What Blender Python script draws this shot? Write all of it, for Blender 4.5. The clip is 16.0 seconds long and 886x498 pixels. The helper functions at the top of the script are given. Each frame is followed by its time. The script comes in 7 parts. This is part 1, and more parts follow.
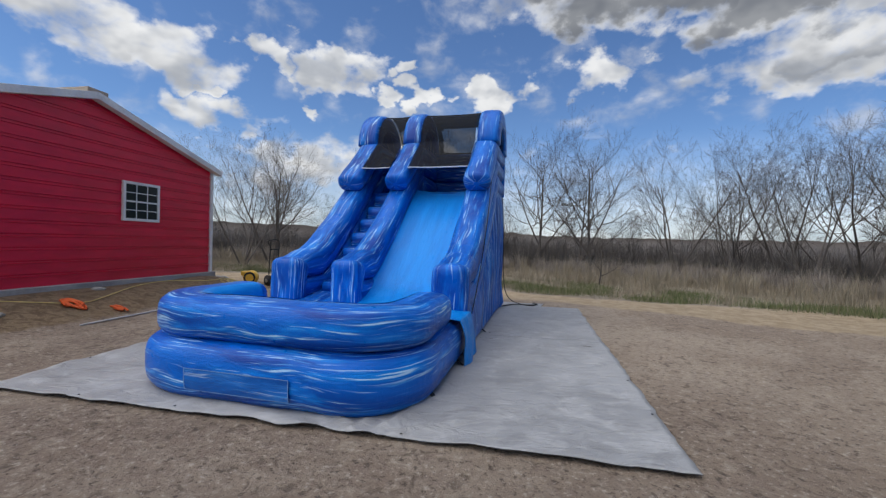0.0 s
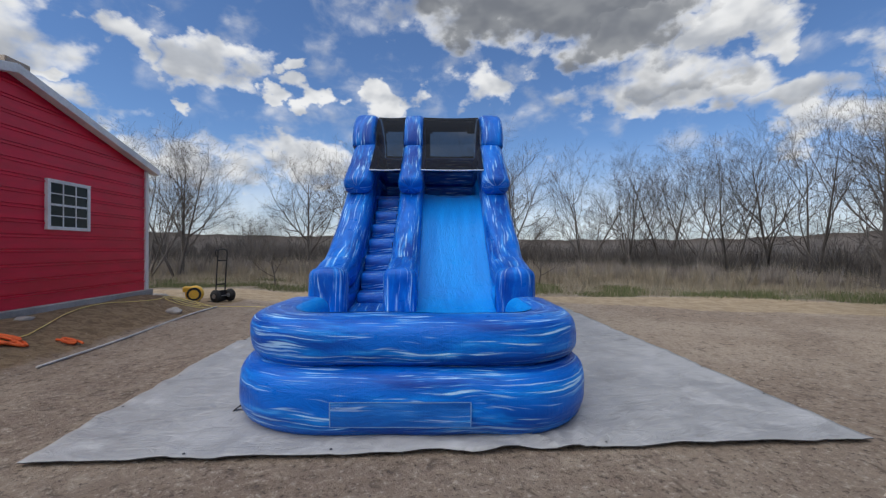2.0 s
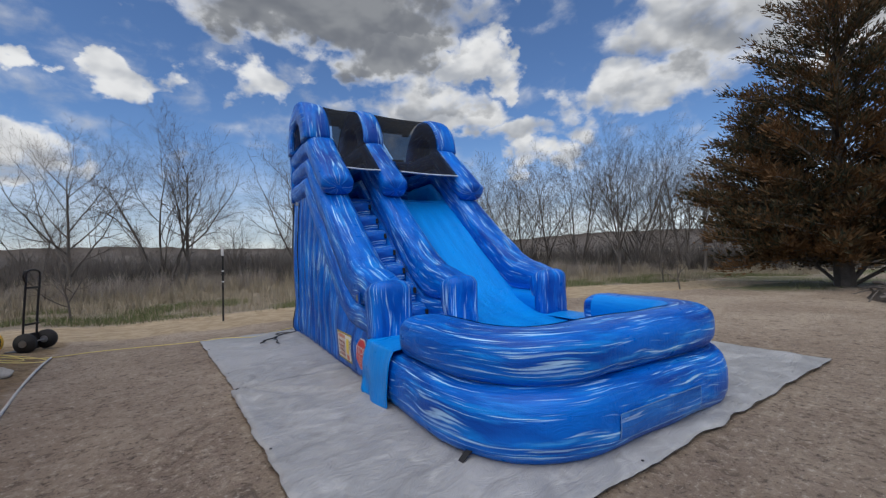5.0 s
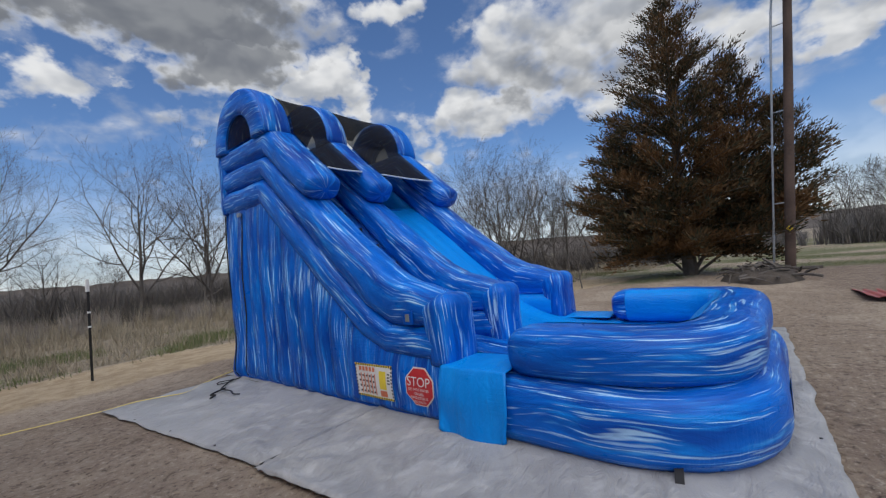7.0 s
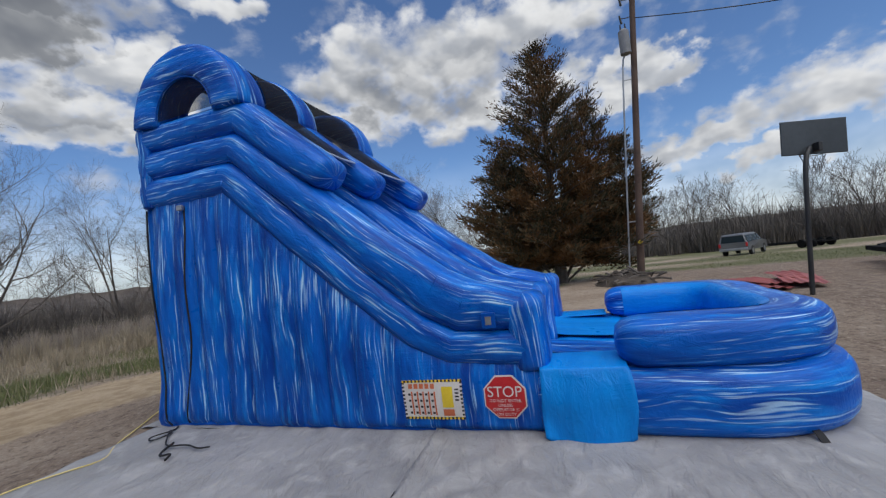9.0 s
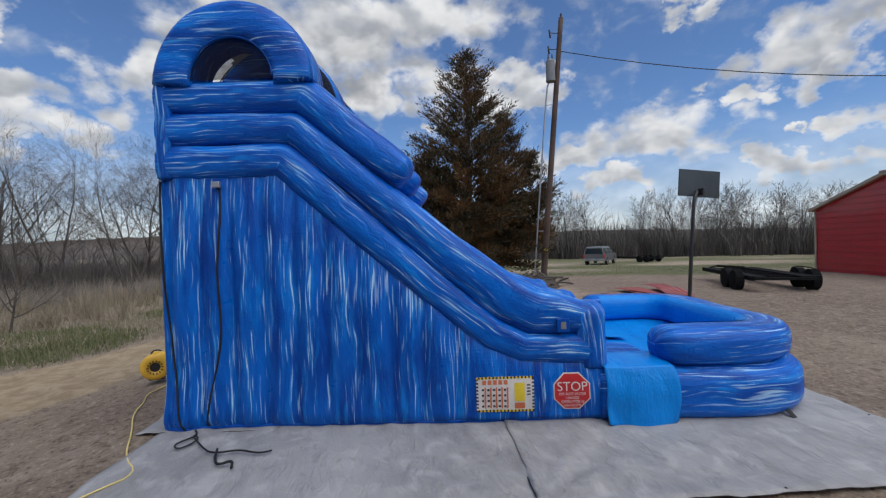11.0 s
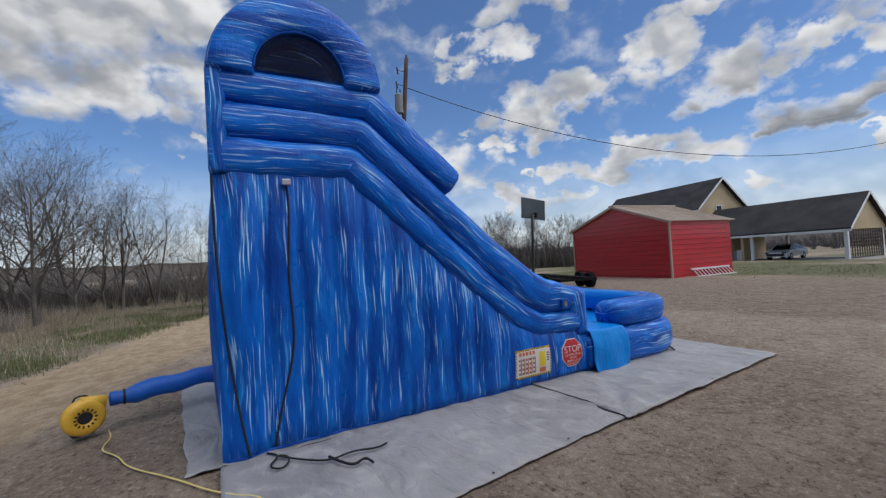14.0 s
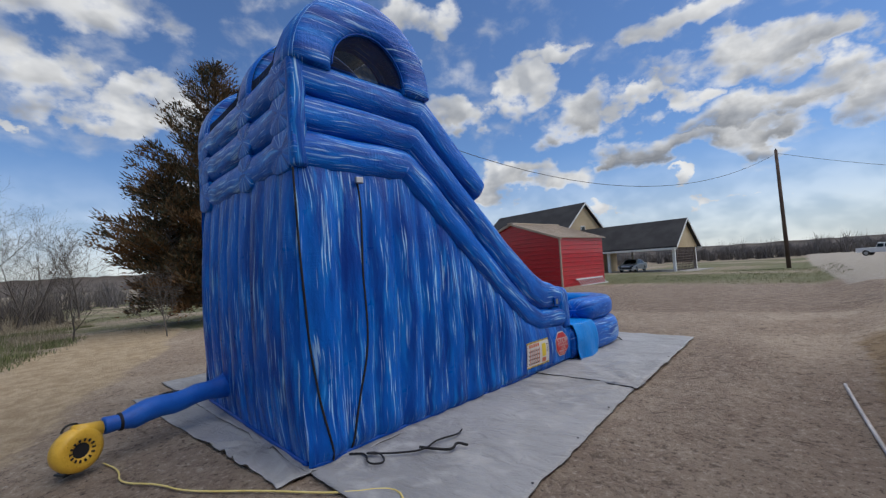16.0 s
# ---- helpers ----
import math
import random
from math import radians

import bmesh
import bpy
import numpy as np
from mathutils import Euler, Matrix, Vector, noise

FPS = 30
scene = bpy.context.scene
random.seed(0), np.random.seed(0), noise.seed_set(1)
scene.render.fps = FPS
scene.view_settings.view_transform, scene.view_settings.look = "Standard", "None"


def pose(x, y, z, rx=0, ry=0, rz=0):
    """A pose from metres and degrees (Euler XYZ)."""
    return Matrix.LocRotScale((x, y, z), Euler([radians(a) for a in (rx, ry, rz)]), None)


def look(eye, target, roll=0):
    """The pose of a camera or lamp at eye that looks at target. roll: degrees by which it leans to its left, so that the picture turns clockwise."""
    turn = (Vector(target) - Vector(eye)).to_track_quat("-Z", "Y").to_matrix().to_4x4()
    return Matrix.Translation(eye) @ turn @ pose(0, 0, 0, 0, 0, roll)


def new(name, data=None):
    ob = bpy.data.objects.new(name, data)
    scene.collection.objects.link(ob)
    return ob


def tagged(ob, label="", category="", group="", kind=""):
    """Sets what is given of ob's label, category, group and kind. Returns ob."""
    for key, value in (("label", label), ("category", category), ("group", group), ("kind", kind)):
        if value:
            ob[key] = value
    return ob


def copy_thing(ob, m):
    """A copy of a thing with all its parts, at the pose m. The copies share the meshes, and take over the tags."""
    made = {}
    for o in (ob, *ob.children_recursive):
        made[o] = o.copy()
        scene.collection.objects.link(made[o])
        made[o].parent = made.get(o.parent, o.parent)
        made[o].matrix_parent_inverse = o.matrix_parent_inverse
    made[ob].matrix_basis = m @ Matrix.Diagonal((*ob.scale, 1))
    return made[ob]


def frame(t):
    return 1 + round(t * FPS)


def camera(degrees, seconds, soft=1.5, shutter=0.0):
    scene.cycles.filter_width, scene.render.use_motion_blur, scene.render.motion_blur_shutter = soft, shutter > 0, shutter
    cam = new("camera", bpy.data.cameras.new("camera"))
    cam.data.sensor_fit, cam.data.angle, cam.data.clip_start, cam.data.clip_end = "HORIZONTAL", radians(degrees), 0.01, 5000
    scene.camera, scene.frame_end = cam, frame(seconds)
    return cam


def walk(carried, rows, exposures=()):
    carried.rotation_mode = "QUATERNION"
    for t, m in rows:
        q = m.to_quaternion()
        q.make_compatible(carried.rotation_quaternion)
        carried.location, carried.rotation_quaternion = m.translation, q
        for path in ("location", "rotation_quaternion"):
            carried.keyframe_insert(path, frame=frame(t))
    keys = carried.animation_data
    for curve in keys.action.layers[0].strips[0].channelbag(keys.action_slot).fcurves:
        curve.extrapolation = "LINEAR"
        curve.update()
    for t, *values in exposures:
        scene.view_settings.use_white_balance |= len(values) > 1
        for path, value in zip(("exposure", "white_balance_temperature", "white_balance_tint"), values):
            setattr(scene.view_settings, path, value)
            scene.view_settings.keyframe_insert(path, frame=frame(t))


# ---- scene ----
cam = camera(95.4, 16.0, 1.3)
PATH = [
    (0, (0.067, 0.279, 1.435), (0.05, 2.278, 1.404), 1.6),
    (0.5, (-0.426, 0.38, 1.417), (-0.316, 2.377, 1.377), 1.2),
    (1, (-0.926, 0.519, 1.402), (-0.685, 2.504, 1.366), 0.6),
    (1.5, (-1.54, 0.583, 1.401), (-1.169, 2.548, 1.379), 0.4),
    (2, (-2.054, 0.693, 1.407), (-1.572, 2.634, 1.406), 0.1),
    (2.5, (-2.649, 0.897, 1.429), (-2.091, 2.817, 1.481), 1.9),
    (3, (-3.148, 1.153, 1.432), (-2.473, 3.035, 1.464), 2.0),
    (3.5, (-3.679, 1.472, 1.461), (-2.825, 3.279, 1.541), 1.3),
    (4, (-4.133, 1.78, 1.46), (-3.067, 3.473, 1.492), 0.1),
    (4.2, (-4.296, 1.941, 1.446), (-3.156, 3.584, 1.451), -0.4),
    (6.3, (-5.501, 3.675, 1.474), (-3.847, 4.795, 1.583), -4.2),
    (6.5, (-5.529, 3.93, 1.462), (-3.846, 5.006, 1.56), -4.5),
    (7, (-5.647, 4.487, 1.462), (-3.855, 5.373, 1.522), -5.7),
    (7.5, (-5.725, 5.023, 1.485), (-3.832, 5.667, 1.516), -6.1),
    (8, (-5.755, 5.536, 1.469), (-3.801, 5.961, 1.505), -7.6),
    (8.5, (-5.836, 6.022, 1.477), (-3.852, 6.277, 1.52), -8.4),
    (8.7, (-5.817, 6.225, 1.475), (-3.831, 6.451, 1.536), -7.7),
    (10.8, (-6.014, 8.275, 1.78), (-4.044, 7.936, 1.75), -1.9),
    (11, (-5.974, 8.464, 1.789), (-4.02, 8.04, 1.764), -1.8),
    (11.5, (-5.936, 8.966, 1.798), (-4.035, 8.346, 1.805), -3.3),
    (12, (-5.85, 9.466, 1.787), (-3.952, 8.845, 1.682), -6.4),
    (12.5, (-5.766, 9.949, 1.785), (-3.95, 9.118, 1.691), -4.3),
    (13, (-5.718, 10.396, 1.768), (-3.992, 9.39, 1.657), -2.4),
    (13.5, (-5.516, 10.795, 1.703), (-3.864, 9.669, 1.714), -1.9),
    (14, (-5.365, 11.162, 1.653), (-3.859, 9.846, 1.698), -3.3),
    (14.5, (-5.087, 11.509, 1.6), (-3.591, 10.186, 1.71), -2.2),
    (15, (-4.846, 11.866, 1.587), (-3.422, 10.466, 1.691), -1.5),
    (15.5, (-4.571, 12.228, 1.567), (-3.33, 10.66, 1.598), -2.9),
    (16, (-4.245, 12.55, 1.585), (-3.183, 10.857, 1.673), -3.5),
]
walk(cam, [(t, look(eye, target, roll)) for t, eye, target, roll in PATH], ((0, 0.06), (1.5, 0.05), (3.0, 0.0), (4.5, -0.05), (8.5, -0.05), (11, 0.0), (16, -0.05)))

# ---- sky, sun, exposure ----
SUN_AZ, SUN_EL = 210.0, 60.0          # degrees, counted from +x towards +y


def feed(nt, nd, ins):
    """Sets a node's inputs, by name or index, to constants or links them to sockets."""
    for k, v in ins.items():
        if isinstance(v, bpy.types.NodeSocket):
            nt.links.new(v, nd.inputs[k])
        else:
            nd.inputs[k].default_value = v
    return nd


def node(nt, kind, ins=None):
    return feed(nt, nt.nodes.new(kind), ins or {})


def math_n(nt, op, a, b=0.0, c=0.0, clamp=False):
    nd = nt.nodes.new("ShaderNodeMath")
    nd.operation, nd.use_clamp = op, clamp
    return feed(nt, nd, {0: a, 1: b, 2: c}).outputs[0]


def vec_n(nt, op, a, b=(0, 0, 0)):
    nd = nt.nodes.new("ShaderNodeVectorMath")
    nd.operation = op
    feed(nt, nd, {0: a, 1: b})
    return nd.outputs["Value"] if op in ("LENGTH", "DOT_PRODUCT") else nd.outputs["Vector"]


def noise_n(nt, vec, scale, detail=4.0, rough=0.55, distort=0.0):
    return node(nt, "ShaderNodeTexNoise", {"Vector": vec, "Scale": scale, "Detail": detail, "Roughness": rough, "Distortion": distort}).outputs["Fac"]


def step_n(nt, fac, lo, hi, a=0.0, b=1.0):
    nd = nt.nodes.new("ShaderNodeMapRange")
    nd.interpolation_type = "SMOOTHSTEP"
    return feed(nt, nd, {0: fac, 1: lo, 2: hi, 3: a, 4: b}).outputs[0]


def mix_n(nt, fac, a, b, mode="MIX"):
    nd = nt.nodes.new("ShaderNodeMix")
    nd.data_type, nd.blend_type = "RGBA", mode
    a = a if isinstance(a, bpy.types.NodeSocket) else (*a[:3], 1.0)
    b = b if isinstance(b, bpy.types.NodeSocket) else (*b[:3], 1.0)
    return feed(nt, nd, {0: fac, 6: a, 7: b}).outputs[2]


world = bpy.data.worlds.new("sky")
scene.world = world
world.use_nodes = True
wt = world.node_tree
wt.nodes.clear()
sky = node(wt, "ShaderNodeTexSky")
sky.sky_type, sky.sun_disc, sky.sun_elevation, sky.sun_rotation = "NISHITA", False, radians(SUN_EL), radians(90 - SUN_AZ)
sky.altitude, sky.air_density, sky.dust_density, sky.ozone_density = 300.0, 1.0, 0.1, 2.0
way = node(wt, "ShaderNodeTexCoord").outputs["Generated"]
sep = node(wt, "ShaderNodeSeparateXYZ", {0: way})
azim = math_n(wt, "MULTIPLY", math_n(wt, "ARCTAN2", sep.outputs[1], sep.outputs[0]), 57.2958)
elev = math_n(wt, "MULTIPLY", math_n(wt, "ARCSINE", sep.outputs[2]), 57.2958)
ragged = vec_n(wt, "SUBTRACT", node(wt, "ShaderNodeTexNoise", {"Vector": vec_n(wt, "MULTIPLY", way, (1, 1, 1.4)), "Scale": 9.0, "Detail": 5.0, "Roughness": 0.54}).outputs["Color"], (0.5, 0.5, 0.5))
sways = node(wt, "ShaderNodeSeparateXYZ", {0: ragged})
az_in = math_n(wt, "MULTIPLY_ADD", sways.outputs[0], 22.0, azim)
el_in = math_n(wt, "MULTIPLY_ADD", sways.outputs[1], 13.0, elev)
cover, gloom = None, None


def cloud(az, el, raz, rel, grey):
    """One bank of cloud: azimuth, elevation and their half extents in degrees, and how dark its belly is."""
    global cover, gloom
    da = math_n(wt, "MULTIPLY_ADD", az_in, 1 / raz, -az / raz)
    de = math_n(wt, "MULTIPLY_ADD", el_in, 1 / rel, -el / rel)
    here = math_n(wt, "SUBTRACT", 1.0, math_n(wt, "MULTIPLY_ADD", da, da, math_n(wt, "MULTIPLY", de, de)), clamp=True)
    solid = math_n(wt, "MULTIPLY", here, 1.6 if grey >= 0.9 else 1.15)
    cover = solid if cover is None else math_n(wt, "MAXIMUM", cover, solid)
    if grey:
        low = math_n(wt, "MULTIPLY_ADD", de, -0.9, 0.55 if grey < 0.9 else 1.2, clamp=True)
        dark = math_n(wt, "MULTIPLY", math_n(wt, "MULTIPLY", math_n(wt, "MULTIPLY", here, 2.0, clamp=True), low), grey)
        gloom = dark if gloom is None else math_n(wt, "MAXIMUM", gloom, dark)


# towards the barn
for row in ((125.2, 19.9, 9, 3.6, 0.35), (113, 23.4, 3.6, 2.4, 0.15), (105.3, 22.6, 6.5, 2.6, 0.3), (96.4, 22.9, 2.3, 1.4, 0.0), (100.4, 19.8, 2.3, 1.3, 0.0), (95.2, 19.7, 2.5, 1.7, 0.0),
            (109, 17.8, 2.3, 1.5, 0.0), (119.7, 14.6, 6.2, 2.7, 0.3), (84.3, 20.2, 4.9, 1.9, 0.15), (108, 9.1, 11.5, 4.5, 0.4), (95, 11, 8.5, 3.2, 0.35), (137, 22, 10, 4.5, 0.3), (121, 17.6, 2.5, 1.2, 0.0)):
    cloud(*row)
# the large grey bank and the heaps round it
for row in ((61.2, 30.8, 26.3, 5.4, 1.0), (52.3, 26.1, 11.2, 5.2, 0.95), (48.3, 21.1, 8.6, 3.5, 0.6), (69.1, 21.4, 5.8, 2.7, 0.2), (40.6, 25.2, 4.6, 4.0, 0.25), (45.9, 18.5, 12.2, 3.0, 0.4),
            (33.5, 15.5, 8.8, 2.4, 0.35), (36.2, 25.9, 3.0, 1.6, 0.0), (30.2, 33, 6.5, 2.4, 0.3), (21.4, 19.5, 8.2, 3.9, 0.3), (14.2, 26.0, 8.3, 6.8, 0.75), (37.7, 23.6, 4.9, 2.3, 0.15)):
    cloud(*row)
# over the cedar and the pole
for row in ((5.3, 26.1, 19, 7.8, 0.6), (-6.5, 29.0, 21, 4.2, 0.45), (16.1, 19.9, 6.5, 3.6, 0.45), (31, 12, 6.5, 2.4, 0.2), (1.0, 19.5, 7, 4.2, 0.25), (-11.5, 15.7, 1.6, 1.1, 0.0), (-10.5, 21.0, 7.5, 4.6, 0.5),
            (-20.5, 19.1, 6.5, 2.5, 0.25), (-27, 20.2, 6.6, 2.4, 0.3), (-38.4, 12.5, 10.9, 4.9, 0.4), (-29.4, 10.6, 6.6, 2.5, 0.4), (-34.3, 6.5, 6.5, 2.1, 0.3)):
    cloud(*row)
for row in ((-55.6, 19.6, 6.3, 3.3, 0.4), (-56, 16.2, 5.2, 1.7, 0.5), (-47.9, 16.2, 3.0, 1.3, 0.1), (-56.7, 11, 2.7, 2.0, 0.25), (-47.6, 24.5, 3.2, 1.1, 0.0), (-52.8, 11.6, 1.6, 0.9, 0.0), (-54.5, 7.1, 7.0, 1.9, 0.3)):
    cloud(*row)
# round to the carport and the road
for row in ((-56.2, 31.1, 9.2, 2.9, 0.4), (-50.4, 27.2, 5.3, 2.1, 0.25), (-47.4, 24.7, 3.8, 1.5, 0.15), (-61, 20.3, 7.5, 3.1, 0.5), (-71.2, 23, 4.6, 4.2, 0.35), (-78.4, 17.7, 8.8, 3.7, 0.82), (-86.6, 12.8, 6.2, 3.0, 0.88),
            (-87.4, 19, 4.0, 1.9, 0.25), (-75.7, 26.2, 4.4, 2.2, 0.3), (-67.2, 10.8, 15, 2.5, 0.5), (-79.7, 6.6, 3.8, 1.1, 0.15)):
    cloud(*row)
for row in ((-97, 20.9, 9.4, 2.6, 0.6), (-101.2, 15.5, 6.0, 3.0, 0.85), (-90.5, 13.5, 10, 2.6, 0.8), (-95.9, 16.2, 8.6, 2.3, 0.7), (-107, 14.1, 4.6, 3.4, 0.8), (-89.6, 8.6, 2.8, 0.8, 0.0), (-93.3, 5.3, 2.8, 0.9, 0.0),
            (-103.7, 20.2, 4.8, 2.3, 0.5), (-90.2, 26.8, 7.4, 2.6, 0.35), (-118, 15, 9, 4, 0.4)):
    cloud(*row)
# the part of the sky behind the walk and overhead
for row in ((150, 25, 18, 7, 0.5), (180, 30, 22, 9, 0.3), (-130, 24, 20, 7, 0.4), (-160, 18, 15, 6, 0.3), (75, 60, 60, 14, 0.4), (-60, 50, 50, 12, 0.4), (-150, 55, 45, 12, 0.3)):
    cloud(*row)
tall = vec_n(wt, "MULTIPLY", way, (1, 1, 1.5))
puff = noise_n(wt, tall, 11.0, 8.0, 0.53, 0.20)
soft = noise_n(wt, tall, 9.0, 3.0, 0.5, 0.2)
soft_up = noise_n(wt, vec_n(wt, "ADD", tall, (-0.011, -0.011, 0.036)), 9.0, 3.0, 0.5, 0.2)
thick = math_n(wt, "ADD", math_n(wt, "SUBTRACT", cover, 0.18), math_n(wt, "MULTIPLY", math_n(wt, "SUBTRACT", puff, 0.5), 2.4))
haze = step_n(wt, elev, 15.0, 0.0, 0.0, 0.72)
amount = math_n(wt, "MAXIMUM", step_n(wt, thick, -0.22, 0.84), haze)
lit = step_n(wt, math_n(wt, "SUBTRACT", soft, soft_up), -0.16, 0.16)
belly = math_n(wt, "MULTIPLY", step_n(wt, math_n(wt, "ADD", thick, math_n(wt, "MULTIPLY", math_n(wt, "SUBTRACT", 0.5, lit), 0.35)), 0.10, 0.85), gloom)
white = mix_n(wt, lit, (0.50, 0.53, 0.58), (0.84, 0.85, 0.86))
shade = mix_n(wt, belly, white, mix_n(wt, lit, (0.175, 0.19, 0.22), (0.265, 0.28, 0.305)))
blue = mix_n(wt, 1.0, sky.outputs[0], (0.078, 0.097, 0.122), "MULTIPLY")
node(wt, "ShaderNodeOutputWorld", {0: node(wt, "ShaderNodeBackground", {0: mix_n(wt, amount, blue, shade), 1: 1.0}).outputs[0]})

sun = new("sun", bpy.data.lights.new("sun", "SUN"))
sun.data.energy, sun.data.angle, sun.data.color = 2.5, radians(78), (1.0, 0.96, 0.9)
sun.matrix_world = look((0, 0, 0), (-math.cos(radians(SUN_AZ)) * math.cos(radians(SUN_EL)), -math.sin(radians(SUN_AZ)) * math.cos(radians(SUN_EL)), -math.sin(radians(SUN_EL))))

# ---- materials ----
def material(name, colour=(0.5, 0.5, 0.5), rough=0.6, metal=0.0):
    m = bpy.data.materials.new(name)
    m.use_nodes = True
    b = m.node_tree.nodes["Principled BSDF"]
    b.inputs["Base Color"].default_value = (*colour, 1)
    b.inputs["Roughness"].default_value = rough
    b.inputs["Metallic"].default_value = metal
    return m, m.node_tree, b


def bump(nt, b, height, strength, distance):
    nt.links.new(node(nt, "ShaderNodeBump", {"Height": height, "Strength": strength, "Distance": distance}).outputs[0], b.inputs["Normal"])


def place(nt):
    return node(nt, "ShaderNodeNewGeometry").outputs["Position"]


def worn(name, dark, light, rough=0.7, scale=6.0, metal=0.0, relief=0.3, depth=0.01):
    """A surface whose colour wanders between two tones at two scales, with fine relief."""
    m, nt, b = material(name, light, rough, metal)
    p = place(nt)
    big, fine = noise_n(nt, p, scale * 0.2, 5), noise_n(nt, p, scale * 3, 6, 0.7)
    f = math_n(nt, "ADD", math_n(nt, "MULTIPLY", big, 0.6), math_n(nt, "MULTIPLY", fine, 0.4))
    nt.links.new(mix_n(nt, step_n(nt, f, 0.35, 0.65), dark, light), b.inputs["Base Color"])
    nt.links.new(step_n(nt, fine, 0.3, 0.7, rough - 0.08, rough + 0.08), b.inputs["Roughness"])
    bump(nt, b, fine, relief, depth)
    return m


def vinyl(name, deep, mid, pale, streak, cover):
    """Inflatable vinyl marbled with streaks that run along the first UV axis (metres)."""
    m, nt, b = material(name, mid, 0.34)
    b.inputs["Specular IOR Level"].default_value = 0.22
    uv = node(nt, "ShaderNodeUVMap").outputs[0]
    sway = vec_n(nt, "ADD", uv, node(nt, "ShaderNodeCombineXYZ", {0: 0.0, 1: math_n(nt, "MULTIPLY", noise_n(nt, vec_n(nt, "MULTIPLY", uv, (1.5, 3.0, 1)), 1.0, 1), 0.09), 2: 0.0}).outputs[0])
    tone = noise_n(nt, vec_n(nt, "MULTIPLY", sway, (0.8, 5.0, 1)), 1.0, 4, 0.6, 0.3)
    group = noise_n(nt, vec_n(nt, "MULTIPLY", vec_n(nt, "ADD", sway, (3.7, 1.9, 0)), (1.15, 8.0, 1)), 1.0, 3, 0.55, 0.3)
    wash = noise_n(nt, vec_n(nt, "MULTIPLY", vec_n(nt, "ADD", sway, (9.1, 4.3, 0)), (1.9, 15.0, 1)), 1.0, 3, 0.6, 0.0)
    thin = noise_n(nt, vec_n(nt, "MULTIPLY", sway, (1.9, 56.0, 1)), 1.0, 2, 0.5, 0.0)
    faint = noise_n(nt, vec_n(nt, "MULTIPLY", vec_n(nt, "ADD", sway, (1.3, 7.7, 0)), (2.1, 34.0, 1)), 1.0, 3, 0.55, 0.0)
    cloth = noise_n(nt, uv, 7.0, 5, 0.6, 0.6)
    lift = math_n(nt, "MULTIPLY", math_n(nt, "SUBTRACT", group, 0.5), 0.50)
    colour = mix_n(nt, step_n(nt, math_n(nt, "ADD", tone, math_n(nt, "MULTIPLY", lift, 0.25)), 0.30, 0.66), deep, mid)
    colour = mix_n(nt, math_n(nt, "MULTIPLY", step_n(nt, math_n(nt, "ADD", wash, lift), cover, cover + 0.26), 0.50), colour, pale)
    colour = mix_n(nt, math_n(nt, "MULTIPLY", step_n(nt, math_n(nt, "ADD", faint, lift), cover + 0.10, cover + 0.30), 0.50), colour, (0.12, 0.50, 0.93))
    mark = step_n(nt, math_n(nt, "ADD", thin, lift), cover + 0.112, cover + 0.215)
    colour = mix_n(nt, math_n(nt, "MULTIPLY", mark, step_n(nt, wash, 0.35, 0.65, 0.32, 0.82)), colour, streak)
    nt.links.new(colour, b.inputs["Base Color"])
    nt.links.new(step_n(nt, cloth, 0.3, 0.7, 0.27, 0.42), b.inputs["Roughness"])
    crease = noise_n(nt, vec_n(nt, "MULTIPLY", uv, (3.0, 9.0, 1)), 2.0, 4, 0.6, 1.2)
    pucker = math_n(nt, "MULTIPLY", noise_n(nt, vec_n(nt, "MULTIPLY", uv, (42.0, 5.0, 1)), 1.0, 2), step_n(nt, noise_n(nt, uv, 2.1, 2), 0.50, 0.64, 0.0, 0.42))
    bump(nt, b, math_n(nt, "ADD", crease, pucker), 0.38, 0.03)
    return m


BLUE = vinyl("marbled_blue_vinyl", (0.001, 0.046, 0.29), (0.001, 0.142, 0.61), (0.006, 0.31, 0.87), (0.56, 0.84, 0.99), 0.480)
DARK_BLUE = vinyl("marbled_blue_vinyl_walls", (0.001, 0.043, 0.28), (0.001, 0.134, 0.58), (0.006, 0.30, 0.85), (0.54, 0.82, 0.98), 0.485)
CYAN = vinyl("light_blue_vinyl", (0.001, 0.20, 0.64), (0.002, 0.265, 0.76), (0.004, 0.31, 0.82), (0.02, 0.36, 0.86), 0.56)
SLEEVE = worn("blue_sleeve_fabric", (0.003, 0.085, 0.42), (0.005, 0.14, 0.58), 0.5, 8)
TRIM = worn("black_webbing", (0.006, 0.006, 0.007), (0.018, 0.018, 0.02), 0.75, 30)
FLAT_BLACK = worn("flat_black_paint", (0.006, 0.006, 0.006), (0.016, 0.016, 0.016), 0.9, 20)
FLAT_BLACK.node_tree.nodes["Principled BSDF"].inputs["Specular IOR Level"].default_value = 0.12
WELT = worn("white_piping", (0.45, 0.52, 0.62), (0.6, 0.66, 0.75), 0.6, 20)


def netting(name, see):
    m, nt, b = material(name, (0.008, 0.009, 0.011), 0.8)
    b.inputs["Specular IOR Level"].default_value = 0.15
    weave = noise_n(nt, place(nt), 60, 3)
    clear = node(nt, "ShaderNodeBsdfTransparent")
    mixed = node(nt, "ShaderNodeMixShader", {0: step_n(nt, weave, 0.3, 0.7, see - 0.05, see + 0.05), 1: b.outputs[0], 2: clear.outputs[0]})
    nt.links.new(mixed.outputs[0], nt.nodes["Material Output"].inputs[0])
    return m


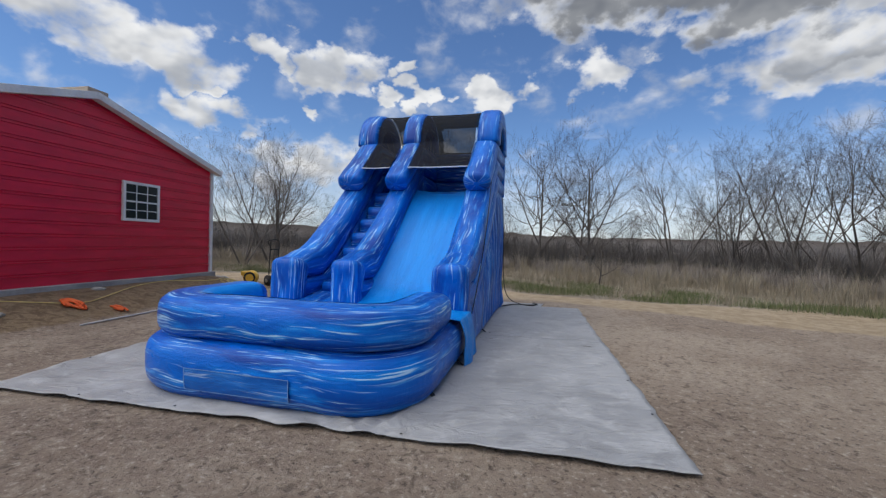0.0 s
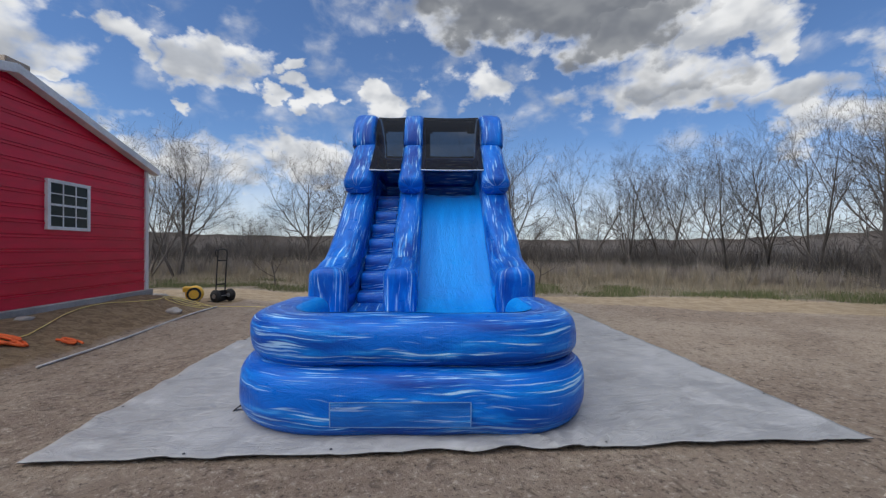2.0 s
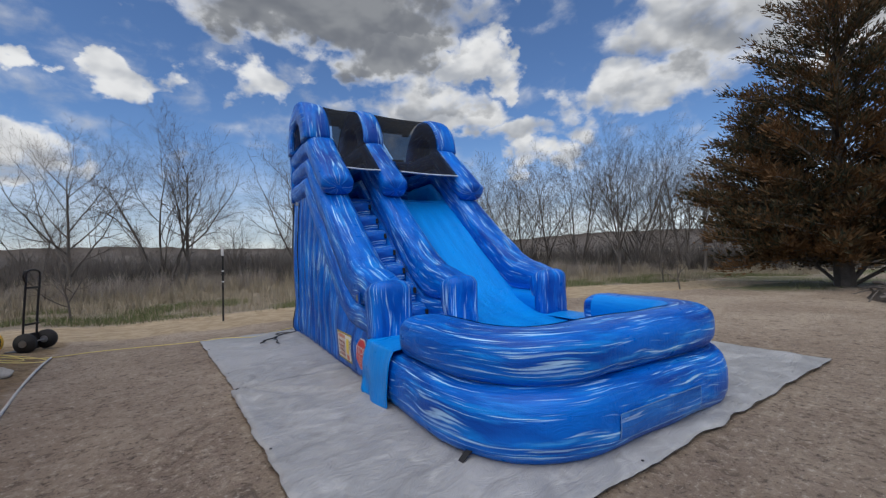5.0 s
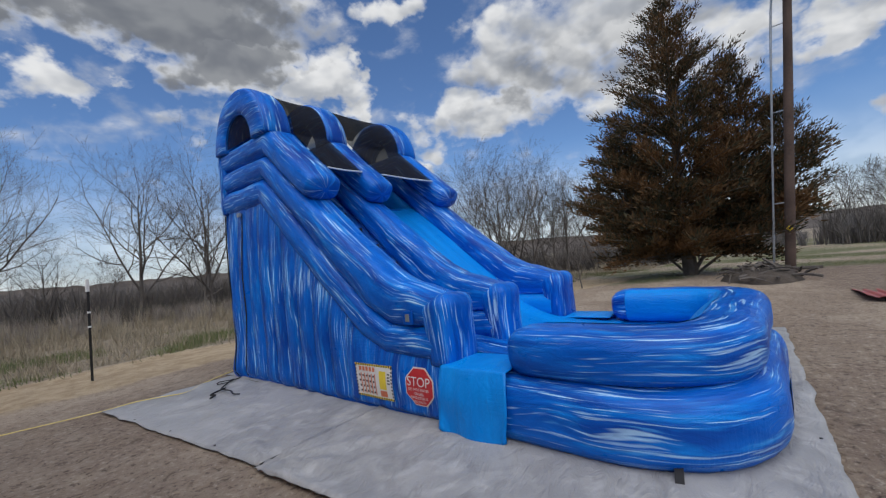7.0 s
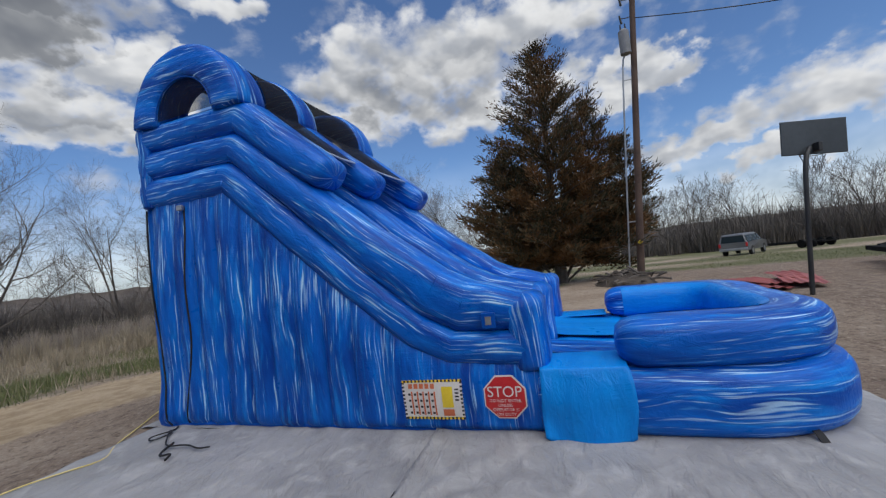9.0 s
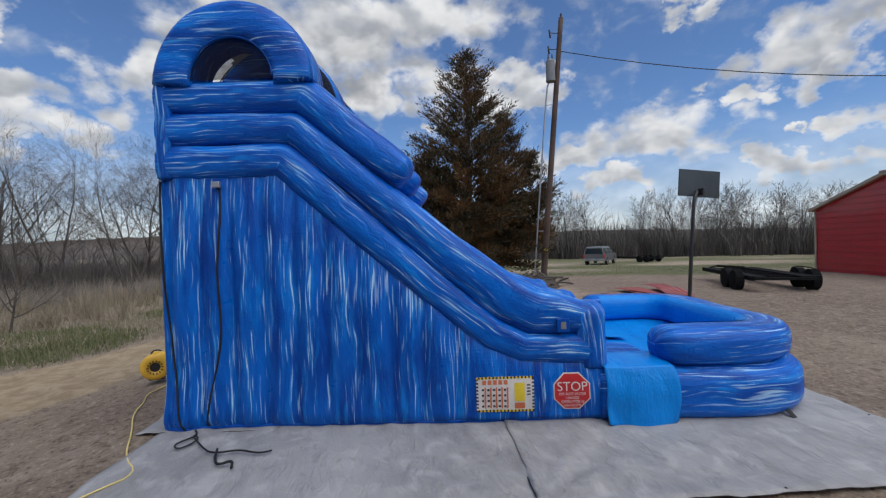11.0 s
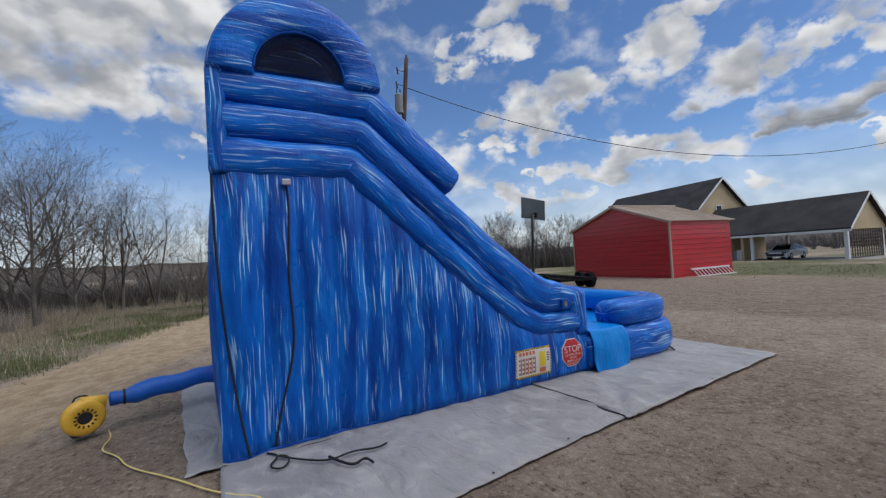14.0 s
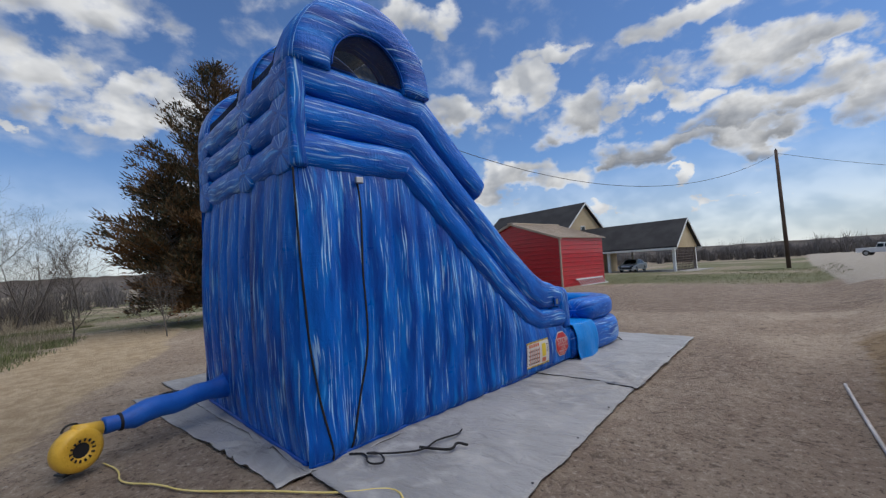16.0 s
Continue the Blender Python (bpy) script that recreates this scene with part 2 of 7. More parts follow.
NET = netting("black_netting", 0.16)
NET_SHEER = netting("sheer_black_netting", 0.34)
NET_DENSE = netting("dense_black_netting", 0.08)
WHITE = worn("white_paint", (0.62, 0.62, 0.6), (0.8, 0.8, 0.78), 0.5, 8)
RED_SIGN = worn("red_print", (0.50, 0.02, 0.025), (0.58, 0.03, 0.03), 0.4, 20)
WHITE_SIGN = worn("white_print", (0.68, 0.66, 0.6), (0.78, 0.76, 0.72), 0.4, 20)
YELLOW_SIGN = worn("yellow_print", (0.75, 0.55, 0.03), (0.85, 0.65, 0.05), 0.4, 20)
ORANGE_PRINT = worn("faded_orange_print", (0.6, 0.15, 0.06), (0.7, 0.22, 0.1), 0.4, 20)
INK = worn("black_print", (0.012, 0.012, 0.012), (0.03, 0.03, 0.03), 0.45, 20)
YELLOW = worn("yellow_plastic", (0.72, 0.40, 0.03), (0.86, 0.52, 0.06), 0.38, 12)
BLACK = worn("black_plastic", (0.008, 0.008, 0.008), (0.022, 0.022, 0.022), 0.5, 20)
RUBBER = worn("rubber", (0.012, 0.012, 0.012), (0.028, 0.027, 0.026), 0.8, 20)
GREY_PAINT = worn("grey_paint", (0.16, 0.165, 0.17), (0.25, 0.255, 0.26), 0.55, 10)
STEEL = worn("galvanised_steel", (0.30, 0.31, 0.32), (0.48, 0.49, 0.5), 0.45, 10, 0.8)
CORD = worn("yellow_cord", (0.70, 0.55, 0.16), (0.84, 0.70, 0.28), 0.6, 25)
ORANGE = worn("orange_strap", (0.72, 0.10, 0.02), (0.85, 0.16, 0.03), 0.6, 15)
PIPE = worn("weathered_white_pipe", (0.42, 0.40, 0.37), (0.66, 0.63, 0.59), 0.55, 10)
STONE = worn("pale_stone", (0.34, 0.31, 0.26), (0.55, 0.51, 0.45), 0.85, 12, 0, 0.6, 0.02)
CONCRETE = worn("concrete", (0.26, 0.25, 0.23), (0.42, 0.40, 0.37), 0.85, 6, 0, 0.5, 0.01)
WOOD_POLE = worn("weathered_pole_wood", (0.060, 0.038, 0.029), (0.12, 0.078, 0.058), 0.85, 5, 0, 0.6, 0.02)
BARK = worn("grey_bark", (0.070, 0.058, 0.050), (0.145, 0.125, 0.105), 0.9, 5, 0, 0.6, 0.02)
TWIG = worn("winter_twigs", (0.075, 0.063, 0.054), (0.140, 0.122, 0.106), 0.9, 2)
SHINGLE = worn("dark_shingles", (0.018, 0.018, 0.02), (0.045, 0.044, 0.045), 0.9, 3, 0, 0.6, 0.02)
STUCCO = worn("tan_siding", (0.44, 0.33, 0.19), (0.54, 0.42, 0.26), 0.8, 3)
TAN_ROOF = worn("tan_metal_roof", (0.36, 0.28, 0.20), (0.46, 0.37, 0.28), 0.5, 3)
SILVER = worn("silver_car_paint", (0.15, 0.15, 0.15), (0.21, 0.21, 0.205), 0.35, 3, 0.5, 0.0)
WHITE_CAR = worn("white_car_paint", (0.65, 0.66, 0.67), (0.75, 0.76, 0.77), 0.25, 3, 0.0, 0.0)
RED_SHEET = worn("faded_red_sheet_metal", (0.26, 0.055, 0.045), (0.40, 0.11, 0.09), 0.55, 3)
GLASS, _nt, _b = material("window_glass", (0.012, 0.018, 0.018), 0.08)
_b.inputs["Specular IOR Level"].default_value = 0.25


def panel_red(name, dark, light):
    m, nt, b = material(name, light, 0.42)
    p = place(nt)
    dust = noise_n(nt, vec_n(nt, "MULTIPLY", p, (1, 1, 4)), 1.4, 6, 0.65)
    fine = noise_n(nt, p, 22, 4)
    nt.links.new(mix_n(nt, step_n(nt, dust, 0.35, 0.7), dark, light), b.inputs["Base Color"])
    nt.links.new(step_n(nt, dust, 0.3, 0.7, 0.36, 0.52), b.inputs["Roughness"])
    bump(nt, b, fine, 0.06, 0.004)
    return m


BARN_RED = panel_red("red_metal_siding", (0.60, 0.006, 0.036), (0.74, 0.012, 0.052))
SHED_RED = panel_red("shed_red_siding", (0.44, 0.006, 0.014), (0.56, 0.012, 0.022))
SHED_RED.node_tree.nodes["Principled BSDF"].inputs["Coat Weight"].default_value = 0.35

TARP, nt, b = material("grey_tarp", (0.33, 0.33, 0.335), 0.62)
p = place(nt)
big, mid_n, fine = noise_n(nt, p, 0.7, 5, 0.6, 0.8), noise_n(nt, p, 4.0, 6, 0.65, 0.6), noise_n(nt, p, 120, 2)
scuff = noise_n(nt, vec_n(nt, "MULTIPLY", p, (1.0, 1.6, 1)), 2.1, 7, 0.68, 1.0)
cloth_tone = mix_n(nt, step_n(nt, big, 0.36, 0.64), (0.285, 0.283, 0.278), (0.375, 0.372, 0.365))
cloth_tone = mix_n(nt, math_n(nt, "MULTIPLY", step_n(nt, mid_n, 0.46, 0.70), 0.75), cloth_tone, (0.455, 0.452, 0.445))
cloth_tone = mix_n(nt, math_n(nt, "MULTIPLY", step_n(nt, scuff, 0.48, 0.34), 0.55), cloth_tone, (0.225, 0.222, 0.216))
nt.links.new(cloth_tone, b.inputs["Base Color"])
nt.links.new(step_n(nt, mid_n, 0.35, 0.65, 0.42, 0.66), b.inputs["Roughness"])
wrinkle = noise_n(nt, vec_n(nt, "MULTIPLY", p, (1.0, 2.2, 1)), 3.2, 6, 0.62, 1.4)
bump(nt, b, math_n(nt, "ADD", wrinkle, math_n(nt, "MULTIPLY", fine, 0.08)), 0.7, 0.05)
TARP_EDGE = worn("tarp_underside", (0.03, 0.03, 0.032), (0.07, 0.07, 0.07), 0.7, 10)

GROUND, nt, b = material("yard_ground", (0.15, 0.12, 0.09), 0.95)
p = place(nt)
n1, n2, n3 = noise_n(nt, p, 0.45, 6, 0.6, 0.4), noise_n(nt, p, 3.5, 6, 0.7, 0.5), noise_n(nt, p, 19, 6, 0.75)
n4 = noise_n(nt, p, 6.5, 6, 0.72, 0.8)
grain = noise_n(nt, p, 46, 4, 0.75)


def mask(nt, name):
    nd = nt.nodes.new("ShaderNodeAttribute")
    nd.attribute_name = name
    return nd.outputs["Fac"]


rag = math_n(nt, "MULTIPLY", math_n(nt, "SUBTRACT", n2, 0.5), 1.1)
soil = mix_n(nt, step_n(nt, n1, 0.38, 0.62), (0.325, 0.245, 0.175), (0.445, 0.352, 0.258))
soil = mix_n(nt, math_n(nt, "MULTIPLY", step_n(nt, math_n(nt, "ADD", mask(nt, "bare"), rag), 0.3, 0.8), 0.72), soil, mix_n(nt, step_n(nt, n2, 0.38, 0.62), (0.125, 0.084, 0.060), (0.245, 0.175, 0.128)))
soil = mix_n(nt, math_n(nt, "MULTIPLY", step_n(nt, n4, 0.53, 0.66), 0.55), soil, (0.50, 0.41, 0.305))
soil = mix_n(nt, math_n(nt, "MULTIPLY", step_n(nt, n4, 0.46, 0.36), 0.62), soil, (0.095, 0.066, 0.047))
soil = mix_n(nt, math_n(nt, "MULTIPLY", step_n(nt, n3, 0.55, 0.64), 0.70), soil, (0.60, 0.505, 0.395))
soil = mix_n(nt, math_n(nt, "MULTIPLY", step_n(nt, n3, 0.45, 0.36), 0.80), soil, (0.065, 0.045, 0.033))
soil = mix_n(nt, math_n(nt, "MULTIPLY", step_n(nt, grain, 0.63, 0.70), 0.80), soil, (0.72, 0.65, 0.55))
sand = mix_n(nt, step_n(nt, n2, 0.35, 0.65), (0.36, 0.26, 0.15), (0.53, 0.41, 0.26))
sand = mix_n(nt, step_n(nt, n3, 0.5, 0.75, 0.0, 0.5), sand, (0.61, 0.50, 0.34))
straw = mix_n(nt, step_n(nt, n4, 0.35, 0.65), (0.17, 0.136, 0.092), (0.31, 0.255, 0.178))
earth = mix_n(nt, step_n(nt, n4, 0.38, 0.62), (0.19, 0.125, 0.062), (0.345, 0.245, 0.135))
green = mix_n(nt, step_n(nt, n2, 0.35, 0.65), (0.080, 0.090, 0.032), (0.160, 0.162, 0.066))
gravel = mix_n(nt, step_n(nt, n3, 0.4, 0.65), (0.30, 0.26, 0.21), (0.48, 0.43, 0.36))


def blend(base, name, over, lo=0.3, hi=0.7):
    f = math_n(nt, "ADD", mask(nt, name), math_n(nt, "MULTIPLY", rag, 1.0))
    return mix_n(nt, math_n(nt, "MULTIPLY", step_n(nt, f, lo, hi), 0.94), base, over)


col = blend(soil, "straw", straw)
col = blend(col, "earth", earth)
col = blend(col, "green", green)
col = blend(col, "path", sand)
col = blend(col, "gravel", gravel)
nt.links.new(col, b.inputs["Base Color"])
bump(nt, b, math_n(nt, "ADD", math_n(nt, "MULTIPLY", n3, 0.8), n4), 1.0, 0.06)


def leafy(name, tones, rough=0.85):
    """Colours picked anew for each blade, sprig or stick."""
    m, nt, b = material(name, tones[0], rough)
    r = node(nt, "ShaderNodeNewGeometry").outputs["Random Per Island"]
    ramp = node(nt, "ShaderNodeValToRGB", {0: r})
    while len(ramp.color_ramp.elements) < len(tones):
        ramp.color_ramp.elements.new(0.5)
    for i, (e, c) in enumerate(zip(ramp.color_ramp.elements, tones)):
        e.position, e.color = i / (len(tones) - 1), (*c, 1)
    nt.links.new(ramp.outputs[0], b.inputs["Base Color"])
    return m


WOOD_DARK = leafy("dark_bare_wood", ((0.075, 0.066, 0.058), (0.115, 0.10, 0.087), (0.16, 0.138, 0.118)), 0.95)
DRY_GRASS = leafy("dry_grass", ((0.21, 0.172, 0.118), (0.33, 0.275, 0.19), (0.27, 0.222, 0.152), (0.42, 0.36, 0.26)))
LAWN = leafy("straw_litter", ((0.12, 0.085, 0.058), (0.30, 0.235, 0.165), (0.42, 0.345, 0.25), (0.52, 0.44, 0.33), (0.64, 0.56, 0.45)))
GREEN_GRASS = leafy("green_grass", ((0.085, 0.11, 0.035), (0.14, 0.155, 0.060), (0.20, 0.19, 0.095)))
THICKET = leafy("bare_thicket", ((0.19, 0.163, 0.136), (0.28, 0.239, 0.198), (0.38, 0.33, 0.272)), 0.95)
CEDAR = leafy("cedar_sprays", ((0.018, 0.023, 0.010), (0.028, 0.032, 0.013), (0.050, 0.043, 0.017), (0.095, 0.058, 0.021), (0.145, 0.074, 0.025), (0.040, 0.036, 0.015)), 0.8)
cedar_nt = CEDAR.node_tree
cedar_b = cedar_nt.nodes["Principled BSDF"]
rusty = step_n(cedar_nt, noise_n(cedar_nt, place(cedar_nt), 0.55, 3), 0.46, 0.62, 0.0, 0.65)
cedar_nt.links.new(mix_n(cedar_nt, rusty, cedar_b.inputs["Base Color"].links[0].from_socket, (0.19, 0.088, 0.028)), cedar_b.inputs["Base Color"])
# distance haze is put into the colour: paler, greyer tones than the nearer wood
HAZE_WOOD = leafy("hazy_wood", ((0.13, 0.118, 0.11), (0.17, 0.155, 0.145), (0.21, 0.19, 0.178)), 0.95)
CHIPS = leafy("pale_chips", ((0.30, 0.27, 0.22), (0.45, 0.42, 0.36), (0.6, 0.57, 0.52)))

# ---- mesh helpers ----
def finish(bm, name, mat, smooth=True):
    me = bpy.data.meshes.new(name)
    bmesh.ops.recalc_face_normals(bm, faces=bm.faces)
    bm.to_mesh(me)
    bm.free()
    if smooth:
        me.shade_smooth()
    for m in (mat if isinstance(mat, (list, tuple)) else [mat]):
        me.materials.append(m)
    return me


def part(name, bm, mat, parent, label="", smooth=False):
    """One mesh object under a thing or under a part."""
    ob = new(name, finish(bm, name, mat, smooth))
    ob.parent = parent
    return tagged(ob, label=label)


def thing(name, m, label, category, group="", kind=""):
    ob = new(name)
    ob.empty_display_size = 0.2
    ob.matrix_world = m
    return tagged(ob, label, category, group, kind)


def whole(name, bm, mat, label, category, smooth=False, group="", kind=""):
    return tagged(new(name, finish(bm, name, mat, smooth)), label, category, group, kind)


def box(bm, x0, x1, y0, y1, z0, z1, bevel=0.0):
    r = bmesh.ops.create_cube(bm, size=1.0)
    bmesh.ops.scale(bm, vec=(x1 - x0, y1 - y0, z1 - z0), verts=r["verts"])
    bmesh.ops.translate(bm, vec=((x0 + x1) / 2, (y0 + y1) / 2, (z0 + z1) / 2), verts=r["verts"])
    if bevel:
        edges = list({e for v in r["verts"] for e in v.link_edges})
        bmesh.ops.bevel(bm, geom=edges, offset=bevel, segments=2, affect="EDGES", profile=0.5)
    return r["verts"]


def cyl(bm, a, b, r0, r1=None, n=12):
    """A tapered rod from a to b."""
    a, b = Vector(a), Vector(b)
    d = b - a
    q = d.to_track_quat("Z", "Y").to_matrix().to_4x4()
    bmesh.ops.create_cone(bm, cap_ends=True, segments=n, radius1=r0, radius2=r0 if r1 is None else r1, depth=d.length,
                          matrix=Matrix.Translation((a + b) / 2) @ q)


def curve_pts(pts, rounds=3):
    """Rounds the corners of a row of points of any dimension, ends kept."""
    pts = [np.array(p, float) for p in pts]
    for _ in range(rounds):
        out = [pts[0]]
        for a, b in zip(pts, pts[1:]):
            out += [a * 0.75 + b * 0.25, a * 0.25 + b * 0.75]
        pts = out + [pts[-1]]
    return pts


def rope(bm, pts, r, n=6, rounds=2):
    """A cord through the points."""
    pts = [Vector(p) for p in curve_pts(pts, rounds)]
    rings = []
    for i, c in enumerate(pts):
        t = (pts[min(i + 1, len(pts) - 1)] - pts[max(i - 1, 0)]).normalized()
        a = t.cross(Vector((0.13, 0.21, 0.97))).normalized()
        b2 = t.cross(a)
        rings.append([bm.verts.new(c + (a * math.cos(k * 2 * math.pi / n) + b2 * math.sin(k * 2 * math.pi / n)) * r) for k in range(n)])
    for p, q in zip(rings, rings[1:]):
        for k in range(n):
            bm.faces.new((p[k], p[(k + 1) % n], q[(k + 1) % n], q[k]))
    bm.faces.new(rings[0][::-1])
    bm.faces.new(rings[-1])


def sweep(bm, path, axis, half_a, half_b, power=2.5, seg=22, arc=(0.0, 1.0), cap=0.12, uv_mode="along", wobble=0.0):
    """A cushion-like tube: along path, half_a wide along the fixed axis and half_b across it in the path's plane.
    arc: the part of the round that is built; cap: how far the rounded ends reach out; uv in metres."""
    uvl = bm.loops.layers.uv.verify()
    path = [Vector(p) for p in path]
    n = len(path)
    ha = half_a if isinstance(half_a, (list, tuple)) else [half_a] * n
    hb = half_b if isinstance(half_b, (list, tuple)) else [half_b] * n
    A = Vector(axis)
    tan = [(path[min(i + 1, n - 1)] - path[max(i - 1, 0)]).normalized() for i in range(n)]
    rows = []
    cap0, cap = cap if isinstance(cap, tuple) else (cap, cap)
    if cap:
        for k in range(4, 0, -1):
            f = k / 4 * math.pi / 2 * 0.96
            rows.append((path[0] - tan[0] * cap0 * math.sin(f), tan[0], ha[0] * math.cos(f) ** 0.6, hb[0] * math.cos(f) ** 0.6))
    rows += list(zip(path, tan, ha, hb))
    if cap:
        for k in range(1, 5):
            f = k / 4 * math.pi / 2 * 0.96
            rows.append((path[-1] + tan[-1] * cap * math.sin(f), tan[-1], ha[-1] * math.cos(f) ** 0.6, hb[-1] * math.cos(f) ** 0.6))
    rings, lens, s = [], [], 0.0
    full = arc[1] - arc[0] > 0.999
    for i, (c, t, a, b2) in enumerate(rows):
        if i:
            s += (c - rows[i - 1][0]).length
        B = t.cross(A).normalized()
        ring = []
        for k in range(seg + (0 if full else 1)):
            th = 2 * math.pi * (arc[0] + (arc[1] - arc[0]) * k / seg)
            ca, sa = math.cos(th), math.sin(th)
            ca = math.copysign(abs(ca) ** (2 / power), ca)
            sa = math.copysign(abs(sa) ** (2 / power), sa)
            co = c + A * a * ca + B * b2 * sa
            if wobble:
                co += (A * ca + B * sa) * wobble * noise.noise(co * 2.3)
            ring.append(bm.verts.new(co))
        rings.append(ring)
        lens.append(s)
    girth = math.pi * (ha[n // 2] + hb[n // 2])
    m = len(rings[0])
    for i in range(len(rings) - 1):
        for k in range(m if full else m - 1):
            k2 = (k + 1) % m
            f = bm.faces.new((rings[i][k], rings[i][k2], rings[i + 1][k2], rings[i + 1][k]))
            f.normal_update()
            flat_yz = uv_mode == "yz" and abs(f.normal.x) > 0.6
            for lp, (u, v) in zip(f.loops, ((lens[i], k), (lens[i], k + 1), (lens[i + 1], k + 1), (lens[i + 1], k))):
                co = lp.vert.co
                lp[uvl].uv = (co.y, co.z) if flat_yz else (u + co.x * 0.1, (arc[0] + (arc[1] - arc[0]) * v / seg) * girth + A.x * 3.1 + rows[0][0].x * 1.7)
    if cap and full:
        for ring in (rings[0][::-1], rings[-1]):
            f = bm.faces.new(ring)
            for lp in f.loops:
                lp[uvl].uv = (lp.vert.co.y, lp.vert.co.z)


def sheet(bm, nu, nv, at, uv=None, thick=None):
    """A grid of nu x nv cells; at(u, v) with u, v from 0 to 1 gives the place, uv(u, v) the metres for the pattern."""
    uvl = bm.loops.layers.uv.verify()
    g = [[bm.verts.new(at(i / nu, j / nv)) for j in range(nv + 1)] for i in range(nu + 1)]
    for i in range(nu):
        for j in range(nv):
            f = bm.faces.new((g[i][j], g[i + 1][j], g[i + 1][j + 1], g[i][j + 1]))
            if uv:
                for lp, (a, c) in zip(f.loops, ((i, j), (i + 1, j), (i + 1, j + 1), (i, j + 1))):
                    lp[uvl].uv = uv(a / nu, c / nv)
    return g


def lerp_at(xs, ys, x):
    return float(np.interp(x, xs, ys))


def smooth01(a, b, x):
    k = min(1.0, max(0.0, (x - a) / (b - a)))
    return k * k * (3 - 2 * k)


# ---- ground ----
SLIDE = pose(-1.643, 3.480, 0, 0, 0, -13.5)      # the slide's own axes: x across, y from the pool's front to the back


def barn_gap(x, y):
    """Distance from the barn's gable wall, towards the slide."""
    return 0.986 * x - 0.165 * y + 8.27


TRACK = ((-14, 15.6), (-4, 14.6), (0.3, 13.9), (2.8, 12.3), (5.3, 10.6), (7.7, 9.0), (10, 7.5), (14, 6.0), (20, 5.0))


def track_gap(x, y):
    """Signed distance from the sandy track's middle; positive on the far side."""
    best = 99.0
    for (ax, ay), (bx, by) in zip(TRACK, TRACK[1:]):
        dx, dy = bx - ax, by - ay
        k = min(1.0, max(0.0, ((x - ax) * dx + (y - ay) * dy) / (dx * dx + dy * dy)))
        d = math.hypot(x - ax - k * dx, y - ay - k * dy)
        if d < abs(best):
            best = d if (dx * (y - ay) - dy * (x - ax)) > 0 else -d
    return best


def terrain(x, y):
    r = math.hypot(x + 1, y - 6)
    z = -0.012 * min(76, max(0, r - 14)) - 0.02 * min(35, max(0, x - 10))
    z += 0.36 * smooth01(1.75, 0.15, barn_gap(x, y)) * smooth01(12.6, 11.0, y)
    z -= 0.16 * smooth01(10.2, 13.0, y) * smooth01(-5.5, -3.5, x)
    q = SLIDE.inverted() @ Vector((x, y, 0))
    calm = 1 - (smooth01(-3.6, -3.0, q.x) * smooth01(4.0, 3.4, q.x) * smooth01(-0.8, -0.2, q.y) * smooth01(7.9, 7.2, q.y))
    z += calm * 0.030 * noise.noise(Vector((x * 0.9, y * 0.9, 0))) + calm * 0.012 * noise.noise(Vector((x * 3.1, y * 3.1, 4)))
    z += 0.25 * smooth01(20, 60, r) * noise.noise(Vector((x * 0.06, y * 0.06, 2)))
    return z - 0.004


def spaced(lo, hi, step, far, grow=1.13):
    c = list(np.arange(lo, hi + 1e-6, step))
    s = step
    while c[-1] < far:
        s *= grow
        c.append(c[-1] + s)
    s = step
    while c[0] > -far:
        s *= grow
        c.insert(0, c[0] - s)
    return c


gx, gy = spaced(-9, 14, 0.22, 1500), spaced(-4, 18, 0.22, 1500)
verts = [(x, y, terrain(x, y)) for x in gx for y in gy]
ny = len(gy)
faces = [(i * ny + j, (i + 1) * ny + j, (i + 1) * ny + j + 1, i * ny + j + 1) for i in range(len(gx) - 1) for j in range(ny - 1)]
me = bpy.data.meshes.new("ground")
me.from_pydata(verts, [], faces)
me.shade_smooth()
me.materials.append(GROUND)
ROAD = ((-9.5, 0), (-12, -12), (-19, -45), (-36, -120))


